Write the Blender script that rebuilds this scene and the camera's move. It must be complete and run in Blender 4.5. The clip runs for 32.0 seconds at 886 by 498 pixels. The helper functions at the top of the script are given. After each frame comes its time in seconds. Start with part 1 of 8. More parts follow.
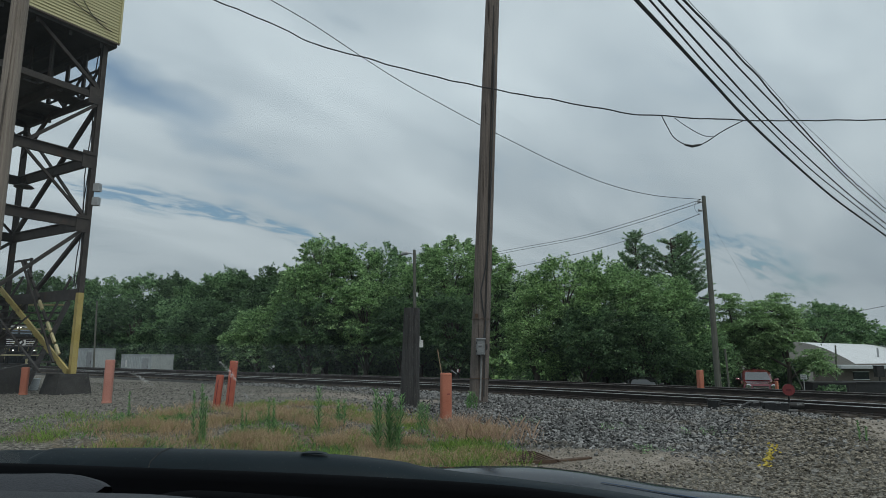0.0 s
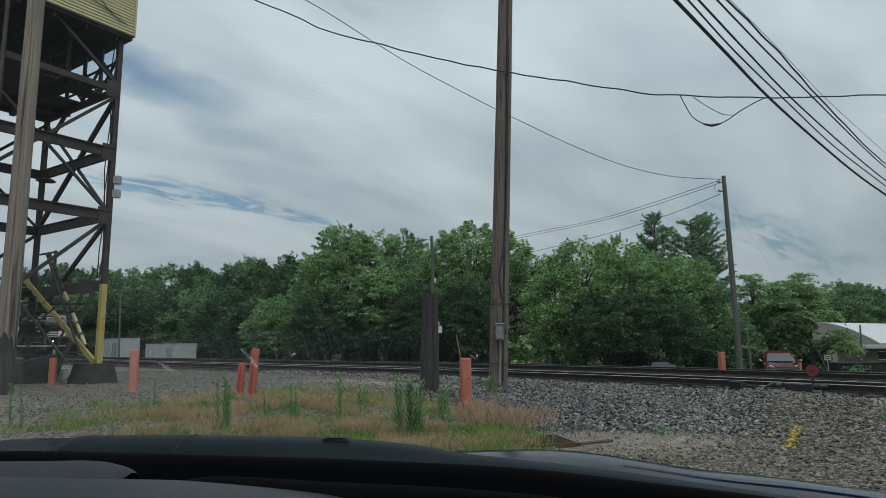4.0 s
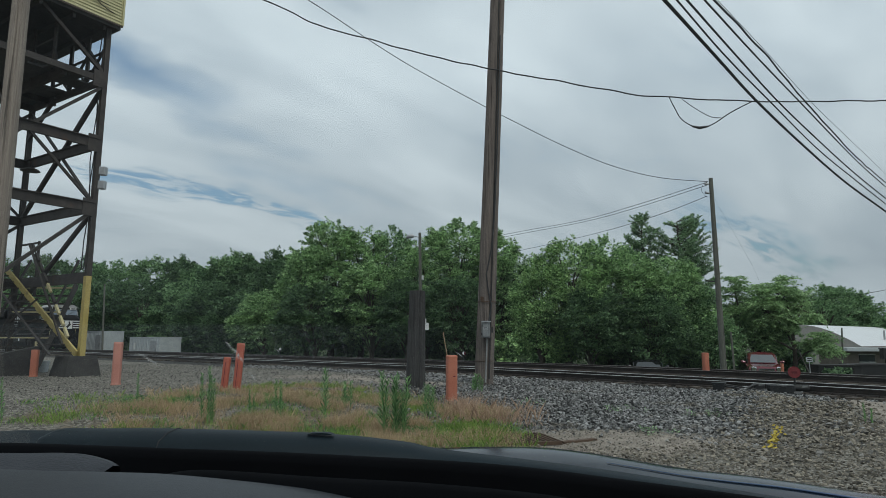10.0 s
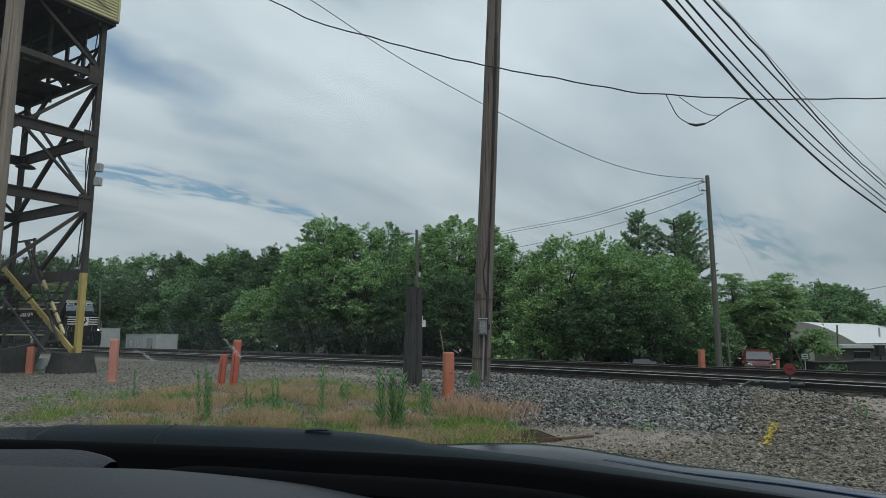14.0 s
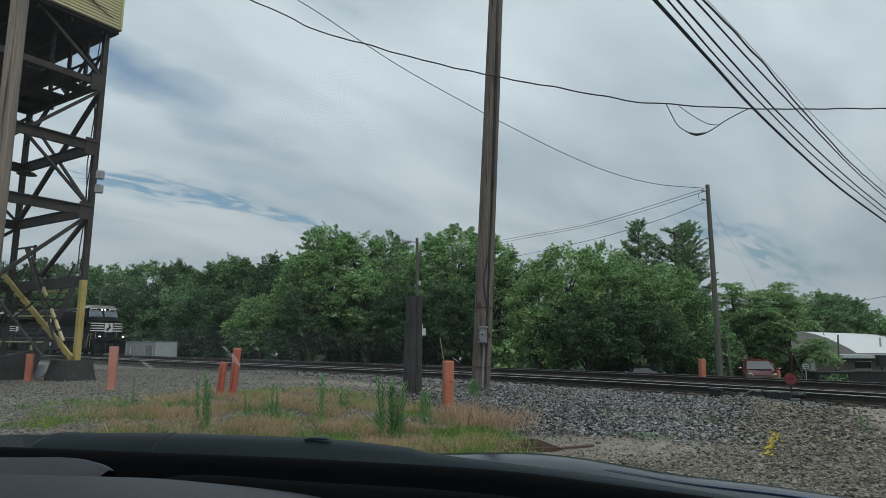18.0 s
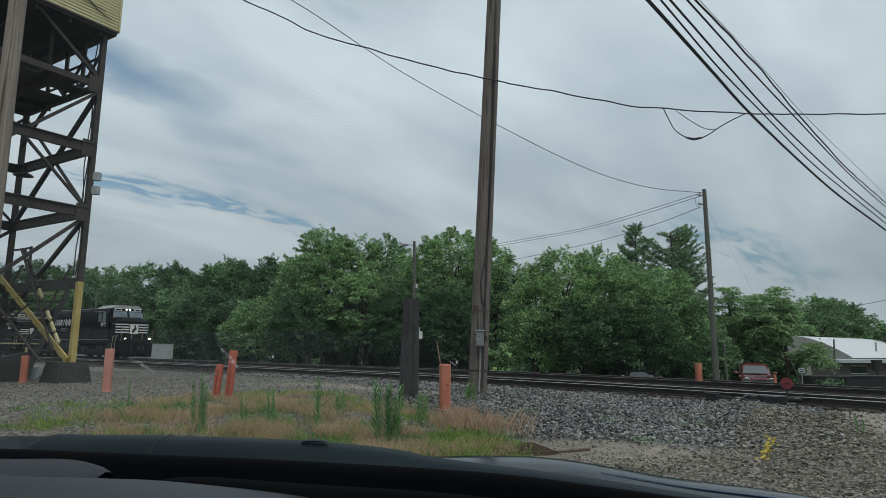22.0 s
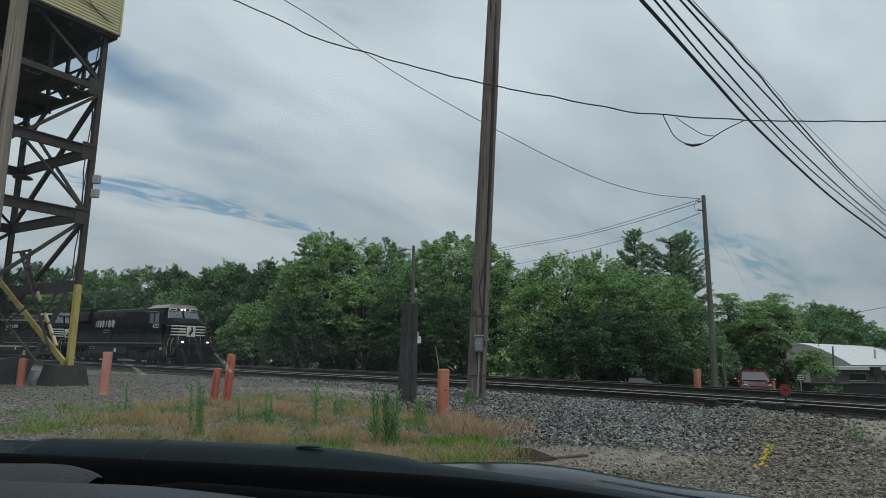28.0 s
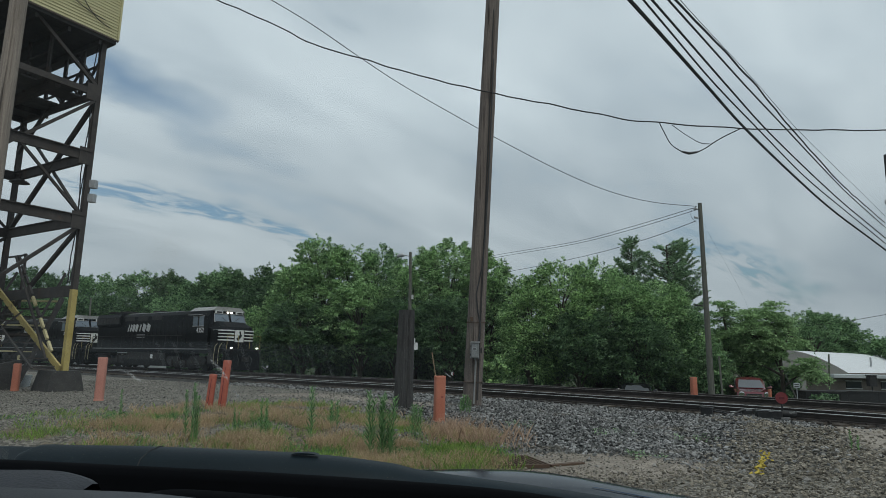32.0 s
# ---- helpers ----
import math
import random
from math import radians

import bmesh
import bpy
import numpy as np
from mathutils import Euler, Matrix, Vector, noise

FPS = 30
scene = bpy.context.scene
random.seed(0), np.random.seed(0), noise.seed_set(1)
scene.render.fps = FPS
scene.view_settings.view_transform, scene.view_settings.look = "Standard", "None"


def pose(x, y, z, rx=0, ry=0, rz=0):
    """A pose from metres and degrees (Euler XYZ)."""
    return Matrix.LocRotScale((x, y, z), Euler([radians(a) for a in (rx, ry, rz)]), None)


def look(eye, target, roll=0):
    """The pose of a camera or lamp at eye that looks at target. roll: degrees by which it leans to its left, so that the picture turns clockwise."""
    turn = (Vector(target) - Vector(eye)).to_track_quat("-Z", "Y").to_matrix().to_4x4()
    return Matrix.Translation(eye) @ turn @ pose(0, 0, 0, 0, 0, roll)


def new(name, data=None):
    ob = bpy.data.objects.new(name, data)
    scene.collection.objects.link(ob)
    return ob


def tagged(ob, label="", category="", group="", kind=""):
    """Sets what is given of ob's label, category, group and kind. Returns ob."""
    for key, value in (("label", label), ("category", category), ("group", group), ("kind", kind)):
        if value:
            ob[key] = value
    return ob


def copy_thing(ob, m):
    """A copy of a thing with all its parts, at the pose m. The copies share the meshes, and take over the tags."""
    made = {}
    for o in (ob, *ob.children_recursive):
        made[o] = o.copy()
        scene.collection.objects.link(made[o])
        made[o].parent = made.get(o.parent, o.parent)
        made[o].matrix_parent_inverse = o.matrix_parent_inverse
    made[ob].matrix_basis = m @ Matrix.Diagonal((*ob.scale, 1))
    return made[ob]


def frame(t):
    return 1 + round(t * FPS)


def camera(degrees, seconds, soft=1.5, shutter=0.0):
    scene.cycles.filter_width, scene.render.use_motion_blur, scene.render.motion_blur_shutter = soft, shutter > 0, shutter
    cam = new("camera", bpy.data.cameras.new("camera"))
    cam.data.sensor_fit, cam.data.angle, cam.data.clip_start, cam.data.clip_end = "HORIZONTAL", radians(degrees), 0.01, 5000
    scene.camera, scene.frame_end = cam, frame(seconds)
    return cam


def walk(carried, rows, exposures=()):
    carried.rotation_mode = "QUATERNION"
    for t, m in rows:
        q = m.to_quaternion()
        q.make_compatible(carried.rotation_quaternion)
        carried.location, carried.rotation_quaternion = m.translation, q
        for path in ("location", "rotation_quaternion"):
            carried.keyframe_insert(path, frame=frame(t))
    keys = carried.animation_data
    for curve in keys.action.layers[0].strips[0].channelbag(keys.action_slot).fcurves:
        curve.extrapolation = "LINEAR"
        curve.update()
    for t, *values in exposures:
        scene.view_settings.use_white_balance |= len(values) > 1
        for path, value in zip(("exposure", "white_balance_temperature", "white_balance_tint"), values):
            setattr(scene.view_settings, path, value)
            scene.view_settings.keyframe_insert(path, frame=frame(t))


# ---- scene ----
cam = camera(70.24, 32.0, 0.5)
PATH = [
    (0, (0.017, -0.100, 1.516), (0.082, 9.755, 3.201), 0.2),
    (0.5, (0.017, -0.101, 1.516), (0.092, 9.759, 3.176), 0.3),
    (1, (0.017, -0.101, 1.516), (0.097, 9.769, 3.136), 0.2),
    (1.5, (0.017, -0.100, 1.516), (0.117, 9.775, 3.086), 0.1),
    (2, (0.016, -0.098, 1.515), (0.121, 9.782, 3.060), 0.1),
    (2.5, (0.016, -0.096, 1.515), (0.116, 9.789, 3.045), 0.1),
    (3, (0.015, -0.093, 1.514), (0.090, 9.782, 3.094), 0.2),
    (3.5, (0.015, -0.091, 1.514), (-0.150, 9.794, 3.014), -0.3),
    (5.5, (0.015, -0.087, 1.513), (-0.220, 9.808, 2.943), -0.8),
    (6, (0.015, -0.088, 1.513), (-0.210, 9.812, 2.918), -0.8),
    (6.5, (0.015, -0.088, 1.513), (-0.140, 9.812, 2.898), -0.9),
    (7, (0.015, -0.088, 1.513), (-0.115, 9.817, 2.878), -0.8),
    (7.5, (0.015, -0.088, 1.513), (-0.015, 9.807, 2.943), -0.0),
    (8, (0.015, -0.088, 1.512), (-0.015, 9.812, 2.907), -0.1),
    (8.5, (0.015, -0.087, 1.512), (-0.005, 9.818, 2.902), -0.1),
    (9, (0.015, -0.088, 1.512), (0.015, 9.812, 2.922), 0.0),
    (9.5, (0.015, -0.088, 1.512), (0.005, 9.812, 2.922), 0.1),
    (10, (0.015, -0.088, 1.512), (-0.005, 9.807, 2.932), 0.2),
    (10.5, (0.014, -0.087, 1.512), (0.009, 9.818, 2.912), 0.2),
    (11, (0.014, -0.087, 1.512), (0.004, 9.818, 2.897), 0.1),
    (11.5, (0.014, -0.086, 1.512), (0.009, 9.819, 2.902), 0.2),
    (12, (0.014, -0.086, 1.512), (0.034, 9.819, 2.912), 0.2),
    (12.5, (0.014, -0.087, 1.512), (0.034, 9.813, 2.897), 0.2),
    (13, (0.014, -0.088, 1.512), (0.029, 9.817, 2.897), 0.2),
    (13.5, (0.013, -0.089, 1.511), (0.028, 9.816, 2.896), 0.2),
    (14, (0.014, -0.091, 1.511), (0.044, 9.814, 2.886), 0.2),
    (14.5, (0.014, -0.093, 1.511), (0.059, 9.812, 2.891), 0.3),
    (16.5, (0.014, -0.086, 1.511), (0.049, 9.824, 2.846), 0.2),
    (17, (0.013, -0.086, 1.511), (0.068, 9.819, 2.876), 0.3),
    (17.5, (0.013, -0.086, 1.511), (0.058, 9.814, 2.891), 0.3),
    (18, (0.013, -0.087, 1.511), (0.038, 9.798, 3.016), 0.4),
    (18.5, (0.013, -0.088, 1.511), (0.043, 9.802, 2.986), 0.4),
    (19, (0.013, -0.088, 1.511), (0.048, 9.802, 2.991), 0.4),
    (19.5, (0.012, -0.087, 1.510), (0.052, 9.798, 3.020), 0.5),
    (20, (0.012, -0.087, 1.510), (0.057, 9.798, 3.030), 0.5),
    (20.5, (0.012, -0.088, 1.510), (0.062, 9.797, 3.025), 0.4),
    (21, (0.012, -0.089, 1.510), (0.057, 9.796, 3.010), 0.4),
    (21.5, (0.011, -0.090, 1.510), (0.076, 9.795, 3.040), 0.5),
    (22, (0.011, -0.090, 1.510), (0.081, 9.785, 3.065), 0.6),
    (22.5, (0.011, -0.089, 1.510), (0.076, 9.786, 3.080), 0.6),
    (23, (0.012, -0.089, 1.510), (0.082, 9.791, 3.085), 0.7),
    (23.5, (0.012, -0.089, 1.510), (0.077, 9.791, 3.050), 0.5),
    (24, (0.013, -0.089, 1.510), (0.093, 9.791, 3.055), 0.4),
    (24.5, (0.014, -0.090, 1.511), (0.114, 9.785, 3.096), 0.6),
    (25, (0.015, -0.091, 1.511), (0.120, 9.774, 3.156), 0.8),
    (25.5, (0.016, -0.092, 1.511), (0.111, 9.773, 3.151), 0.8),
    (27.5, (0.018, -0.088, 1.512), (0.128, 9.772, 3.152), 0.9),
    (28, (0.018, -0.087, 1.512), (0.098, 9.783, 3.142), 0.9),
    (28.5, (0.018, -0.087, 1.512), (0.103, 9.778, 3.152), 0.9),
    (29, (0.018, -0.088, 1.512), (0.103, 9.777, 3.157), 0.9),
    (29.5, (0.018, -0.089, 1.512), (0.113, 9.771, 3.177), 0.9),
    (30, (0.018, -0.091, 1.513), (0.118, 9.764, 3.203), 1.0),
    (30.5, (0.018, -0.093, 1.513), (0.123, 9.762, 3.213), 1.0),
    (31, (0.019, -0.094, 1.514), (0.119, 9.766, 3.199), 1.0),
    (31.5, (0.020, -0.095, 1.514), (0.130, 9.760, 3.209), 1.0),
    (32, (0.020, -0.096, 1.514), (0.145, 9.754, 3.244), 1.1),
]
EXPOSURES = [(0.0, -0.12), (3.0, -0.1), (7.0, 0.02), (20.0, 0.0), (27.0, -0.05), (32.0, -0.08)]
walk(cam, [(t, look(eye, target, roll)) for t, eye, target, roll in PATH], EXPOSURES)

# ---------------------------------------------------------------- world, sun, exposure
SUN_ELEV, SUN_AZ = 58.0, 150.0


def build_world():
    w = bpy.data.worlds.new("sky")
    scene.world = w
    w.use_nodes = True
    nt = w.node_tree
    nt.nodes.clear()
    out = nt.nodes.new("ShaderNodeOutputWorld")
    bg = nt.nodes.new("ShaderNodeBackground")
    sky = nt.nodes.new("ShaderNodeTexSky")
    sky.sky_type, sky.sun_disc = "NISHITA", False
    sky.sun_elevation, sky.sun_rotation = radians(SUN_ELEV), radians(SUN_AZ)
    sky.air_density, sky.dust_density = 1.0, 1.5
    tc = nt.nodes.new("ShaderNodeTexCoord")
    sep = nt.nodes.new("ShaderNodeSeparateXYZ")
    nt.links.new(tc.outputs["Generated"], sep.inputs[0])

    def math_node(op, a, b=None):
        n = nt.nodes.new("ShaderNodeMath")
        n.operation = op
        for i, v in enumerate((a, b)):
            if v is None:
                continue
            if isinstance(v, (int, float)):
                n.inputs[i].default_value = v
            else:
                nt.links.new(v, n.inputs[i])
        return n.outputs[0]

    up = math_node("MAXIMUM", sep.outputs[2], 0.0)
    den = math_node("ADD", up, 0.22)
    com = nt.nodes.new("ShaderNodeCombineXYZ")
    nt.links.new(math_node("DIVIDE", sep.outputs[0], den), com.inputs[0])
    nt.links.new(math_node("DIVIDE", sep.outputs[1], den), com.inputs[1])

    def cloud(scale, detail, rough, dist, offset, turn, long):
        """Noise drawn out along one heading of the sky."""
        mp = nt.nodes.new("ShaderNodeMapping")
        mp.vector_type = "TEXTURE"
        mp.inputs["Location"].default_value = offset
        mp.inputs["Rotation"].default_value = (0, 0, radians(turn))
        mp.inputs["Scale"].default_value = (long, 1, 1)
        nt.links.new(com.outputs[0], mp.inputs[0])
        nz = nt.nodes.new("ShaderNodeTexNoise")
        nz.inputs["Scale"].default_value = scale
        nz.inputs["Detail"].default_value = detail
        nz.inputs["Roughness"].default_value = rough
        nz.inputs["Distortion"].default_value = dist
        nt.links.new(mp.outputs[0], nz.inputs["Vector"])
        return nz.outputs["Fac"]

    big = cloud(1.1, 5, 0.55, 0.5, (1.2, 4.4, 0), 50, 1.6)
    fine = cloud(3.0, 7, 0.55, 0.6, (3.1, 0.7, 0), 48, 2.2)
    wob = nt.nodes.new("ShaderNodeTexNoise")
    wob.inputs["Scale"].default_value, wob.inputs["Detail"].default_value = 3.5, 6
    nt.links.new(com.outputs[0], wob.inputs["Vector"])
    shift = nt.nodes.new("ShaderNodeVectorMath")
    shift.operation = "MULTIPLY_ADD"
    nt.links.new(wob.outputs["Color"], shift.inputs[0])
    shift.inputs[1].default_value = (0.34, 0.34, 0)
    nt.links.new(com.outputs[0], shift.inputs[2])

    def lobe(x, y, rx, ry, turn):
        """A soft opening in the cloud cover round one direction."""
        mp = nt.nodes.new("ShaderNodeMapping")
        mp.vector_type = "TEXTURE"
        mp.inputs["Location"].default_value = (x + 0.17, y + 0.17, 0)
        mp.inputs["Rotation"].default_value = (0, 0, radians(turn))
        mp.inputs["Scale"].default_value = (rx, ry, 1)
        nt.links.new(shift.outputs[0], mp.inputs[0])
        g = nt.nodes.new("ShaderNodeTexGradient")
        g.gradient_type = "SPHERICAL"
        nt.links.new(mp.outputs[0], g.inputs[0])
        return g.outputs["Fac"]

    gaps = None
    for row in SKY_GAPS:
        k = math_node("MULTIPLY", lobe(*row[:5]), row[5])
        gaps = k if gaps is None else math_node("ADD", gaps, k)
    wisp = cloud(20.0, 8, 0.62, 0.6, (0.6, 5.2, 0), 38, 3.4)
    sharp = nt.nodes.new("ShaderNodeMapRange")
    sharp.inputs["From Min"].default_value, sharp.inputs["From Max"].default_value = 0.46, 0.62
    nt.links.new(wisp, sharp.inputs["Value"])
    for row in SKY_RIFTS:
        gaps = math_node("ADD", gaps, math_node("MULTIPLY", math_node("MULTIPLY", lobe(*row[:5]), row[5]), sharp.outputs[0]))
    mixv = math_node("SUBTRACT", math_node("ADD", math_node("MULTIPLY", big, 0.45), math_node("MULTIPLY", math_node("ADD", fine, 0.12), 0.55)), gaps)
    cover = nt.nodes.new("ShaderNodeValToRGB")
    cover.color_ramp.elements[0].position, cover.color_ramp.elements[0].color = 0.1, (0.15, 0.15, 0.15, 1)
    cover.color_ramp.elements[1].position, cover.color_ramp.elements[1].color = 0.46, (1, 1, 1, 1)
    nt.links.new(mixv, cover.inputs[0])
    tone = nt.nodes.new("ShaderNodeValToRGB")
    e = tone.color_ramp.elements
    e[0].position, e[0].color = 0.34, (*CLOUD_DARK, 1)
    e[1].position, e[1].color = 0.62, (*CLOUD_LIGHT, 1)
    grey = cloud(2.2, 8, 0.56, 0.6, (7.3, 2.1, 0), 46, 2.3)
    nt.links.new(math_node("ADD", math_node("MULTIPLY", grey, 0.6), math_node("MULTIPLY", mixv, 0.4)), tone.inputs[0])
    scl = nt.nodes.new("ShaderNodeMix")
    scl.data_type, scl.blend_type = "RGBA", "MULTIPLY"
    scl.inputs["Factor"].default_value = 1.0
    nt.links.new(sky.outputs[0], scl.inputs["A"])
    scl.inputs["B"].default_value = (*SKY_GAIN, 1)
    mx = nt.nodes.new("ShaderNodeMix")
    mx.data_type = "RGBA"
    nt.links.new(cover.outputs[0], mx.inputs["Factor"])
    nt.links.new(scl.outputs["Result"], mx.inputs["A"])
    nt.links.new(tone.outputs[0], mx.inputs["B"])
    low = nt.nodes.new("ShaderNodeMapRange")
    low.inputs["From Min"].default_value, low.inputs["From Max"].default_value = 0.08, 0.4
    low.inputs["To Min"].default_value, low.inputs["To Max"].default_value = 0.72, 1.05
    nt.links.new(up, low.inputs["Value"])
    dim = nt.nodes.new("ShaderNodeVectorMath")
    dim.operation = "SCALE"
    nt.links.new(mx.outputs["Result"], dim.inputs[0])
    nt.links.new(low.outputs[0], dim.inputs["Scale"])
    nt.links.new(dim.outputs[0], bg.inputs["Color"])
    bg.inputs["Strength"].default_value = 0.1
    nt.links.new(bg.outputs[0], out.inputs[0])


CLOUD_DARK, CLOUD_LIGHT = (4.25, 4.95, 5.65), (6.55, 7.25, 7.85)
SKY_GAIN = (1.0, 1.14, 1.12)
SKY_GAPS = ((-0.8, 1.7, 1.3, 1.0, 60, 0.12), (-0.76, 1.36, 0.36, 0.13, 46, 0.4), (-0.66, 1.62, 0.24, 0.08, 62, 0.12), (-0.86, 2.05, 0.6, 0.18, 43, 0.24), (1.3, 2.42, 0.8, 0.22, 31, 0.28), (0.55, 1.9, 0.5, 0.16, 22, 0.12), (-0.45, 2.1, 0.4, 0.1, 40, 0.08))
SKY_RIFTS = ((-0.9, 2.02, 0.5, 0.11, 43, 0.62), (-0.62, 2.27, 0.35, 0.09, 40, 0.6), (1.25, 2.5, 0.7, 0.2, 31, 0.4))
build_world()

sun = new("sun", bpy.data.lights.new("sun", "SUN"))
sun.data.energy, sun.data.angle, sun.data.color = 1.2, radians(18), (1.0, 0.96, 0.9)
sun.matrix_world = look((0, 0, 0), (-math.sin(radians(SUN_AZ)) * math.cos(radians(SUN_ELEV)), -math.cos(radians(SUN_AZ)) * math.cos(radians(SUN_ELEV)), -math.sin(radians(SUN_ELEV))))
scene.view_settings.exposure = 0.0


# ---------------------------------------------------------------- materials
def material(name, dark, light, rough=0.8, metal=0.0, scale=6.0, fine=60.0, bump=0.3, stretch=(1, 1, 1), spec=0.5, contrast=0.5, islands=0.0, stain=None, coat=0.0, depth=0.02):
    """Two colours mixed by coarse and fine grain, with fine relief; islands varies each loose piece; stain adds blotches of a third colour."""
    m = bpy.data.materials.new(name)
    m.use_nodes = True
    nt = m.node_tree
    b = nt.nodes["Principled BSDF"]
    b.inputs["Roughness"].default_value, b.inputs["Metallic"].default_value = rough, metal
    b.inputs["Specular IOR Level"].default_value = spec
    b.inputs["Coat Weight"].default_value = coat
    tc = nt.nodes.new("ShaderNodeTexCoord")
    mp = nt.nodes.new("ShaderNodeMapping")
    mp.inputs["Scale"].default_value = stretch
    nt.links.new(tc.outputs["Object"], mp.inputs[0])

    def noise_tex(s, d=4.0):
        n = nt.nodes.new("ShaderNodeTexNoise")
        n.inputs["Scale"].default_value, n.inputs["Detail"].default_value = s, d
        n.inputs["Roughness"].default_value = 0.6
        nt.links.new(mp.outputs[0], n.inputs["Vector"])
        return n.outputs["Fac"]

    a, f = noise_tex(scale), noise_tex(fine, 3.0)
    add = nt.nodes.new("ShaderNodeMath")
    add.operation = "MULTIPLY_ADD"
    nt.links.new(f, add.inputs[0])
    add.inputs[1].default_value = 0.5
    half = nt.nodes.new("ShaderNodeMath")
    half.operation = "MULTIPLY"
    nt.links.new(a, half.inputs[0])
    half.inputs[1].default_value = 0.5
    nt.links.new(half.outputs[0], add.inputs[2])
    fac = add.outputs[0]
    if islands:
        if islands > 0:
            g = nt.nodes.new("ShaderNodeNewGeometry")
            rnd = g.outputs["Random Per Island"]
        else:
            g = nt.nodes.new("ShaderNodeObjectInfo")
            rnd = g.outputs["Random"]
        k = nt.nodes.new("ShaderNodeMath")
        k.operation = "MULTIPLY_ADD"
        nt.links.new(rnd, k.inputs[0])
        k.inputs[1].default_value = abs(islands)
        k2 = nt.nodes.new("ShaderNodeMath")
        k2.operation = "SUBTRACT"
        nt.links.new(fac, k2.inputs[0])
        k2.inputs[1].default_value = abs(islands) / 2
        nt.links.new(k2.outputs[0], k.inputs[2])
        fac = k.outputs[0]
    ramp = nt.nodes.new("ShaderNodeValToRGB")
    ramp.color_ramp.elements[0].position, ramp.color_ramp.elements[0].color = 0.5 - contrast / 2 + 0.1, (*dark, 1)
    ramp.color_ramp.elements[1].position, ramp.color_ramp.elements[1].color = 0.5 + contrast / 2 - 0.1, (*light, 1)
    nt.links.new(fac, ramp.inputs[0])
    col = ramp.outputs[0]
    if stain:
        n2 = noise_tex(stain[1], 5.0)
        r2 = nt.nodes.new("ShaderNodeValToRGB")
        r2.color_ramp.elements[0].position, r2.color_ramp.elements[1].position = stain[2], stain[2] + 0.12
        nt.links.new(n2, r2.inputs[0])
        mx = nt.nodes.new("ShaderNodeMix")
        mx.data_type = "RGBA"
        nt.links.new(r2.outputs[0], mx.inputs["Factor"])
        nt.links.new(col, mx.inputs["A"])
        mx.inputs["B"].default_value = (*stain[0], 1)
        col = mx.outputs["Result"]
    nt.links.new(col, b.inputs["Base Color"])
    if bump:
        bp = nt.nodes.new("ShaderNodeBump")
        bp.inputs["Strength"].default_value, bp.inputs["Distance"].default_value = bump, depth
        nt.links.new(add.outputs[0], bp.inputs["Height"])
        nt.links.new(bp.outputs[0], b.inputs["Normal"])
    return m


def leaf_material(name, dark, light):
    m = material(name, dark, light, rough=0.55, scale=0.5, fine=2.0, bump=0.0, islands=0.75, contrast=0.7, spec=0.35)
    nt = m.node_tree
    b = nt.nodes["Principled BSDF"]
    tr = nt.nodes.new("ShaderNodeBsdfTranslucent")
    mixs = nt.nodes.new("ShaderNodeMixShader")
    mixs.inputs[0].default_value = 0.35
    src = b.inputs["Base Color"].links[0].from_socket
    nt.links.new(src, tr.inputs["Color"])
    nt.links.new(b.outputs[0], mixs.inputs[1])
    nt.links.new(tr.outputs[0], mixs.inputs[2])
    nt.links.new(mixs.outputs[0], nt.nodes["Material Output"].inputs[0])
    return m


def glow(name, colour, strength):
    m = bpy.data.materials.new(name)
    m.use_nodes = True
    b = m.node_tree.nodes["Principled BSDF"]
    b.inputs["Base Color"].default_value = (*colour, 1)
    b.inputs["Emission Color"].default_value = (*colour, 1)
    b.inputs["Emission Strength"].default_value = strength
    return m


def glass(name, colour, rough=0.05):
    m = bpy.data.materials.new(name)
    m.use_nodes = True
    b = m.node_tree.nodes["Principled BSDF"]
    b.inputs["Base Color"].default_value = (*colour, 1)
    b.inputs["Roughness"].default_value = rough
    b.inputs["Specular IOR Level"].default_value = 0.8
    return m


M_STEEL = material("weathered brown steel", (0.022, 0.0185, 0.0175), (0.068, 0.057, 0.051), 0.75, 0.1, 3, 40, 0.3, stain=((0.075, 0.042, 0.026), 1.3, 0.62))
M_DECK = material("dark steel deck", (0.03, 0.028, 0.0275), (0.07, 0.066, 0.062), 0.8, 0.1, 3, 30, 0.3)
M_YELLOW = material("worn yellow paint", (0.33, 0.25, 0.07), (0.48, 0.38, 0.13), 0.6, 0.0, 4, 50, 0.3, stain=((0.09, 0.06, 0.035), 2.2, 0.62))
M_PALE = material("pale worn yellow paint", (0.45, 0.38, 0.2), (0.62, 0.54, 0.32), 0.6, 0.0, 4, 50, 0.3, stain=((0.12, 0.08, 0.05), 3.0, 0.6))
M_SIDING = material("yellow painted siding", (0.45, 0.415, 0.225), (0.57, 0.53, 0.31), 0.65, 0.0, 1.2, 40, 0.15, stain=((0.3, 0.25, 0.11), 0.9, 0.6))
M_TRIM = material("brown painted trim", (0.05, 0.035, 0.025), (0.09, 0.065, 0.05), 0.6)
M_CONC = material("dark stained concrete", (0.02, 0.019, 0.018), (0.06, 0.056, 0.052), 0.9, 0.0, 3, 60, 0.6)
M_WOOD = material("weathered brown-grey pole wood", (0.042, 0.034, 0.03), (0.25, 0.205, 0.18), 0.9, 0.0, 5, 60, 0.8, stretch=(6, 6, 0.16), stain=((0.035, 0.025, 0.02), 2.2, 0.57), contrast=0.62)
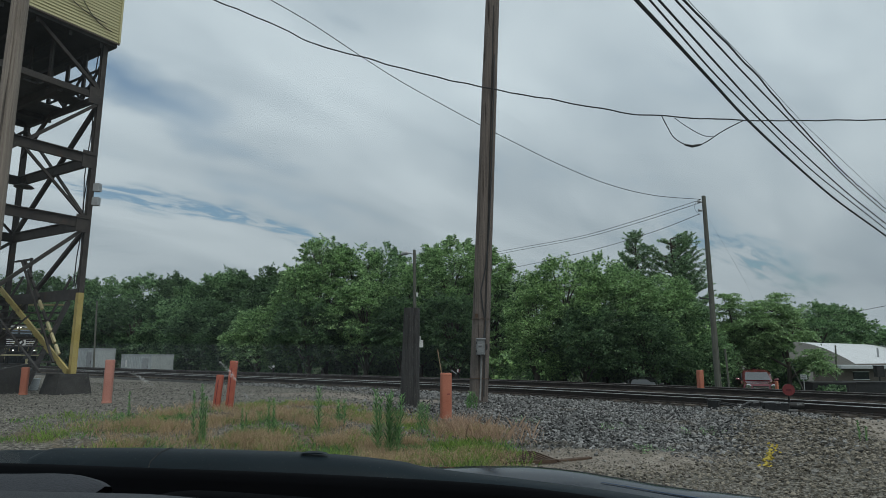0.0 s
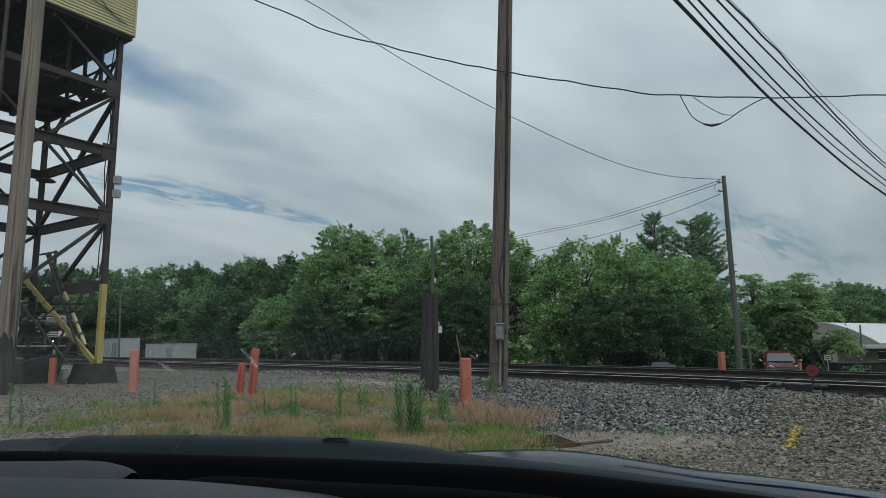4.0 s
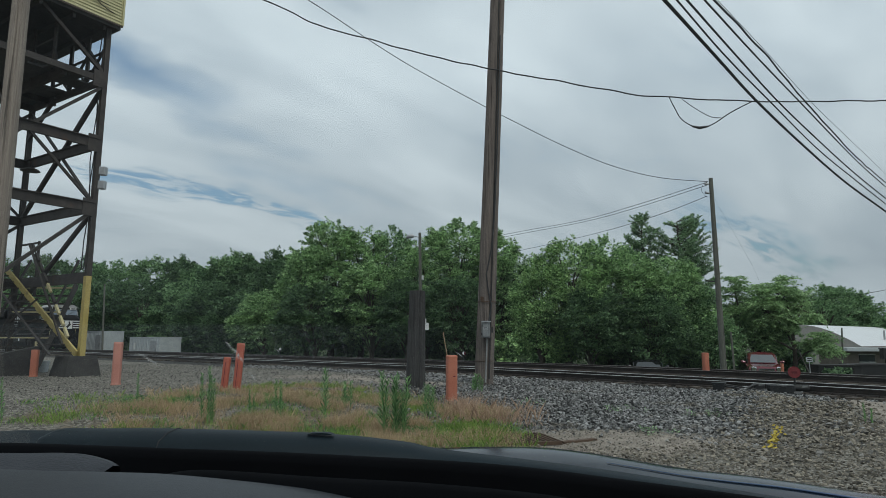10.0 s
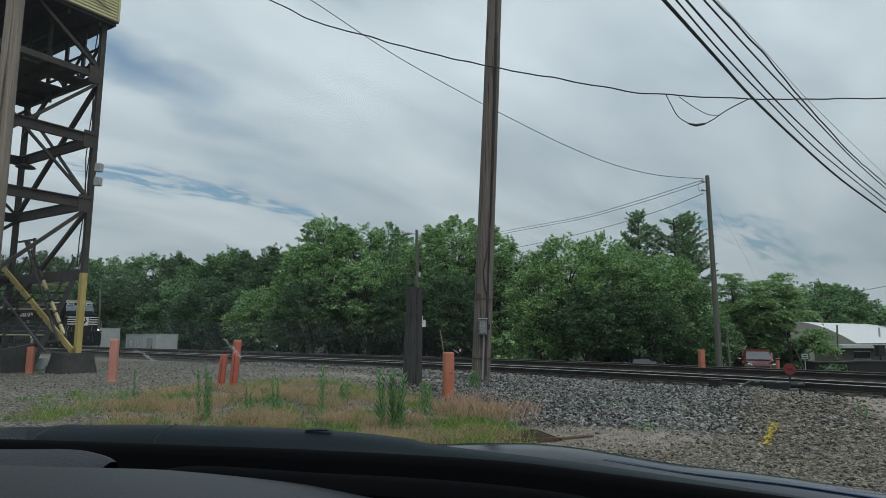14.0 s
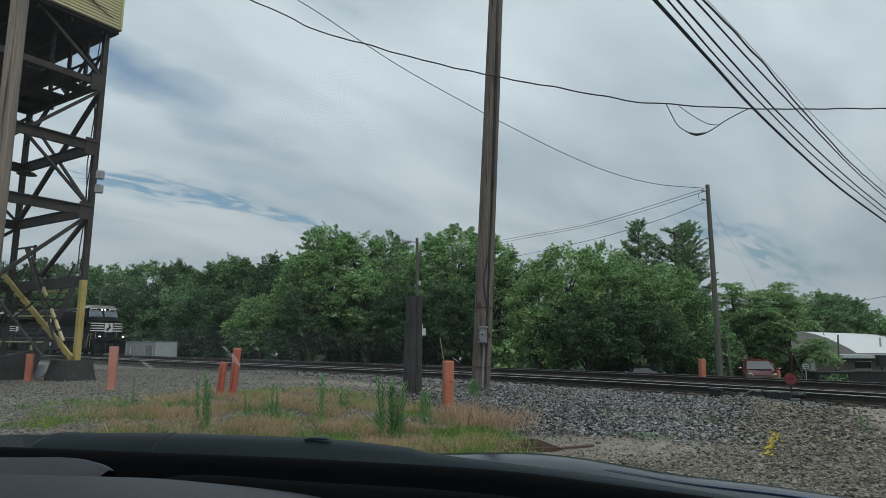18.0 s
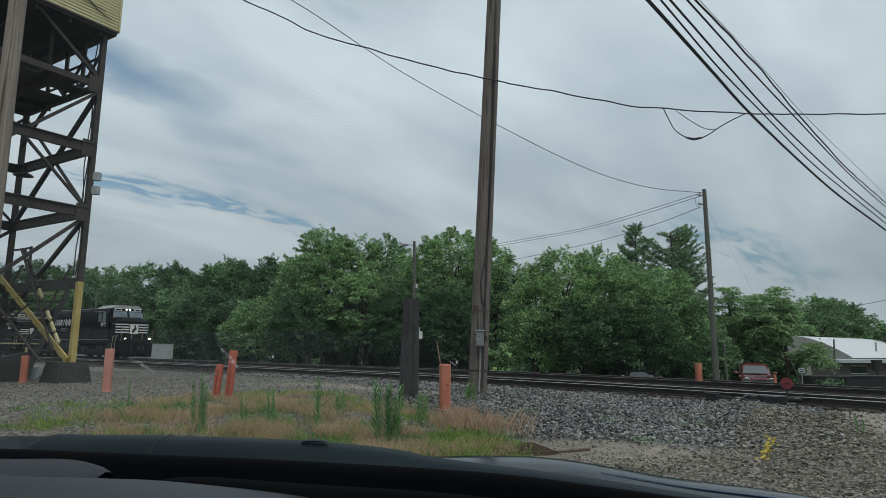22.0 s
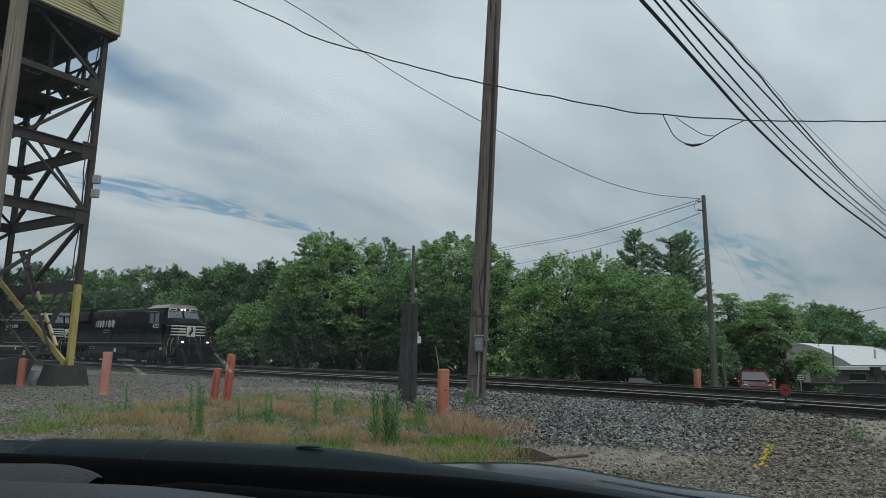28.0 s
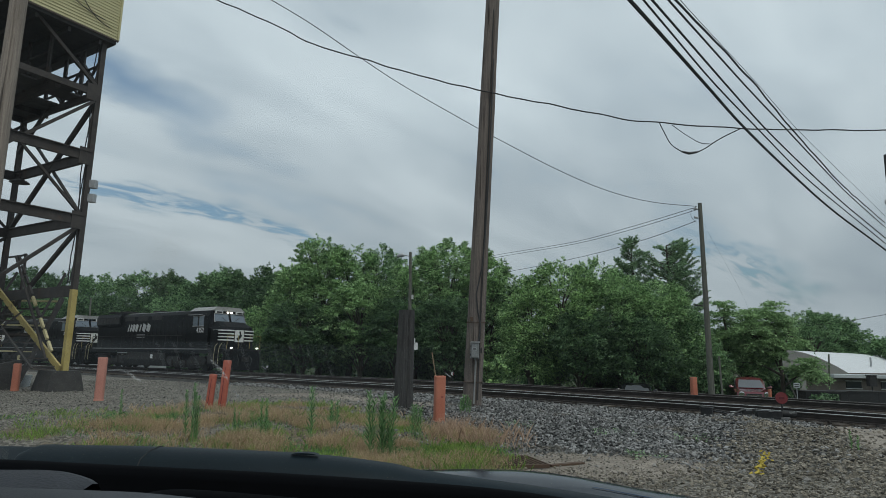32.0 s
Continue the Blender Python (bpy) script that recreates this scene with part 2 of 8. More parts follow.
M_WOODL = material("weathered split pole wood", (0.085, 0.066, 0.054), (0.43, 0.365, 0.31), 0.9, 0.0, 5, 60, 0.9, stretch=(5, 5, 0.13), stain=((0.04, 0.032, 0.027), 1.6, 0.56), contrast=0.7)
M_WOODD = material("dark creosoted wood", (0.009, 0.0085, 0.0085), (0.066, 0.062, 0.06), 0.9, 0.0, 5, 60, 0.8, stretch=(5, 5, 0.22), contrast=0.45)
M_WOODG = material("greenish grey pole wood", (0.075, 0.078, 0.064), (0.15, 0.15, 0.126), 0.9, 0.0, 5, 60, 0.5, stretch=(5, 5, 0.3))
M_ORANGE = material("sun-faded orange sleeve", (0.39, 0.118, 0.068), (0.47, 0.165, 0.1), 0.6, 0.0, 3, 50, 0.25, stain=((0.34, 0.15, 0.1), 2.4, 0.6))
M_REDOR = material("reddish orange sleeve", (0.34, 0.07, 0.04), (0.43, 0.11, 0.062), 0.55, 0.0, 3, 50, 0.2, stain=((0.3, 0.1, 0.06), 2.4, 0.6))
M_PINK = material("bleached orange sleeve", (0.42, 0.165, 0.125), (0.5, 0.225, 0.17), 0.6, 0.0, 3, 50, 0.2, stain=((0.4, 0.22, 0.17), 2.2, 0.6))
M_RAILS = material("worn rail head", (0.34, 0.33, 0.32), (0.6, 0.59, 0.58), 0.45, 0.7, 0.6, 60, 0.1, stain=((0.16, 0.13, 0.11), 0.35, 0.6))
M_RAILD = material("dull rail head", (0.09, 0.083, 0.078), (0.2, 0.19, 0.18), 0.6, 0.4, 0.6, 60, 0.1)
M_OILROCK = material("oil-darkened ballast", (0.012, 0.0115, 0.011), (0.1, 0.096, 0.09), 0.9, 0.0, 0.5, 40, 0.5, islands=0.6, contrast=0.8)
M_RAIL = material("rusty rail web", (0.014, 0.011, 0.01), (0.04, 0.029, 0.024), 0.8, 0.2, 4, 60, 0.4)
M_TIE = material("old wooden sleeper", (0.022, 0.018, 0.015), (0.095, 0.076, 0.06), 0.95, 0.0, 4, 50, 0.8, stretch=(1, 1, 1), islands=-0.35)
M_ROCK = material("crushed limestone ballast", (0.027, 0.0268, 0.0265), (0.33, 0.326, 0.318), 0.9, 0.0, 0.5, 40, 0.5, islands=0.75, contrast=0.85, stain=((0.17, 0.15, 0.124), 0.5, 0.56))
M_YARDSTONE = material("pale yard gravel stone", (0.05, 0.047, 0.04), (0.275, 0.26, 0.23), 0.95, 0.0, 0.5, 40, 0.4, islands=0.75, contrast=0.8)
M_DIRTSTONE = material("dusty brownish stone", (0.07, 0.06, 0.046), (0.3, 0.265, 0.21), 0.95, 0.0, 0.5, 40, 0.4, islands=0.75, contrast=0.85)
M_TROD = material("trodden brown stone", (0.1, 0.088, 0.074), (0.3, 0.265, 0.225), 0.95, 0.0, 0.5, 40, 0.4, islands=0.6, contrast=0.8)
M_WIRE = material("black cable sheath", (0.012, 0.012, 0.013), (0.03, 0.03, 0.032), 0.6)
M_GALV = material("galvanised grey metal", (0.28, 0.29, 0.3), (0.42, 0.43, 0.44), 0.5, 0.3, 5, 60, 0.1)
M_BOX = material("weathered grey enclosure paint", (0.13, 0.138, 0.14), (0.25, 0.26, 0.262), 0.55, 0.1, 5, 60, 0.1)
M_BLACK = material("black equipment paint", (0.007, 0.007, 0.0075), (0.018, 0.0175, 0.0175), 0.6, 0.1, 4, 40, 0.2)
M_RED = material("faded red target", (0.13, 0.012, 0.015), (0.18, 0.018, 0.021), 0.55)
M_LOCO = material("dusty black engine paint", (0.004, 0.0045, 0.005), (0.010, 0.0105, 0.0115), 0.55, 0.0, 1.2, 30, 0.05, stain=((0.012, 0.012, 0.012), 0.8, 0.6), spec=0.08)
M_LOCOG = material("grimy underframe", (0.008, 0.0075, 0.007), (0.022, 0.02, 0.019), 0.8, 0.0, 2, 30, 0.3)
M_ROOF = material("dusty grey roof panel", (0.2, 0.2, 0.2), (0.34, 0.34, 0.33), 0.7, 0.0, 2, 30, 0.1)
M_SILL = material("dusty pale sill paint", (0.1, 0.1, 0.1), (0.24, 0.24, 0.235), 0.7, 0.0, 2, 30, 0.1)
M_WHITE = material("soiled white paint", (0.55, 0.55, 0.54), (0.74, 0.74, 0.73), 0.55, 0.0, 2, 40, 0.05)
M_EMBLEM = material("dusty pale emblem paint", (0.3, 0.3, 0.3), (0.5, 0.5, 0.49), 0.6, 0.0, 2, 40, 0.05)
M_TENT = material("white tent fabric", (0.56, 0.575, 0.59), (0.66, 0.675, 0.69), 0.6, 0.0, 0.8, 20, 0.05)
M_SHED = material("pale grey container steel", (0.33, 0.355, 0.365), (0.45, 0.475, 0.485), 0.6, 0.0, 1.5, 30, 0.1)
M_TAN = material("tan block wall", (0.12, 0.1, 0.083), (0.185, 0.155, 0.13), 0.85, 0.0, 2, 40, 0.3)
M_CARRED = material("dark red car paint", (0.12, 0.018, 0.026), (0.16, 0.026, 0.035), 0.2, 0.2, 3, 60, 0.0, coat=1.0)
M_CARGREY = material("black car paint", (0.012, 0.0125, 0.014), (0.02, 0.021, 0.023), 0.25, 0.3, 3, 60, 0.0, coat=0.4)
M_CHROME = material("chrome trim", (0.5, 0.5, 0.5), (0.65, 0.65, 0.65), 0.15, 0.9, 5, 60, 0.0)
M_GLASS = glass("dark window glass", (0.02, 0.025, 0.03))
# grey base colour carries a painted sky reflection besides the real gloss
M_GLASSW = glass("car glass with sky reflection in its colour", (0.1, 0.108, 0.118), 0.06)
M_TENTW = material("greyish tan tent end fabric", (0.34, 0.315, 0.29), (0.42, 0.39, 0.36), 0.7, 0.0, 0.8, 20, 0.05)
M_LOWPAD = material("dark grey lower pad", (0.0085, 0.0115, 0.0165), (0.017, 0.0215, 0.03), 0.42, 0.0, 4, 420, 0.5, depth=0.002, spec=0.5)
# bluish base colour stands in for sky reflected in the panes
M_GLASSB = glass("glass with sky light in its colour", (0.12, 0.15, 0.185), 0.12)
M_TYRE = material("tyre rubber", (0.012, 0.012, 0.012), (0.03, 0.03, 0.03), 0.85)
M_SOOT = material("brown soot", (0.17, 0.125, 0.095), (0.25, 0.19, 0.145), 0.95)
M_LAMP = glow("lit headlamp", (1.0, 0.93, 0.8), 5.0)
M_BARK = material("grey-brown bark", (0.035, 0.028, 0.022), (0.1, 0.085, 0.07), 0.95, 0.0, 6, 50, 0.8, stretch=(1, 1, 0.3))
M_LEAF = [leaf_material("mid green leaves", (0.078, 0.155, 0.066), (0.44, 0.65, 0.29)),
          leaf_material("deep green leaves", (0.05, 0.108, 0.052), (0.33, 0.52, 0.245)),
          leaf_material("fresh green leaves", (0.07, 0.145, 0.058), (0.43, 0.64, 0.26)),
          # darker leaf copy: canopy shade put into the colour; far trees use it too
          leaf_material("dark green leaves of far trees and shade", (0.032, 0.068, 0.034), (0.18, 0.3, 0.14)),
          leaf_material("blue-green leaflets", (0.085, 0.15, 0.09), (0.36, 0.53, 0.29))]
M_FROND = leaf_material("light compound leaves", (0.13, 0.22, 0.1), (0.44, 0.63, 0.3))
M_WEED = leaf_material("weed leaves", (0.075, 0.18, 0.06), (0.24, 0.43, 0.16))
M_GRASS = leaf_material("green grass", (0.12, 0.21, 0.04), (0.33, 0.48, 0.11))
M_STRAW = leaf_material("dry grass", (0.33, 0.235, 0.13), (0.62, 0.47, 0.3))
M_SEED = leaf_material("pinkish seed heads", (0.34, 0.225, 0.15), (0.6, 0.43, 0.31))
M_DASH = material("black grained dashboard plastic", (0.002, 0.0026, 0.0034), (0.0042, 0.005, 0.0064), 0.8, 0.0, 3, 700, 0.25, depth=0.002, spec=0.045)
M_PAD = material("dark grey grained dash pad", (0.0105, 0.0128, 0.0175), (0.022, 0.0256, 0.034), 0.55, 0.0, 4, 170, 1.0, depth=0.004, spec=0.35)
M_COWL = material("black cowl plastic", (0.0028, 0.0078, 0.0115), (0.0055, 0.0135, 0.019), 0.5, 0.0, 3, 300, 0.15, depth=0.002, spec=0.12)
M_HOOD = material("dark blue metallic car paint", (0.006, 0.0115, 0.0195), (0.009, 0.0155, 0.026), 0.16, 0.0, 3, 200, 0.0, coat=0.0, spec=0.5)
M_YSPRAY = material("yellow marking paint", (0.38, 0.28, 0.03), (0.5, 0.39, 0.06), 0.8, 0.0, 6, 60, 0.3)
M_BROWN = material("rusty iron grate", (0.06, 0.035, 0.022), (0.13, 0.08, 0.05), 0.85, 0.2, 5, 60, 0.5)
# bluer than the bonnet paint, so the added tube shows as its highlight
M_HIGHLIGHT = material("glossy blue paint of the highlight line", (0.024, 0.055, 0.125), (0.036, 0.078, 0.165), 0.2, 0.2, 3, 200, 0.0, coat=0.5)
M_STONE = material("loose limestone piece", (0.06, 0.056, 0.05), (0.3, 0.285, 0.26), 0.9, 0.0, 3, 40, 0.5, islands=-0.7, contrast=0.8)


# ---------------------------------------------------------------- building helpers
class Shape:
    """Collects vertices and faces for one mesh."""

    def __init__(self):
        self.v, self.f = [], []

    def add(self, verts, faces):
        k = len(self.v)
        self.v += [tuple(p) for p in verts]
        self.f += [tuple(i + k for i in q) for q in faces]
        return self

    def box(self, c, size, m=None):
        """A box with slightly chamfered upright edges, of that size, round c; m turns it."""
        x, y, z = (s / 2 for s in size)
        b = min(0.02, x * 0.3, y * 0.3)
        ring = [(x, y - b), (x - b, y), (b - x, y), (-x, y - b), (-x, b - y), (b - x, -y), (x - b, -y), (x, b - y)]
        pts = [Vector((px, py, s * z)) for s in (-1, 1) for px, py in ring]
        if m is not None:
            pts = [m @ p for p in pts]
        pts = [p + Vector(c) for p in pts]
        fs = [tuple(range(7, -1, -1)), tuple(range(8, 16))] + [(i, (i + 1) % 8, 8 + (i + 1) % 8, 8 + i) for i in range(8)]
        return self.add(pts, fs)

    def bar(self, p, q, w, h=None, up=(0, 0, 1)):
        """A rectangular bar from p to q."""
        p, q = Vector(p), Vector(q)
        h = h or w
        d = (q - p).normalized()
        u = Vector(up)
        if abs(d.dot(u)) > 0.98:
            u = Vector((1, 0, 0))
        s = d.cross(u).normalized()
        u = s.cross(d)
        s, u = s * w / 2, u * h / 2
        pts = [e + a * s + b * u for e in (p, q) for a, b in ((-1, -1), (1, -1), (1, 1), (-1, 1))]
        return self.add(pts, [(3, 2, 1, 0), (4, 5, 6, 7), (0, 1, 5, 4), (1, 2, 6, 5), (2, 3, 7, 6), (3, 0, 4, 7)])

    def tube(self, pts, radii, n=8, caps=True):
        """A tube along points, with a radius for each or one for all."""
        pts = [Vector(p) for p in pts]
        if not isinstance(radii, (list, tuple)):
            radii = [radii] * len(pts)
        k = len(self.v)
        ref = None
        for i, p in enumerate(pts):
            d = (pts[min(i + 1, len(pts) - 1)] - pts[max(i - 1, 0)]).normalized()
            if ref is None:
                ref = Vector((1, 0, 0)) if abs(d.x) < 0.8 else Vector((0, 1, 0))
            s = (ref - d * ref.dot(d)).normalized()
            ref = s
            t = d.cross(s)
            for j in range(n):
                a = 2 * math.pi * j / n
                self.v.append(tuple(p + (s * math.cos(a) + t * math.sin(a)) * radii[i]))
        for i in range(len(pts) - 1):
            for j in range(n):
                a, b = k + i * n + j, k + i * n + (j + 1) % n
                self.f.append((a, b, b + n, a + n))
        if caps:
            self.f.append(tuple(range(k + n - 1, k - 1, -1)))
            e = k + (len(pts) - 1) * n
            self.f.append(tuple(range(e, e + n)))
        return self

    def sweep(self, profile, y0, y1, axis="y"):
        """A closed profile in (a, z) drawn out along one axis."""
        n = len(profile)
        pts = [((a, s, z) if axis == "y" else (s, a, z)) for s in (y0, y1) for a, z in profile]
        fs = [tuple(range(n - 1, -1, -1)), tuple(range(n, 2 * n))] + [(i, (i + 1) % n, n + (i + 1) % n, n + i) for i in range(n)]
        return self.add(pts, fs)

    def mesh(self, name, smooth=False):
        me = bpy.data.meshes.new(name)
        me.from_pydata(self.v, [], self.f)
        if smooth:
            me.polygons.foreach_set("use_smooth", [True] * len(self.f))
        me.update()
        return me


def thing(name, loc, label, category, group="", kind=""):
    ob = new(name)
    ob.location = loc
    ob.empty_display_size = 0.2
    return tagged(ob, label, category, group, kind)


def part(name, shape, mat, parent=None, label="", world=True, smooth=False, kind=""):
    """Links a shape as one mesh under a thing or part; shapes drawn in world places are moved to their thing's own space."""
    me = shape.mesh(name, smooth)
    me.materials.append(mat)
    ob = new(name, me)
    if parent is not None:
        ob.parent = parent
        if world:
            at = Vector(parent.location)
            root = parent.parent
            while root is not None:
                at = at + Vector(root.location)
                root = root.parent
            me.transform(Matrix.Translation(-at))
    if smooth:
        me.set_sharp_from_angle(angle=radians(42))
    return tagged(ob, label, kind=kind)


def smoothstep(a, b, x):
    t = min(1.0, max(0.0, (x - a) / (b - a)))
    return t * t * (3 - 2 * t)


# ---------------------------------------------------------------- plan: the tracks' line and the ground's height
RAIL_TOP = 0.38
NEAR_TOP = 0.32
GAUGE = 1.435
SPACING = 4.6


def rail_y(x):
    """The nearest rail's line: straight to the west, in a wide curve to the east."""
    if x <= -2:
        return 29.2 - 0.8 * (x + 2)
    if x <= 12:
        return 29.2 - 0.8 * (x + 2) - 0.019 * (x + 2) ** 2
    return 29.2 - 0.8 * 14 - 0.019 * 196 - 1.332 * (x - 12)


def rail_slope(x):
    return -0.8 - 0.038 * min(14.0, max(0.0, x + 2))


def rail_point(x, s, z=0.0):
    """The place s metres beyond the nearest rail, opposite its point at x."""
    m = rail_slope(x)
    n = math.hypot(1, m)
    return Vector((x - s * m / n, rail_y(x) + s / n, z))


def beyond(x, y):
    """How far a place lies beyond the nearest rail."""
    m = rail_slope(x)
    return (y - rail_y(x)) / math.hypot(1, m)


def ground_z(x, y):
    s = beyond(x, y)
    z = 0.06 * smoothstep(-14, -3, s)
    left = smoothstep(0.2, -3.5, x) * smoothstep(9.5, 14.0, y)
    z += 0.33 * left * smoothstep(-2.5, -7.5, s)
    z += 0.2 * math.exp(-(((x - 0.6) / 2.6) ** 2 + ((y - 19.2) / 2.6) ** 2))
    z += 0.11 * smoothstep(6.5, 9.5, x) * smoothstep(-7, -3, s) * smoothstep(-0.9, -1.9, s)
    z += 0.17 * math.exp(-((x - 7.35 + 0.3 * (15.2 - y)) / 0.75) ** 2) * smoothstep(10.5, 13.0, y) * smoothstep(-1.2, -2.6, s)
    z -= 1.0 * smoothstep(8.2, 14, s)
    if -30 < x < 30 and y < 50:
        z += 0.02 * noise.noise(Vector((x * 0.7, y * 0.7, 0))) + 0.012 * noise.noise(Vector((x * 2.3, y * 2.3, 3)))
    return z


# ---------------------------------------------------------------- ground
def ground_material():
    m = bpy.data.materials.new("gravel, dirt and thin turf")
    m.use_nodes = True
    nt = m.node_tree
    b = nt.nodes["Principled BSDF"]
    b.inputs["Roughness"].default_value = 0.95
    b.inputs["Specular IOR Level"].default_value = 0.25
    tc = nt.nodes.new("ShaderNodeTexCoord")

    def nz(scale, detail=4, rough=0.6):
        n = nt.nodes.new("ShaderNodeTexNoise")
        n.inputs["Scale"].default_value, n.inputs["Detail"].default_value, n.inputs["Roughness"].default_value = scale, detail, rough
        nt.links.new(tc.outputs["Object"], n.inputs["Vector"])
        return n.outputs["Fac"]

    def ramp(src, *stops):
        r = nt.nodes.new("ShaderNodeValToRGB")
        e = r.color_ramp.elements
        while len(e) < len(stops):
            e.new(0.5)
        for el, (pos, c) in zip(e, stops):
            el.position, el.color = pos, (*c, 1)
        nt.links.new(src, r.inputs[0])
        return r.outputs[0]

    def mix(f, a, c):
        n = nt.nodes.new("ShaderNodeMix")
        n.data_type = "RGBA"
        nt.links.new(f, n.inputs["Factor"])
        nt.links.new(a, n.inputs["A"])
        nt.links.new(c, n.inputs["B"])
        return n.outputs["Result"]

    vo = nt.nodes.new("ShaderNodeTexVoronoi")
    vo.inputs["Scale"].default_value = 22
    nt.links.new(tc.outputs["Object"], vo.inputs["Vector"])
    sepc = nt.nodes.new("ShaderNodeSeparateColor")
    nt.links.new(vo.outputs["Color"], sepc.inputs[0])
    gravel = ramp(sepc.outputs[0], (0.0, (0.055, 0.05, 0.042)), (0.5, (0.15, 0.138, 0.118)), (1.0, (0.3, 0.278, 0.24)))
    dirt = ramp(nz(3.0, 8, 0.65), (0.3, (0.17, 0.145, 0.12)), (0.7, (0.38, 0.335, 0.285)))
    turf = ramp(nz(14.0, 8), (0.35, (0.065, 0.052, 0.032)), (0.65, (0.25, 0.2, 0.135)))
    # attribute masks: dirt, turf
    at = nt.nodes.new("ShaderNodeAttribute")
    at.attribute_name = "cover"
    sp = nt.nodes.new("ShaderNodeSeparateColor")
    nt.links.new(at.outputs["Color"], sp.inputs[0])

    def broken(chan, scale):
        a = nt.nodes.new("ShaderNodeMath")
        a.operation = "ADD"
        nt.links.new(chan, a.inputs[0])
        nt.links.new(nz(scale, 6), a.inputs[1])
        return ramp(a.outputs[0], (0.78, (0, 0, 0)), (1.08, (1, 1, 1)))

    # oily between the tracks; on the bank it paints shade into the stone gaps
    shaded_bed = ramp(sepc.outputs[1], (0.0, (0.018, 0.017, 0.016)), (1.0, (0.06, 0.056, 0.052)))
    col = mix(broken(sp.outputs[2], 1.2), gravel, shaded_bed)
    col = mix(broken(sp.outputs[0], 1.7), col, dirt)
    col = mix(broken(sp.outputs[1], 2.2), col, turf)
    shade = ramp(nz(2.0, 6), (0.3, (0.025, 0.04, 0.016)), (0.7, (0.06, 0.085, 0.035)))
    col = mix(at.outputs["Alpha"], col, shade)
    tint = ramp(nz(0.35, 5), (0.35, (0.8, 0.79, 0.77)), (0.65, (1.0, 1.0, 1.0)))
    mu = nt.nodes.new("ShaderNodeMix")
    mu.data_type, mu.blend_type = "RGBA", "MULTIPLY"
    mu.inputs["Factor"].default_value = 1.0
    nt.links.new(col, mu.inputs["A"])
    nt.links.new(tint, mu.inputs["B"])
    nt.links.new(mu.outputs["Result"], b.inputs["Base Color"])
    bp = nt.nodes.new("ShaderNodeBump")
    bp.inputs["Strength"].default_value, bp.inputs["Distance"].default_value = 0.8, 0.03
    nt.links.new(vo.outputs["Distance"], bp.inputs["Height"])
    nt.links.new(bp.outputs[0], b.inputs["Normal"])
    return m


def steps(lo, hi, fine, far):
    """Grid lines: even between lo and hi, then ever wider to far."""
    a = list(np.arange(lo, hi + 1e-6, fine))
    d = fine
    while a[-1] < far:
        d *= 1.35
        a.append(a[-1] + d)
    d = fine
    while a[0] > -far:
        d *= 1.35
        a.insert(0, a[0] - d)
    return a


def dirt_cover(x, y):
    """Bare earth: the wheel track before the ballast, and the level crossing to the east."""
    d = math.exp(-((((x - 2.4) / 1.9) ** 2 + ((y - 9.7) / 1.1) ** 2) ** 1.5))
    d = max(d, smoothstep(-0.2, 0.7, x - 9.0 + 0.32 * (15.3 - y) + 0.5 * noise.noise(Vector((x, y, 2.0)))) * smoothstep(10.0, 11.5, y) * smoothstep(0.5, -0.8, beyond(x, y)) * 0.95)
    d = max(d, 0.95 * math.exp(-(((x + 2.2) / 3.2) ** 2 + ((y - 18.6 + 0.25 * x) / 1.1) ** 2)))
    d = max(d, 0.5 * smoothstep(9.0, 6.0, y) * smoothstep(4.5, 3.0, x))
    return d


def brown_zone(x, y):
    """Where the bank turns to brown, dusty stones: east of a slanting line, and before the dirt."""
    n = 0.7 * noise.noise(Vector((x * 0.6, y * 0.6, 8.0))) + 0.25 * noise.noise(Vector((x * 2.1, y * 2.1, 4.0)))
    k = smoothstep(-0.5, 0.7, x - (4.1 + 0.5 * (y - 9.2)) + n)
    k = max(k, smoothstep(9.9, 9.0, y + 0.5 * n))
    return k * smoothstep(-2.2, -3.0, beyond(x, y))


def turf_cover(x, y):
    g = smoothstep(1.6, 0.7, x) * smoothstep(-9.0, -5.5, x) * smoothstep(8.0, 9.2, y - 1.9 * smoothstep(-0.8, -2.2, x)) * smoothstep(14.6, 13.0, y + 0.12 * max(0, -x - 2))
    g *= 0.25 + 0.75 * smoothstep(-0.22, 0.2, noise.noise(Vector((x * 0.55 + 4.0, y * 1.0, 1.7))))
    return g


def on_ballast(x, y):
    """How thickly stones lie: full by the tracks and on the bank, none on the dirt."""
    s = beyond(x, y)
    k = smoothstep(-13.5, -9.0, s - 2.2 * smoothstep(3, 9, x)) * smoothstep(10, 7.5, s) * smoothstep(-2.5, 1.2, x + 0.18 * (y - 16))
    k = max(k, smoothstep(-3.5, -1.5, s) * smoothstep(8, 7, s) if s < 8 else 0)
    k = max(k, 0.95 * smoothstep(3.0, 4.6, x - 0.12 * (y - 9)) * smoothstep(5.2, 6.2, y) if s < 0 else 0)
    k *= 1 - 0.97 * min(1, dirt_cover(x, y) * 1.3)
    return k


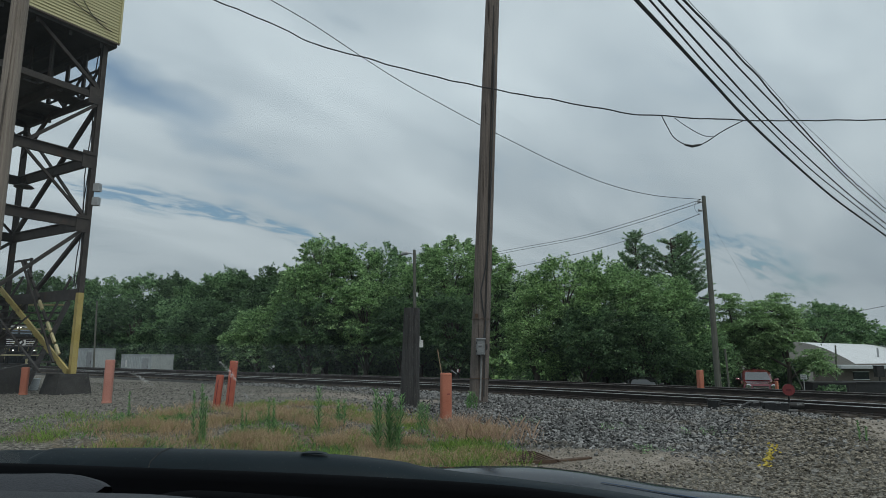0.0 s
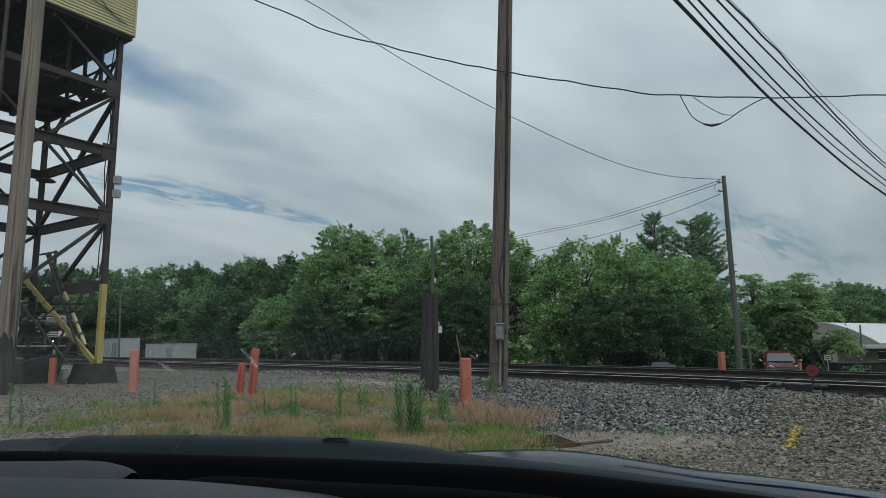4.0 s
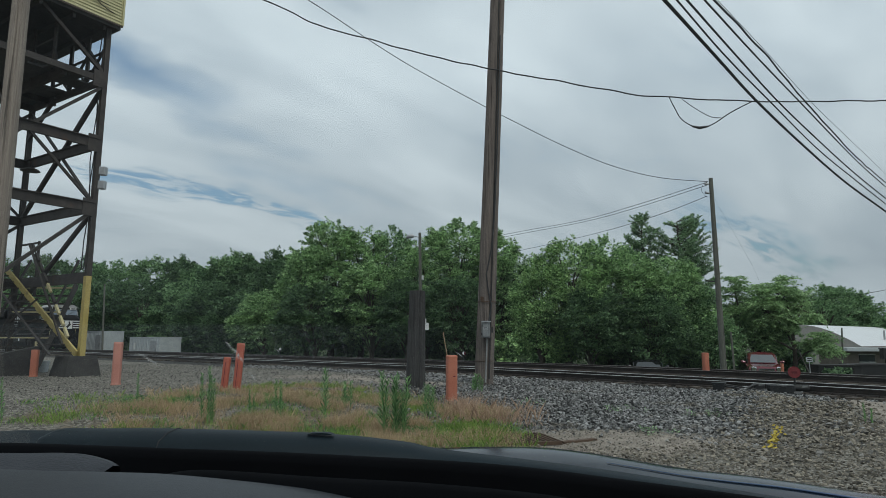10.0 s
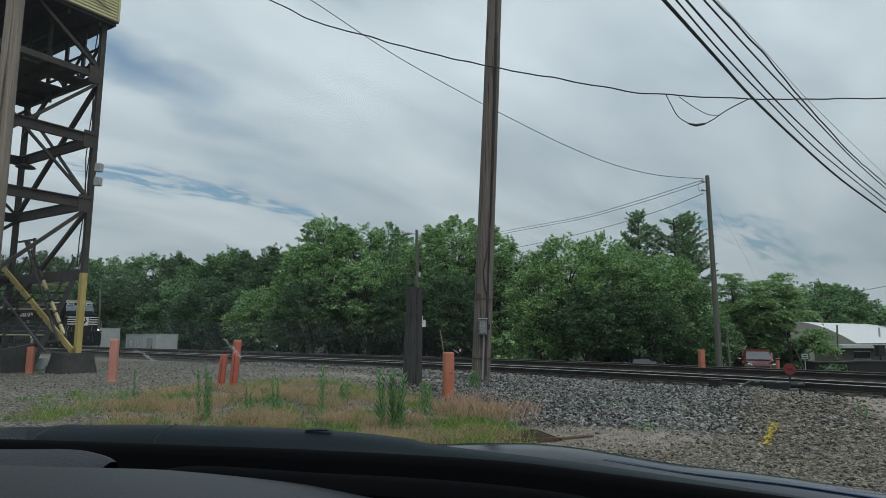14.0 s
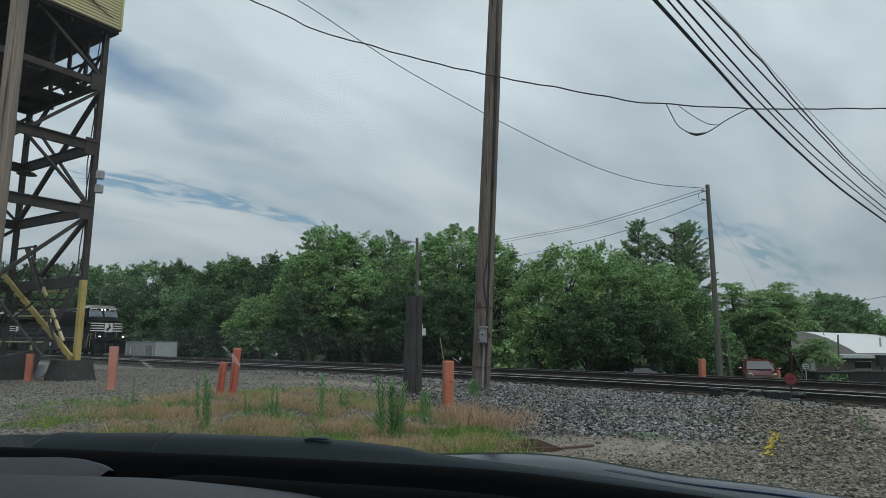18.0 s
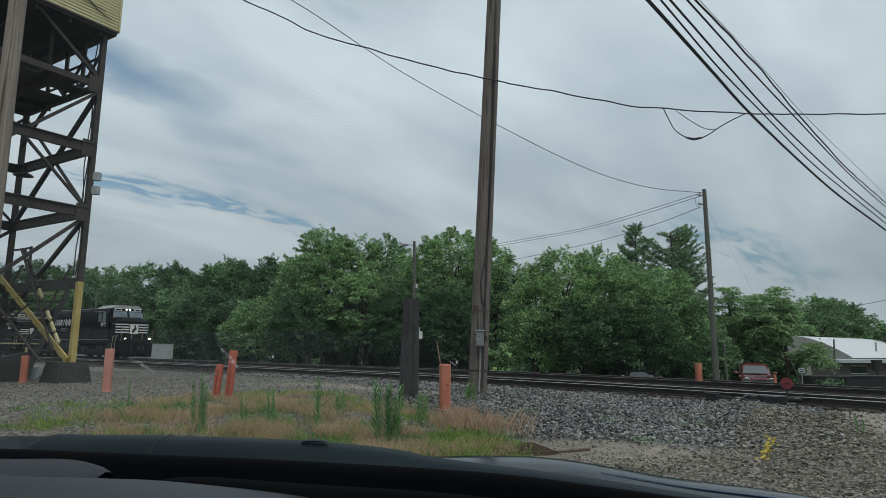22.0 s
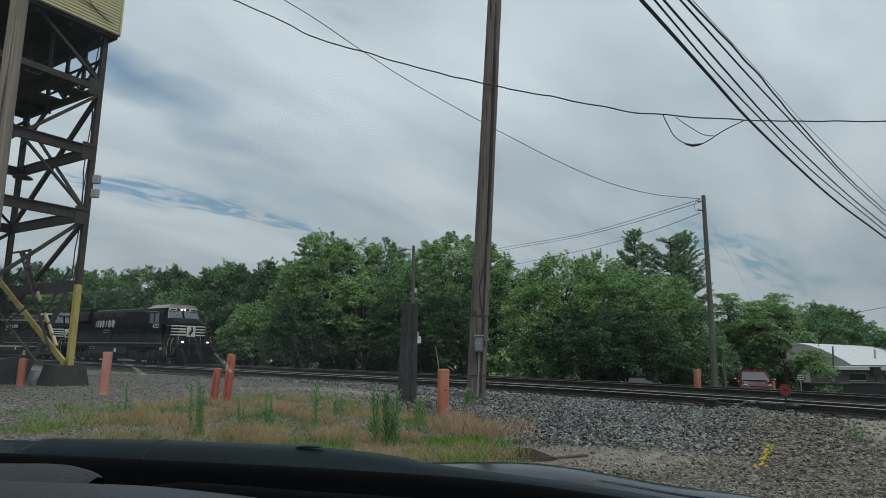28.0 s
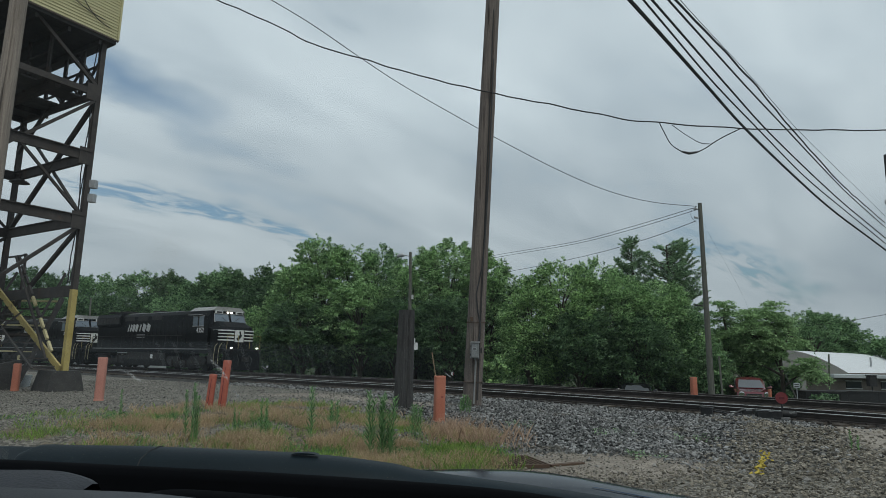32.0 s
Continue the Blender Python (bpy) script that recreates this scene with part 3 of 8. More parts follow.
def build_ground():
    xs, ys = steps(-26, 22, 0.3, 2500), steps(4, 48, 0.3, 2500)
    v = [(x, y, ground_z(x, y) if abs(x) < 200 and abs(y) < 200 else -0.2) for y in ys for x in xs]
    n = len(xs)
    f = [(j * n + i, j * n + i + 1, (j + 1) * n + i + 1, (j + 1) * n + i) for j in range(len(ys) - 1) for i in range(n - 1)]
    me = bpy.data.meshes.new("ground")
    me.from_pydata(v, [], f)
    me.polygons.foreach_set("use_smooth", [True] * len(f))
    at = me.color_attributes.new("cover", "FLOAT_COLOR", "POINT")
    data = []
    for x, y, z in v:
        # third value masks the ground darkened as shade between the stones
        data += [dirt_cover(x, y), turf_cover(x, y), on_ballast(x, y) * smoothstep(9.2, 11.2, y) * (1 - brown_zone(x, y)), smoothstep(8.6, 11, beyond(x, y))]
    at.data.foreach_set("color", data)
    me.materials.append(ground_material())
    return tagged(new("ground", me), "grey gravel yard with bare dirt and thin turf", "ground", kind="structure")


ground = build_ground()


# ---------------------------------------------------------------- railway
def rail_profile():
    return [(-0.07, 0), (0.07, 0), (0.065, 0.02), (0.012, 0.035), (0.012, 0.13), (0.036, 0.14), (0.036, 0.172), (0.026, 0.18), (-0.026, 0.18), (-0.036, 0.172), (-0.036, 0.14), (-0.012, 0.13), (-0.012, 0.035), (-0.065, 0.02)]


def build_track(offset, label, high, head):
    tr = thing("railway_track", (0, 0, 0), label, "railway", "railway tracks", "structure")
    xs = [-150 + 8 * i for i in range(19)] + [-1 + 1.0 * i for i in range(32)]
    for side in (0, GAUGE):
        for nm, prof, mat in (("rail", rail_profile(), M_RAIL), ("rail_head", [(-0.035, 0.1735), (0.035, 0.1735), (0.03, 0.184), (-0.03, 0.184)], head)):
            sh = Shape()
            n = len(prof)
            for x in xs:
                for a, h in prof:
                    sh.v.append(tuple(rail_point(x, offset + side + a, high - 0.18 + h)))
            for i in range(len(xs) - 1):
                for j in range(n):
                    sh.f.append((i * n + j, (i + 1) * n + j, (i + 1) * n + (j + 1) % n, i * n + (j + 1) % n))
            part(nm, sh, mat, tr, "worn shiny rail head" if nm == "rail_head" else "rusty steel rail")
    # sleepers
    tie = Shape().box((0, 0, 0), (0.23, 2.6, 0.18)).mesh("sleeper")
    tie.materials.append(M_TIE)
    plate = Shape().box((0, 0, 0), (0.2, 0.32, 0.02)).box((0.07, 0.1, 0.02), (0.03, 0.03, 0.04)).box((-0.07, -0.1, 0.02), (0.03, 0.03, 0.04)).mesh("tie_plate")
    plate.materials.append(M_RAIL)
    rng = random.Random(int(offset * 10) + 5)
    x = 22.0
    count = 0
    while x > -48 and count < 150:
        m = rail_slope(x)
        t = new("sleeper", tie)
        t.parent = tr
        c = rail_point(x, offset + GAUGE / 2 + rng.uniform(-0.06, 0.06), high - 0.18 - 0.09 - 0.008 - rng.uniform(0, 0.012))
        t.matrix_basis = Matrix.Translation(c) @ pose(0, 0, 0, 0, 0, math.degrees(math.atan(m)) + rng.uniform(-1, 1))
        for side in (0, GAUGE):
            if count < 70 and offset < 1:
                q = new("tie_plate", plate)
                q.parent = tr
                q.matrix_basis = Matrix.Translation(rail_point(x, offset + side, high - 0.18 - 0.004)) @ pose(0, 0, 0, 0, 0, math.degrees(math.atan(m)))
        x -= 0.53 / math.hypot(1, m)
        count += 1
    return tr


build_track(0.0, "main line track on weathered wooden sleepers", NEAR_TOP, M_RAILS)
build_track(SPACING, "second line track on weathered wooden sleepers", RAIL_TOP, M_RAILD)


def stone_base(rng):
    """A rough angular stone of about unit size."""
    pts = [Vector((rng.uniform(-1, 1), rng.uniform(-1, 1), rng.uniform(-1, 1))).normalized() * rng.uniform(0.75, 1.1) for _ in range(8)]
    bm = bmesh.new()
    for p in pts:
        bm.verts.new((p.x, p.y, p.z * 0.7))
    res = bmesh.ops.convex_hull(bm, input=bm.verts)
    bmesh.ops.delete(bm, geom=[g for g in res["geom_interior"] if isinstance(g, bmesh.types.BMVert)], context="VERTS")
    bm.verts.index_update()
    out = (np.array([v.co[:] for v in bm.verts]), [tuple(v.index for v in f.verts) for f in bm.faces])
    bm.free()
    return out


def scatter(name, label, spots, sizes, mat, seed, category="ballast"):
    """Many stones in one mesh."""
    rng = random.Random(seed)
    bases = [stone_base(rng) for _ in range(14)]
    sh = Shape()
    for (x, y), r in zip(spots, sizes):
        vs, fs = rng.choice(bases)
        a = rng.uniform(0, 6.28)
        c, s = math.cos(a), math.sin(a)
        z = ground_z(x, y) + r * rng.uniform(-0.1, 1.15)
        k = len(sh.v)
        sh.v += [(x + r * (c * p[0] - s * p[1]), y + r * (s * p[0] + c * p[1]), z + r * p[2]) for p in vs]
        sh.f += [tuple(i + k for i in q) for q in fs]
    return tagged(part(name, sh, mat), label, category, kind="stuff")


def ballast_spots(n, seed, keep, box, lo, hi):
    rng = random.Random(seed)
    spots, sizes = [], []
    tries = 0
    while len(spots) < n and tries < n * 30:
        tries += 1
        x, y = rng.uniform(box[0], box[1]), rng.uniform(box[2], box[3])
        if rng.random() < keep(x, y):
            spots.append((x, y))
            sizes.append((lo + (hi - lo) * rng.random() ** 2.2) * (0.72 + 0.28 * smoothstep(7.5, 11.5, y)))
    return spots, sizes


spots, sizes = ballast_spots(33000, 3, lambda x, y: (on_ballast(x, y) if beyond(x, y) < -0.75 else 0) * (1 - 0.93 * brown_zone(x, y)), (-0.6, 10, 9.0, 20.5), 0.022, 0.054)
scatter("track_ballast", "loose blue-grey crushed stone bank beside the rails", spots, sizes, M_ROCK, 4)
spots, sizes = ballast_spots(11000, 5, lambda x, y: on_ballast(x, y) if (x < -0.6 or y > 20.5 or x > 11) and beyond(x, y) < -0.75 else 0, (-16, 17, 9, 34), 0.03, 0.066)
scatter("track_ballast", "grey crushed stone along the rails", spots, sizes, M_ROCK, 6)
spots, sizes = ballast_spots(9000, 7, lambda x, y: 0.9 if -0.75 < beyond(x, y) < 8 else 0, (-16, 17, 9, 40), 0.028, 0.055)
scatter("track_ballast", "oily dark crushed stone between the sleepers", spots, sizes, M_OILROCK, 8)


def on_gravel(x, y):
    return (smoothstep(0.5, -2, x) * smoothstep(9, 13, y) * 0.9 + 0.6 * smoothstep(11.5, 9.5, y)) * (1 - 0.6 * turf_cover(x, y)) + 0.15 * dirt_cover(x, y)


spots, sizes = ballast_spots(19000, 8, on_gravel, (-15, 3, 8.0, 28), 0.012, 0.034)
scatter("yard_gravel", "fine pale yard gravel", spots, sizes, M_YARDSTONE, 9, "gravel")
spots, sizes = ballast_spots(9000, 18, lambda x, y: smoothstep(0.02, 0.4, dirt_cover(x, y)) * (0.3 + 0.7 * smoothstep(9.6, 8.6, y)), (-0.5, 6.5, 6.0, 12.5), 0.008, 0.026)
scatter("yard_gravel", "small brownish stones trodden into the dirt", spots, sizes, M_TROD, 19, "gravel")
spots, sizes = ballast_spots(21000, 28, lambda x, y: brown_zone(x, y) * (1 - 0.9 * min(1, 1.2 * dirt_cover(x, y))) * smoothstep(5.6, 6.2, y), (0.5, 12.5, 5.6, 18.5), 0.016, 0.052)
scatter("track_ballast", "dusty brown crushed stone at the edge of the bank", spots, sizes, M_DIRTSTONE, 29)

# single stones lying proud on the bank
rng = random.Random(91)
stone_meshes = []
for i in range(8):
    vs, fs = stone_base(rng)
    sh = Shape().add([tuple(p) for p in vs], fs)
    me = sh.mesh("stone")
    me.materials.append(M_STONE)
    stone_meshes.append(me)
spots, sizes = ballast_spots(280, 92, lambda x, y: max(on_ballast(x, y), 0.25 * dirt_cover(x, y)), (0.8, 8.5, 7.5, 13.5), 0.04, 0.085)
for (x, y), r in zip(spots, sizes):
    q = new("stone", rng.choice(stone_meshes))
    q.parent = ground
    q.matrix_basis = Matrix.Translation((x, y, ground_z(x, y) + r * 0.45)) @ pose(0, 0, 0, rng.uniform(-25, 25), rng.uniform(-25, 25), rng.uniform(0, 360)) @ Matrix.Diagonal((r, r * rng.uniform(0.7, 1.0), r * rng.uniform(0.6, 0.9), 1))


# ---------------------------------------------------------------- yard tower
TOWER = Vector((-11.41, 20.00, 0.40))
TA, TB = Vector((-0.54, -0.84, 0)), Vector((-0.84, 0.54, 0))
TW, TD = 4.4, 4.9
Z_CABIN, Z_DECK, Z_TWO, Z_THREE, Z_GIRT, Z_YEL = 12.01, 10.06, 7.86, 5.72, 3.44, 3.48


def tower_at(a, b, z):
    q = TOWER + TA * a + TB * b
    return Vector((q.x, q.y, z))


def build_tower():
    tw = thing("yard_tower", TOWER, "brown riveted steel yard tower with yellow-sided cabin", "tower")
    corners = {"o": (0, 0), "a": (TW, 0), "b": (0, TD), "c": (TW, TD)}
    for k, (a, b) in corners.items():
        foot = Z_YEL if k == "o" else 0.9
        part("post", Shape().bar(tower_at(a, b, foot), tower_at(a, b, Z_CABIN), 0.11, 0.11, TA), M_STEEL, tw)
        for e in (-0.07, 0.07):
            part("post_flange", Shape().bar(tower_at(a, b + e, foot), tower_at(a, b + e, Z_CABIN), 0.16, 0.025, TB), M_STEEL, tw)
        blk = Shape()
        r = [(0.62, 0.0), (0.5, 1.0)] if k != "o" else [(0.56, 0.0), (0.44, 0.9)]
        ring = []
        for w, h in r:
            ring += [tower_at(a + sx * w, b + sy * w * 0.9 + (0.26 if k == "o" else 0), 0.28 + h * 0.75) for sx, sy in ((-1, -1), (1, -1), (1, 1), (-1, 1))]
        blk.add(ring, [(3, 2, 1, 0), (4, 5, 6, 7), (0, 1, 5, 4), (1, 2, 6, 5), (2, 3, 7, 6), (3, 0, 4, 7)])
        part("footing", blk, M_CONC, tw, "dark stained concrete footing")
    part("post_guard", Shape().bar(tower_at(0, 0, 0.94), tower_at(0, 0, Z_YEL), 0.17, 0.17, TA), M_YELLOW, tw, "yellow painted foot of the post")

    def beam(c0, z0, c1, z1, w, h, mat=M_STEEL, name="brace"):
        part(name, Shape().bar(tower_at(*corners[c0], z0), tower_at(*corners[c1], z1), w, h), mat, tw)

    for z in (Z_TWO, Z_THREE):
        for c0, c1 in (("o", "a"), ("o", "b"), ("a", "c"), ("b", "c")):
            beam(c0, z, c1, z, 0.12, 0.3, name="beam")
            part("beam_flange", Shape().bar(tower_at(*corners[c0], z + 0.15), tower_at(*corners[c1], z + 0.15), 0.24, 0.03), M_STEEL, tw)
    for c0, c1 in (("o", "b"), ("b", "c"), ("a", "c")):
        beam(c0, Z_GIRT, c1, Z_GIRT, 0.12, 0.34, name="beam")
    for c0, c1 in (("o", "a"), ("o", "b"), ("b", "c"), ("a", "c")):
        beam(c0, Z_DECK, c1, Z_DECK, 0.14, 0.2, name="beam")
    # crossed braces over two storeys, and the splayed lower ones
    for c0, c1 in (("o", "b"), ("o", "a"), ("b", "c"), ("a", "c")):
        beam(c0, Z_DECK - 0.2, c1, Z_THREE + 0.1, 0.14, 0.1)
        beam(c1, Z_DECK - 0.2, c0, Z_THREE + 0.1, 0.09, 0.07)
    beam("o", Z_THREE - 0.1, "b", 2.3, 0.12, 0.1)
    beam("o", Z_THREE - 0.1, "a", 1.6, 0.12, 0.1)
    beam("b", Z_THREE - 0.1, "c", 2.0, 0.12, 0.1)
    beam("b", Z_GIRT, "c", 0.8, 0.1, 0.1)
    part("brace", Shape().bar(tower_at(0, 0, Z_DECK + 0.2), tower_at(2.2, 0, Z_CABIN - 0.05), 0.1, 0.1), M_STEEL, tw)
    part("brace", Shape().bar(tower_at(0, 0, Z_DECK + 0.2), tower_at(0, 1.7, Z_CABIN - 0.05), 0.1, 0.1), M_STEEL, tw)
    for z in (Z_DECK, Z_TWO, Z_THREE):
        for d in (TA, TB):
            q = tower_at(0, 0, z) + d * 0.22
            other = TB if d == TA else TA
            part("gusset", Shape().bar(q - other * 0.08 - Vector((0, 0, 0.3)), q - other * 0.08 + Vector((0, 0, 0.26)), 0.03, 0.34, d), M_STEEL, tw)
    # deck below the cabin, with slots between its plates
    for a0, a1, b0, b1 in ((0.0, 4.4, 1.0, 1.75), (0.42, 0.56, 0.1, 1.0), (0.0, 0.42, 0.1, 0.35), (1.1, 1.7, 1.75, 2.45), (1.7, 4.4, 1.75, 4.9), (0.0, 1.7, 2.45, 4.9), (0.56, 1.5, 0.1, 1.0), (1.5, 2.0, 0.1, 0.55), (1.5, 2.0, 0.9, 1.0), (2.0, 4.4, 0.1, 1.0)):
        sh = Shape()
        sh.add([tower_at(a, b, Z_DECK + z) for z in (0.1, 0.16) for a, b in ((a0, b0), (a1, b0), (a1, b1), (a0, b1))],
               [(0, 1, 2, 3), (7, 6, 5, 4), (0, 4, 5, 1), (1, 5, 6, 2), (2, 6, 7, 3), (3, 7, 4, 0)])
        part("deck_plate", sh, M_DECK, tw)
    for b in (3.6,):
        part("joist", Shape().bar(tower_at(-0.2, b, Z_DECK), tower_at(TW, b, Z_DECK), 0.1, 0.2), M_STEEL, tw)
    part("joist", Shape().bar(tower_at(1.22, 0.1, Z_DECK - 0.06), tower_at(1.22, 4.9, Z_DECK - 0.06), 0.16, 0.3), M_STEEL, tw)
    part("brace", Shape().bar(tower_at(0.1, 4.8, Z_DECK - 1.3), tower_at(0.1, 3.0, Z_DECK), 0.1, 0.12), M_STEEL, tw)
    # railing at the deck's back and outer sides
    for z in (0.55, 1.05):
        part("rail", Shape().bar(tower_at(0, 0.3, Z_DECK + z), tower_at(0, TD, Z_DECK + z), 0.06), M_STEEL, tw)
        part("rail", Shape().bar(tower_at(0, TD, Z_DECK + z), tower_at(TW, TD, Z_DECK + z), 0.06), M_STEEL, tw)
        part("rail", Shape().bar(tower_at(1.3, 0.7, Z_DECK + z + 0.1), tower_at(1.3, 3.6, Z_DECK + z + 0.1), 0.07), M_STEEL, tw)
    for b in (0.7, 2.1, 3.6):
        part("rail_post", Shape().bar(tower_at(1.3, b, Z_DECK), tower_at(1.3, b, Z_CABIN - 0.1), 0.09), M_STEEL, tw)
    for b in (1.15, 2.3, 3.5):
        part("rail_post", Shape().bar(tower_at(0, b, Z_DECK), tower_at(0, b, Z_CABIN - 0.1), 0.1), M_STEEL, tw)
    for i in range(5):
        part("rail_post", Shape().bar(tower_at(0.5 + i * 0.95, TD, Z_DECK), tower_at(0.5 + i * 0.95, TD, Z_DECK + 1.1), 0.06), M_STEEL, tw)
    for b0, b1 in ((0.1, 1.15), (1.15, 0.1), (1.15, 2.3), (2.3, 1.15), (2.3, 3.5)):
        part("rail_brace", Shape().bar(tower_at(0, b0, Z_DECK + 0.15), tower_at(0, b1, Z_DECK + 1.2), 0.07), M_STEEL, tw)
    # cabin
    o = 0.5
    cab = part("cabin", Shape(), M_SIDING, tw, "cabin with yellow clapboard siding")
    lo, hi = Z_CABIN, Z_CABIN + 3.0
    sh = Shape()
    q = [tower_at(a, b, z) for z in (lo + 0.02, hi) for a, b in ((-0.25, -0.25), (TW + o, -0.25), (TW + o, TD + o), (-0.25, TD + o))]
    sh.add(q, [(0, 4, 5, 1), (1, 5, 6, 2), (2, 6, 7, 3), (3, 7, 4, 0), (4, 7, 6, 5)])
    part("wall", sh, M_SIDING, cab)
    n = 27
    for i in range(n):
        z0 = lo + 0.06 + i * 0.105
        for p0, p1, out in (((-0.28, -0.28), (TW + o, -0.28), -TB), ((-0.28, -0.28), (-0.28, TD + o), -TA)):
            e0, e1 = tower_at(*p0, z0), tower_at(*p1, z0)
            h = Vector((0, 0, 0.1))
            sh = Shape().add([e0 + out * 0.028, e1 + out * 0.028, e1 + h, e0 + h, e0, e1], [(0, 1, 2, 3), (5, 4, 3, 2), (0, 4, 5, 1)])
            part("siding_board", sh, M_SIDING, cab)
    sh = Shape()
    q = [tower_at(a, b, z) for z in (lo - 0.12, lo) for a, b in ((-0.27, -0.27), (TW + o, -0.27), (TW + o, TD + o), (-0.27, TD + o))]
    sh.add(q, [(3, 2, 1, 0), (4, 5, 6, 7), (0, 1, 5, 4), (1, 2, 6, 5), (2, 3, 7, 6), (3, 0, 4, 7)])
    part("floor", sh, M_DECK, cab, "dark underside of the cabin floor")
    part("skirt", Shape().bar(tower_at(-0.31, -0.32, lo + 0.0), tower_at(TW + o, -0.32, lo), 0.05, 0.05), M_TRIM, cab)
    part("corner_trim", Shape().bar(tower_at(-0.3, -0.32, lo + 0.05), tower_at(-0.3, -0.32, hi), 0.05, 0.06, TA), M_SIDING, cab)
    for i in range(5):
        part("floor_joist", Shape().bar(tower_at(0.2 + i, -0.15, lo - 0.2), tower_at(0.2 + i, TD + o, lo - 0.2), 0.09, 0.16), M_DECK, cab)
    # cables, junction boxes and a shaded lamp
    for k in (0.1, 0.2, 0.3):
        pts = [tower_at(-0.02 + 0.05 * math.sin(i * 1.7 + k * 20), 0.1 + k, Z_CABIN - 0.2 - i * 0.9) for i in range(10)]
        part("cable", Shape().tube(pts, 0.018, 5), M_WIRE, tw, smooth=True)
    for z in (6.96, 6.49):
        part("junction_box", Shape().box(tower_at(-0.16, -0.1, z), (0.22, 0.2, 0.26)), M_GALV, tw, "grey junction box")
    for k, (a0, a1, dz) in enumerate(((0.2, 2.2, 0.55), (0.0, 1.2, 0.35))):
        pts = [tower_at(a0 + (a1 - a0) * i / 8, -0.34, Z_CABIN + dz + 0.9 * i / 8 - 0.25 * math.sin(math.pi * i / 8)) for i in range(9)]
        part("cable", Shape().tube(pts, 0.014, 5), M_WIRE, tw, smooth=True)
    lp = tower_at(0.15, 4.25, Z_TWO - 0.28)
    part("lamp_arm", Shape().tube([tower_at(0, 4.85, Z_TWO + 0.1), lp + Vector((0, 0, 0.3)), lp], 0.03, 6), M_STEEL, tw)
    part("lamp_shade", Shape().tube([lp + Vector((0, 0, 0.08)), lp, lp - Vector((0, 0, 0.06))], [0.08, 0.27, 0.33], 14), M_STEEL, tw, smooth=True)
    part("drain_pipe", Shape().tube([tower_at(3.6, -0.5, 1.0), tower_at(3.6, -0.5, Z_CABIN + 0.4), tower_at(3.3, -0.4, Z_CABIN + 0.7)], 0.06, 8), M_STEEL, tw, smooth=True)
    # lower flight: yellow stringers up along the back face, treads and hand rails
    for off, mat in ((0.16, M_YELLOW), (0.95, M_STEEL)):
        part("stringer", Shape().bar(tower_at(off + 0.02, -0.05, 1.02), tower_at(off + 0.02, 5.2, 3.95), 0.06, 0.2 if mat is M_YELLOW else 0.05), mat, tw, "yellow stair stringer" if mat is M_YELLOW else "")
    for i in range(12):
        k = (i + 0.7) / 12
        part("tread", Shape().bar(tower_at(0.2, 5.2 * k, 0.9 + 2.9 * k), tower_at(0.93, 5.2 * k, 0.9 + 2.9 * k), 0.26, 0.04), M_STEEL, tw)
    for j in range(9):
        k0, k1 = j / 9, (j + 0.8) / 9
        part("hand_rail", Shape().bar(tower_at(0.2, 0.5 + 3.0 * k0, 1.55 + 3.3 * k0), tower_at(0.2, 0.5 + 3.0 * k1, 1.55 + 3.3 * k1), 0.07, 0.09), M_PALE if j in (0, 1, 2, 4) else M_STEEL, tw)
    part("hand_rail", Shape().bar(tower_at(0.3, 0.6, 1.3), tower_at(0.3, 3.4, 4.75), 0.06, 0.06), M_STEEL, tw)
    part("hand_rail", Shape().bar(tower_at(-0.05, 3.5, 4.85), tower_at(-0.05, 4.7, 4.85), 0.06, 0.06), M_STEEL, tw)
    part("rail_post", Shape().bar(tower_at(-0.05, 3.5, 3.0), tower_at(-0.05, 3.5, 4.9), 0.07, 0.07), M_STEEL, tw)
    # broad flight seen end on, inside the frame
    foot = tower_at(0.2, 2.3, 0.0)
    for i in range(10):
        e = foot + Vector((0, 0.2 * i, 0.62 + i * 0.3))
        part("tread", Shape().bar(e, e + Vector((-1.75, 0, 0)), 0.28, 0.05), M_STEEL if i % 3 else M_PALE, tw)
    for dx in (0.0, -1.75):
        e = foot + Vector((dx, -0.15, 0.35))
        part("stringer", Shape().bar(e, e + Vector((0, 2.0, 3.1)), 0.06, 0.22), M_STEEL, tw)
        part("hand_rail", Shape().bar(e + Vector((0, 0, 1.0)), e + Vector((0, 2.0, 4.0)), 0.06, 0.06), M_STEEL, tw)
        part("rail_post", Shape().bar(e, e + Vector((0, 0, 1.05)), 0.06, 0.06), M_PALE, tw)
    part("knee_wall", Shape().add([tower_at(0.5, 1.6, 0.3), tower_at(3.6, 2.4, 0.3), tower_at(3.6, 2.4, 0.5), tower_at(0.5, 1.6, 1.25), tower_at(0.5, 1.9, 0.3), tower_at(3.6, 2.7, 0.3), tower_at(3.6, 2.7, 0.5), tower_at(0.5, 1.9, 1.25)],
                            [(0, 1, 2, 3), (7, 6, 5, 4), (3, 2, 6, 7), (0, 3, 7, 4), (1, 5, 6, 2)]), M_CONC, tw, "dark sloping stair wall")
    for z0, z1 in ((1.48, 2.13), (2.01, 2.79)):
        part("hand_rail", Shape().bar((-14.14, 20.50, z0), (-13.26, 20.50, z1), 0.045), M_STEEL, tw)
    return tw


build_tower()


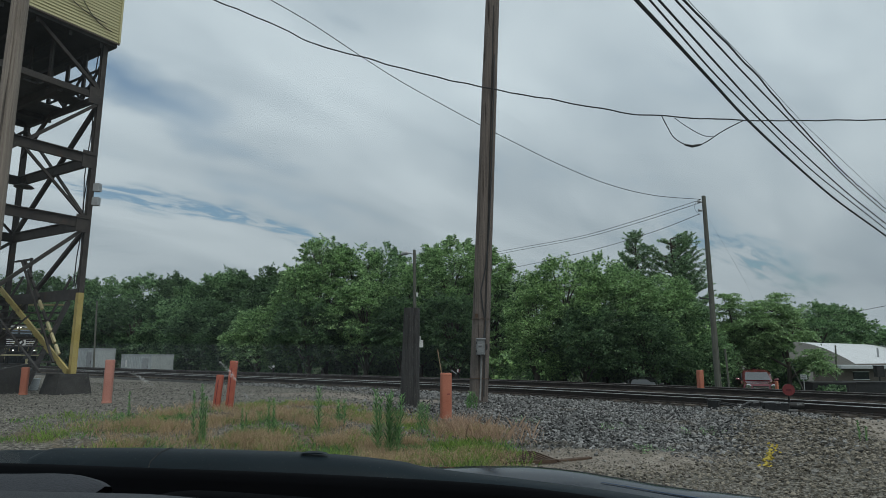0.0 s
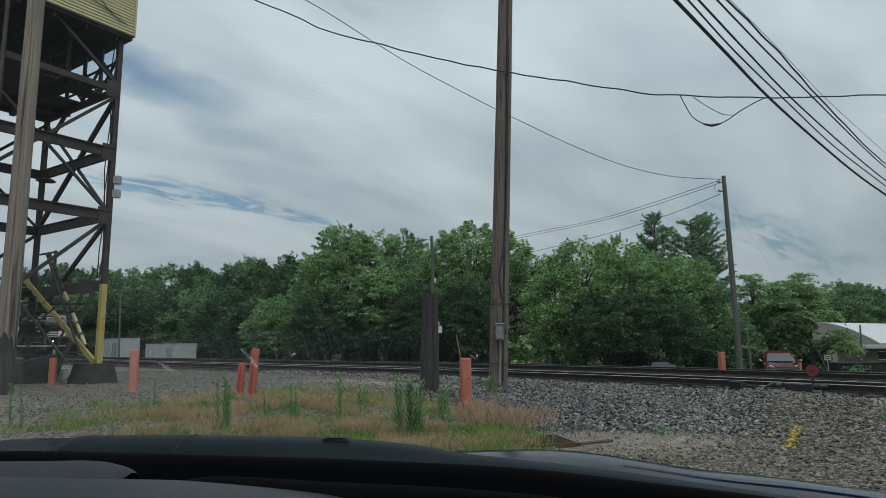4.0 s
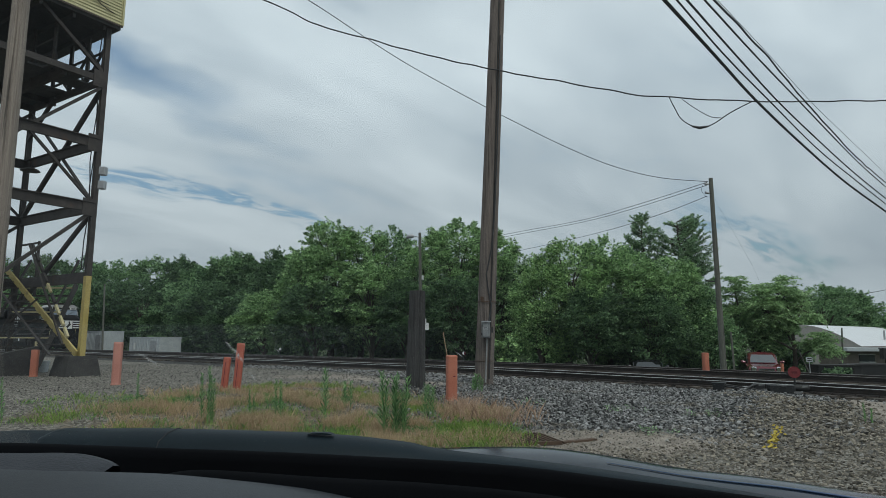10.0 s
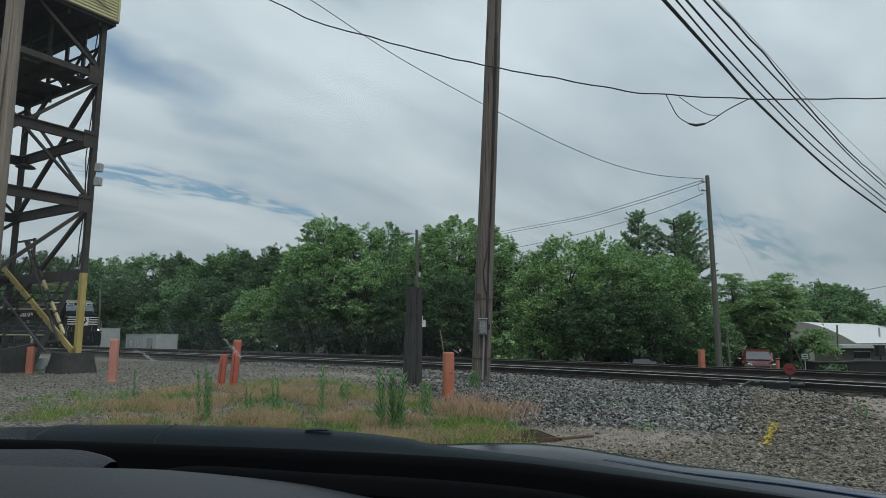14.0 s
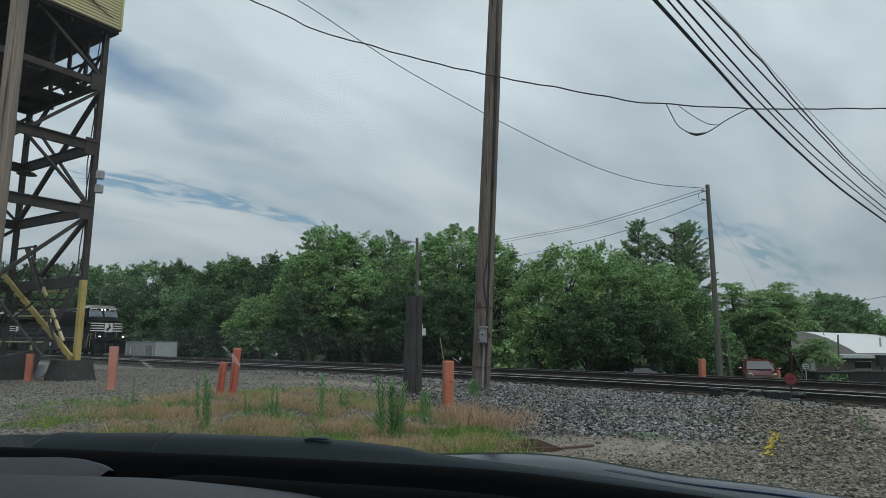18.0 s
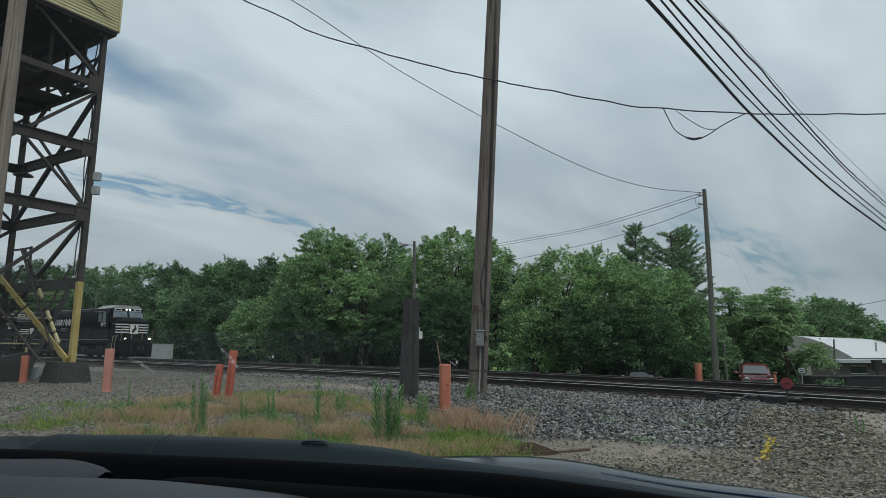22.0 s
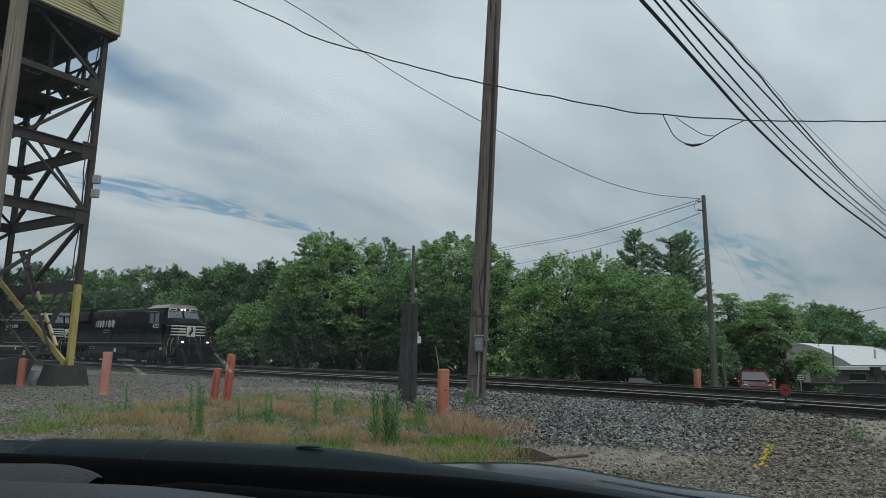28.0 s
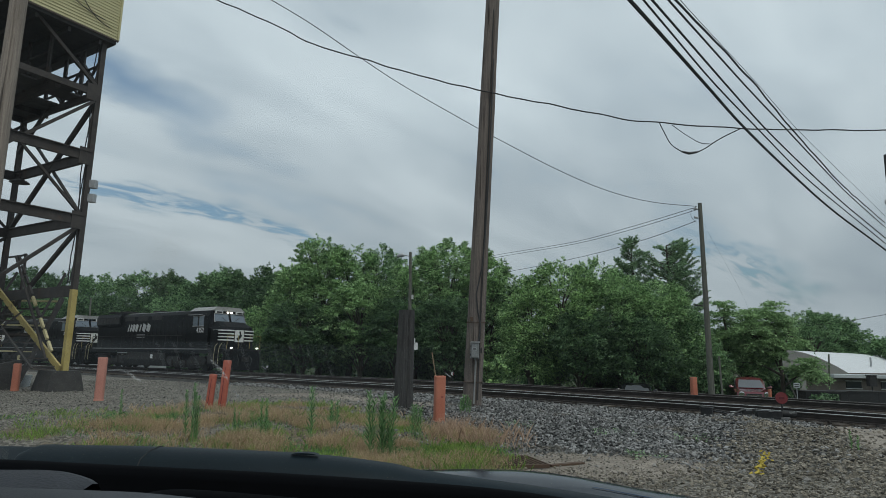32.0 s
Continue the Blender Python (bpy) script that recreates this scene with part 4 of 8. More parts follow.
# ---------------------------------------------------------------- poles
def wooden_pole(name, base, top, r0, r1, mat, label, category="pole", seed=1):
    """A leaning tapered log with an uneven girth and drying cracks."""
    base, top = Vector(base), Vector(top)
    ob = thing(name, base, label, category)
    n, k = 84, 56
    rng = random.Random(seed)
    cracks = [(rng.uniform(0, 6.28), rng.uniform(0.025, 0.05), rng.uniform(0.03, 0.07)) for _ in range(9)] + [(5.05, 0.06, 0.16)]
    sh = Shape()
    for i in range(k + 1):
        t = i / k
        c = base.lerp(top, t) - Vector((0, 0, 0.15 if i == 0 else 0))
        r = r0 + (r1 - r0) * t
        for j in range(n):
            a = 2 * math.pi * j / n
            w = r * (1 + 0.025 * noise.noise(Vector((math.cos(a) * 1.5, math.sin(a) * 1.5, t * 9 + seed))))
            for q, wide, deep in cracks:
                g = q + 0.25 * noise.noise(Vector((q, t * 2.5, seed)))
                d = abs((a - g + math.pi) % (2 * math.pi) - math.pi)
                if d < wide * 1.5 and noise.noise(Vector((q * 3, t * 4, seed))) > -0.2:
                    w -= deep * r * (1 - d / (wide * 1.5)) ** 0.6
            sh.v.append((c.x + w * math.cos(a), c.y + w * math.sin(a), c.z))
    for i in range(k):
        for j in range(n):
            a, b = i * n + j, i * n + (j + 1) % n
            sh.f.append((a, b, b + n, a + n))
    sh.f.append(tuple(range(k * n, k * n + n)))
    part("shaft", sh, mat, ob, smooth=True)
    return ob


def ground_at(x, y, dz=0.0):
    return Vector((x, y, ground_z(x, y) + dz))


def extend(p, q, k):
    p, q = Vector(p), Vector(q)
    return p + (q - p) * k


# centre pole with a meter box, conduit and riser cable
CP0 = ground_at(1.17, 18.50)
CP1 = extend(CP0, (1.67, 18.50, 12.07), 1.15)
pole_c = wooden_pole("utility_pole", CP0, CP1, 0.275, 0.215, M_WOOD, "weathered grey wooden utility pole with a meter box", "utility pole", 3)


def on_pole(z, dx, dy=-0.3):
    t = (z - CP0.z) / (CP1.z - CP0.z)
    return CP0.lerp(CP1, t) + Vector((dx, dy, 0))


mz = 1.79
mb = part("meter_box", Shape().box(on_pole(mz, -0.02, -0.36), (0.24, 0.2, 0.44)), M_BOX, pole_c, "grey electrical disconnect box")
part("cover", Shape().box(on_pole(mz - 0.02, -0.02, -0.475), (0.2, 0.03, 0.34)), M_BOX, mb)
part("hood", Shape().box(on_pole(mz + 0.235, -0.02, -0.38), (0.27, 0.24, 0.03)), M_GALV, mb)
part("label_plate", Shape().box(on_pole(mz + 0.04, -0.04, -0.494), (0.13, 0.008, 0.08)), M_GALV, mb)
for dz in (0.055, 0.02):
    part("lettering", Shape().box(on_pole(mz + dz, -0.04, -0.499), (0.1, 0.004, 0.016)), M_BLACK, mb)
for dz in (-0.12, 0.12):
    part("hinge", Shape().box(on_pole(mz + dz, -0.14, -0.46), (0.02, 0.04, 0.06)), M_BLACK, mb)
for zz in (0.9, 2.6):
    part("strap", Shape().tube([on_pole(zz, 0.29 * math.cos(q), 0.29 * math.sin(q)) for q in (math.pi * k / 10 for k in range(10, 21))], 0.012, 6), M_BROWN, pole_c, "rusty band round the pole")
part("handle", Shape().box(on_pole(mz, 0.16, -0.4), (0.04, 0.05, 0.16)), M_BLACK, mb)
part("conduit", Shape().tube([on_pole(0.3, 0.03), on_pole(mz - 0.3, 0.03), on_pole(mz - 0.22, 0.0, -0.36)], 0.024, 8), M_ROOF, pole_c, "dull galvanised conduit", smooth=True)
pts = [on_pole(mz + 0.24, 0.06, -0.36), on_pole(mz + 0.7, 0.12), on_pole(mz + 1.1, 0.02), on_pole(mz + 1.6, -0.06), on_pole(mz + 2.4, 0.07), on_pole(mz + 3.4, 0.12), on_pole(mz + 5, 0.13), on_pole(mz + 7.4, 0.12), on_pole(mz + 9, 0.1)]
part("riser_cable", Shape().tube(pts, 0.02, 6), M_WIRE, pole_c, smooth=True)
part("moulding", Shape().bar(on_pole(0.4, 0.13, -0.245), on_pole(12.5, 0.03, -0.215), 0.026, 0.04), M_WOODD, pole_c, "dark ground-wire moulding")
part("tag", Shape().box(on_pole(mz + 0.9, -0.15, -0.22), (0.1, 0.04, 0.12)), M_BROWN, pole_c)

# pole beside the tower
LP0 = ground_at(-11.27, 15.60)
LP1 = extend(LP0, (-11.30, 15.60, 10.41), 1.2)
pole_l = wooden_pole("utility_pole", LP0, LP1, 0.23, 0.195, M_WOODL, "split weathered wooden pole with a tarred foot", "utility pole", 7)
tar = Shape()
for i in range(25):
    t = min(1.0, i / 24)
    for j in range(40):
        a = 2 * math.pi * j / 40
        up = t * (0.115 + 0.05 * noise.noise(Vector((math.cos(a) * 4, math.sin(a) * 4, 2.0))) + 0.03 * noise.noise(Vector((math.cos(a) * 11, math.sin(a) * 11, 5.0))))
        c = LP0.lerp(LP1, up)
        r = 0.2335 - 0.035 * up
        tar.v.append((c.x + r * math.cos(a), c.y + r * math.sin(a), c.z - (0.1 if i == 0 else 0)))
for i in range(24):
    for j in range(40):
        a, b = i * 40 + j, i * 40 + (j + 1) % 40
        tar.f.append((a, b, b + 40, a + 40))
part("tar_coat", tar, M_WOODD, pole_l, "ragged dark tar coat at the foot", smooth=True)

# cut-off stub
S0 = ground_at(-0.78, 18.00)
stub = wooden_pole("pole_stub", S0, S0 + Vector((0.03, 0, 2.68)), 0.275, 0.225, M_WOODD, "charred black stub of a cut pole", "pole stub", 11)

# slender poles beyond the tracks
R0 = ground_at(11.84, 27.00)
pole_r = wooden_pole("utility_pole", R0, (11.76, 27.00, 8.59), 0.135, 0.085, M_WOODG, "slender grey-green utility pole beyond the tracks", "utility pole", 13)
rt = Vector((11.76, 27.00, 8.46))
for k, dz in enumerate((-0.15, -0.55)):
    ins = part("insulator", Shape().tube([rt + Vector((-0.12, -0.05, dz)), rt + Vector((-0.3, -0.05, dz + 0.02))], [0.04, 0.06], 8), M_GALV, pole_r)
part("step_arm", Shape().bar(rt + Vector((-0.1, 0, -4.45)), rt + Vector((-0.45, 0, -4.4)), 0.05), M_WOODD, pole_r)

Q0 = ground_at(-1.60, 45.00)
lampp = wooden_pole("street_lamp", Q0, (-1.76, 45.00, 9.16), 0.15, 0.1, M_WOODG, "grey wooden pole with an arm-mounted yard lamp", "street lamp", 17)
lt = Vector((-1.76, 45.00, 8.82))
part("arm", Shape().tube([lt, lt + Vector((-0.35, 0, 0.1)), lt + Vector((-0.55, 0, 0.08))], 0.04, 6), M_GALV, lampp)
hd = Shape().tube([lt + Vector((-0.4, 0, 0.06)), lt + Vector((-0.55, 0, 0.1)), lt + Vector((-0.85, 0, 0.06)), lt + Vector((-1.0, 0, -0.02))], [0.06, 0.14, 0.15, 0.05], 10)
part("lamp_head", hd, M_GALV, lampp, "pale cobra-head lamp", smooth=True)
part("arm", Shape().tube([lt + Vector((0, 0, -0.7)), lt + Vector((-0.4, 0, -0.55))], 0.03, 6), M_GALV, lampp)
lb = Vector((-1.24, 44.80, 2.41))
bx = part("control_box", Shape().box(lb, (0.36, 0.3, 0.5)), M_WHITE, lampp, "pale control box on the pole")
part("control_box", Shape().box(lb + Vector((-0.15, 0, 0.35)), (0.28, 0.3, 0.4)), M_WHITE, lampp)
part("tag", Shape().box(Vector((-1.53, 44.80, 5.89)), (0.14, 0.1, 0.3)), M_WHITE, lampp)

F0 = ground_at(18.15, 24.00)
pole_f = wooden_pole("utility_pole", F0, (F0.x + 0.05, F0.y, 10.0), 0.19, 0.14, M_WOODD, "dark wooden utility pole with a crossarm", "utility pole", 19)
ft = Vector((F0.x + 0.05, F0.y, 6.18))
for dz in (0.0, 0.5, 1.1, 1.8):
    part("bracket", Shape().bar(ft + Vector((-0.3, 0, dz)), ft + Vector((0.3, 0, dz)), 0.06), M_WOODD, pole_f)
    part("insulator", Shape().tube([ft + Vector((-0.28, 0, dz)), ft + Vector((-0.28, 0, dz + 0.14))], [0.05, 0.03], 8), M_GALV, pole_f)

for k, (b, t, r) in enumerate((((-35.40, 66.00, 0.11), (-35.71, 66.00, 7.14), 0.1), ((14.13, 31.00, 0.44), (14.04, 31.00, 1.94), 0.06), ((19.21, 33.00, 0.37), (18.37, 33.00, 1.09), 0.03), ((24.95, 40.00, 0.14), (25.11, 40.00, 2.31), 0.06))):
    b, t = Vector(b), Vector(t)
    b.z = ground_z(b.x, b.y)
    o = thing("guide_post", b, "thin grey wooden post", "post", "thin posts")
    part("shaft", Shape().tube([b - Vector((0, 0, 0.1)), t], [r, r * 0.8], 8), M_WOODG, o, smooth=True)


# ---------------------------------------------------------------- wires
def wire(label, pts, r, sag=0.0, group="overhead wires", twist=0.0):
    """A cable through given points, drawn as a smooth curve."""
    P = [Vector(p) for p in pts]
    out = []
    for i in range(len(P) - 1):
        p0, p1, p2, p3 = P[max(i - 1, 0)], P[i], P[i + 1], P[min(i + 2, len(P) - 1)]
        for j in range(10):
            t = j / 10
            q = 0.5 * (2 * p1 + (p2 - p0) * t + (2 * p0 - 5 * p1 + 4 * p2 - p3) * t * t + (3 * p1 - p0 - 3 * p2 + p3) * t ** 3)
            q.z -= sag * 4 * t * (1 - t)
            if twist:
                q.z += twist * noise.noise(Vector((q.x * 1.6, q.y * 0.7, 3.0))) * 2
            out.append(q)
    out.append(P[-1])
    o = thing("overhead_wire", P[0], label, "wire", group)
    part("strand", Shape().tube(out, r, 6), M_WIRE, o, smooth=True)
    return o


wire("thick twisted black service cable", [(-8.59, 18.20, 13.19), (-5.44, 18.20, 11.87), (-3.89, 18.20, 11.11), (-2.24, 18.20, 10.63), (-0.17, 18.20, 10.06), (1.28, 18.20, 9.74), (3.64, 18.20, 9.29), (5.74, 18.20, 8.91), (6.78, 18.20, 8.82), (9.34, 18.20, 8.69), (11.33, 18.20, 8.70), (13.42, 18.20, 8.73), (14.83, 18.20, 8.76)], 0.02, twist=0.022)
wire("drip loop of black cable with a splice", [(6.83, 18.20, 8.81), (6.97, 18.20, 8.49), (7.20, 18.20, 8.09), (7.69, 18.20, 7.85), (8.14, 18.20, 7.99), (8.63, 18.20, 8.31), (9.34, 18.20, 8.69)], 0.016, twist=0.01)
wire("thin drip loop of black cable", [(7.22, 18.20, 8.75), (7.62, 18.20, 8.45), (8.05, 18.20, 8.20), (8.37, 18.20, 8.17)], 0.012)
o = thing("cable_splice", (7.70, 18.20, 7.85), "black cable splice sleeve on the drip loop", "splice")
part("sleeve", Shape().tube([(7.48, 18.20, 7.90), (7.70, 18.20, 7.85), (7.96, 18.20, 7.90)], [0.03, 0.045, 0.03], 8), M_WIRE, o, smooth=True)
wire("thin black wire to the far pole", [(-5.20, 15.50, 11.34), (-3.85, 17.00, 11.19), (-2.41, 18.70, 10.90), (-1.02, 20.00, 10.54), (1.52, 21.80, 9.85), (2.21, 22.20, 9.65), (4.66, 23.70, 9.01), (6.95, 25.00, 8.56), (9.18, 26.00, 8.35), (11.64, 27.00, 8.44)], 0.012)
wire("thin line wire behind the poles", [(-2.03, 45.00, 7.61), (4.08, 41.00, 8.40), (8.07, 36.00, 8.43), (10.07, 31.50, 8.43), (11.59, 27.00, 8.41)], 0.012)
wire("thin line wire behind the poles", [(-2.04, 45.20, 7.47), (4.08, 41.00, 8.24), (8.07, 36.00, 8.30), (10.06, 31.50, 8.28), (11.58, 27.00, 8.28)], 0.012)
wire("thin line wire behind the poles", [(-2.02, 45.00, 6.42), (5.46, 40.00, 7.31), (8.79, 34.50, 7.47), (10.68, 30.50, 7.67), (11.55, 27.00, 7.78)], 0.012)
wire("thin slack guy wire", [(11.77, 27.00, 8.11), (12.05, 27.20, 7.54), (13.38, 28.00, 5.77), (14.28, 28.60, 4.53), (14.92, 29.00, 3.00)], 0.0025)
wire("thin tie wire at the pole head", [(11.64, 27.00, 8.46), (11.41, 27.00, 8.31), (11.34, 27.00, 8.00), (11.55, 27.00, 7.72)], 0.007)
wire("thin wire running into the far trees", [(23.11, 30.00, 4.33), (21.83, 31.00, 4.01), (23.11, 36.00, 4.02), (23.15, 40.00, 4.02)], 0.012)
wire("thick black line of the overhead bundle", [(1.64, 5.90, 5.68), (2.87, 7.50, 5.82), (4.40, 9.50, 5.99), (6.16, 11.80, 6.19), (8.59, 14.50, 6.15), (11.15, 17.00, 5.89), (14.02, 19.50, 5.54), (17.17, 22.25, 5.15)], 0.026, group="overhead bundle")
wire("line of the overhead bundle", [(1.84, 5.90, 5.65), (3.03, 7.50, 5.82), (4.53, 9.50, 6.03), (6.45, 11.80, 6.15), (8.94, 14.50, 6.05), (11.41, 17.00, 5.97), (14.04, 19.50, 5.78), (16.93, 22.25, 5.56)], 0.014, group="overhead bundle")
wire("line of the overhead bundle", [(1.92, 5.90, 5.65), (3.16, 7.50, 5.82), (4.71, 9.50, 6.03), (6.61, 11.80, 6.15), (9.14, 14.50, 6.09), (11.53, 17.00, 6.05), (14.06, 19.50, 5.96), (16.84, 22.25, 5.86)], 0.016, group="overhead bundle")
wire("line of the overhead bundle", [(2.09, 5.90, 5.65), (3.39, 7.50, 5.82), (5.02, 9.50, 6.03), (7.03, 11.80, 6.15), (9.68, 14.50, 5.95), (11.82, 17.00, 6.19), (14.09, 19.50, 6.34), (16.59, 22.25, 6.51)], 0.014, group="overhead bundle")
wire("twisted line of the overhead bundle", [(2.19, 5.90, 5.60), (3.51, 7.50, 5.82), (5.15, 9.50, 6.09), (7.14, 11.80, 6.15), (9.84, 14.50, 5.86), (11.92, 17.00, 6.21), (14.11, 19.50, 6.47), (16.51, 22.25, 6.76)], 0.015, twist=0.02, group="overhead bundle")
wire("thin pale line of the overhead bundle", [(2.29, 5.90, 5.55), (3.58, 7.50, 5.79), (5.19, 9.50, 6.10), (7.22, 11.80, 6.19), (9.76, 14.50, 6.25), (11.89, 17.00, 6.57), (14.13, 19.50, 6.75), (16.60, 22.25, 6.95)], 0.0045, group="overhead bundle")


# ---------------------------------------------------------------- bollards
def square_sleeve(levels, n=28):
    """A rounded square tube through (height, half width) levels, closed above."""
    sh = Shape()
    for z, r in levels:
        for j in range(n):
            a = 2 * math.pi * j / n
            c, q = math.cos(a), math.sin(a)
            k = r / (abs(c) ** 5 + abs(q) ** 5) ** 0.2
            sh.v.append((k * c, k * q, z))
    for i in range(len(levels) - 1):
        for j in range(n):
            sh.f.append((i * n + j, i * n + (j + 1) % n, (i + 1) * n + (j + 1) % n, (i + 1) * n + j))
    sh.f.append(tuple(range((len(levels) - 1) * n, len(levels) * n)))
    return sh


def bollard(base, h, r, mat, label, lean=(0, 0), slots=False, turn=14):
    o = thing("bollard", base, label, "bollard", "orange bollards")
    o.rotation_euler = (radians(lean[0]), radians(lean[1]), radians(turn))
    r *= 0.94
    part("sleeve", square_sleeve([(-0.1, r), (h * 0.5, r * 0.985), (h - 0.03, r), (h - 0.008, r * 0.97), (h, r * 0.9)]), mat, o, smooth=True, world=False)
    part("cap_rim", square_sleeve([(h - 0.055, r * 1.03), (h - 0.035, r * 1.035), (h - 0.03, r * 1.0)]), mat, o, smooth=True, world=False)
    part("base_ring", square_sleeve([(-0.02, r * 1.05), (0.04, r * 1.05), (0.05, r * 1.0)]), mat, o, smooth=True, world=False)
    if slots:
        part("slot", Shape().box((-r * 0.3, -r * 1.0, h * 0.46), (0.016, 0.012, h * 0.8)), M_RED, o, "dark open seam of the sleeve", world=False)
    elif mat is M_ORANGE and h > 1.05:
        part("scuff", Shape().box((r * 0.25, -r * 0.99, h * 0.55), (r * 0.5, 0.006, 0.025)), M_RED, o, "dark scuff", world=False)
    return o


bollard(ground_at(0.20, 15.30), 1.09, 0.135, M_ORANGE, "plastic-sleeved orange bollard beside the ballast")
bollard(ground_at(-4.69, 14.50), 1.08, 0.094, M_REDOR, "tall orange bollard leaning beside a short one", (0, 3), True)
bollard(ground_at(-4.98, 14.50), 0.76, 0.086, M_REDOR, "short orange bollard leaning beside a tall one", (0, 4), True)
bollard(ground_at(-8.36, 16.30), 1.08, 0.11, M_PINK, "sun-bleached pinkish orange bollard on gravel")
bollard(ground_at(-12.60, 19.60), 0.82, 0.105, M_ORANGE, "orange bollard before the tower steps")
fb = ground_at(10.07, 24.50)
bollard(fb, 1.04 - fb.z, 0.115, M_ORANGE, "orange bollard beyond the tracks")
fb = ground_at(17.49, 33.00)
bollard(fb, 0.33 - fb.z, 0.07, M_ORANGE, "small orange bollard by the parked car")
for x in (36, 77):
    p = ground_at(-14.18, 22.00)
    p.x += (x - 57) / 1115 * 21.5
    o = thing("bucket", p, "dirty pale plastic bucket on gravel", "bucket", "pale buckets")
    part("pail", Shape().tube([p, p + Vector((0, 0, 0.38))], [0.13, 0.17], 16), M_SHED, o, smooth=True)
    part("rim", Shape().tube([p + Vector((0, 0, 0.36)), p + Vector((0, 0, 0.39))], 0.18, 16), M_SHED, o, smooth=True)


# ---------------------------------------------------------------- trees
def leaf_cloud(centers, radii, count, size, seed, droop=0.0, stretch=1.0):
    """Leaf quads spread over many clumps; each leaf is its own small folded blade."""
    rng = np.random.default_rng(seed)
    centers, radii = np.array(centers), np.array(radii)
    w = radii ** 1.7
    idx = rng.choice(len(centers), count, p=w / w.sum())
    d = rng.normal(size=(count, 3))
    d /= np.linalg.norm(d, axis=1)[:, None]
    rad = radii[idx] * (0.25 + 0.85 * rng.random(count) ** 0.7)
    p = centers[idx] + d * rad[:, None] * np.array([1.0, 1.0, 0.88])
    nrm = d * 0.7 + rng.normal(size=(count, 3)) * 0.55 + np.array([0, 0, 0.45])
    nrm /= np.linalg.norm(nrm, axis=1)[:, None]
    ref = rng.normal(size=(count, 3))
    ref[:, 2] -= droop
    a = ref - nrm * (ref * nrm).sum(1)[:, None]
    a /= np.linalg.norm(a, axis=1)[:, None]
    b = np.cross(nrm, a)
    s = size * (0.6 + 0.8 * rng.random(count))[:, None]
    a, b = a * s * stretch, b * s * 0.62
    v = np.stack([p - a, p + b, p + a - nrm * s * 0.15, p - b], 1).reshape(-1, 3)
    return v


def leaves_mesh(name, v, mat):
    n = len(v) // 4
    me = bpy.data.meshes.new(name)
    me.vertices.add(len(v))
    me.vertices.foreach_set("co", v.ravel())
    me.loops.add(n * 4)
    me.loops.foreach_set("vertex_index", np.arange(n * 4))
    me.polygons.add(n)
    me.polygons.foreach_set("loop_start", np.arange(0, n * 4, 4))
    me.update(calc_edges=True)
    me.materials.append(mat)
    return me


def spray_leaves(base, way, length, width, count, size, seed, droop=0.0, slim=0.62):
    """Pointed leaves set along flat sprays: each spray starts at base, runs its way and bends down by droop."""
    rng = np.random.default_rng(seed)
    k = rng.choice(len(base), count, p=length * width / (length * width).sum())
    d = way[k]
    up = np.array([0.0, 0.0, 1.0])
    side = np.cross(d, up) + rng.normal(size=(count, 3)) * 0.05
    side /= np.linalg.norm(side, axis=1)[:, None]
    nrm = np.cross(side, d)
    t = rng.random(count) ** 0.75
    off = rng.uniform(-1, 1, count)
    spread = np.sin(np.pi * np.clip(0.12 + 0.86 * t, 0, 1)) ** 0.7
    p = base[k] + d * (length[k] * t)[:, None] + side * (width[k] * off * spread)[:, None]
    p += nrm * (rng.normal(size=count) * 0.16 * width[k])[:, None] - up * (droop * length[k] * t * t)[:, None]
    a = d * 0.7 + side * np.sign(off)[:, None] * 0.7 + rng.normal(size=(count, 3)) * 0.4 - up * (0.15 + droop * 0.5)
    a /= np.linalg.norm(a, axis=1)[:, None]
    n = nrm * 0.8 + rng.normal(size=(count, 3)) * 0.45
    b = np.cross(n, a)
    b /= np.linalg.norm(b, axis=1)[:, None] + 1e-9
    sz = size * (0.55 + 0.9 * rng.random(count))[:, None]
    return np.stack([p - b * sz * slim * 0.5, p + b * sz * slim * 0.5, p + a * sz], 1).reshape(-1, 3)


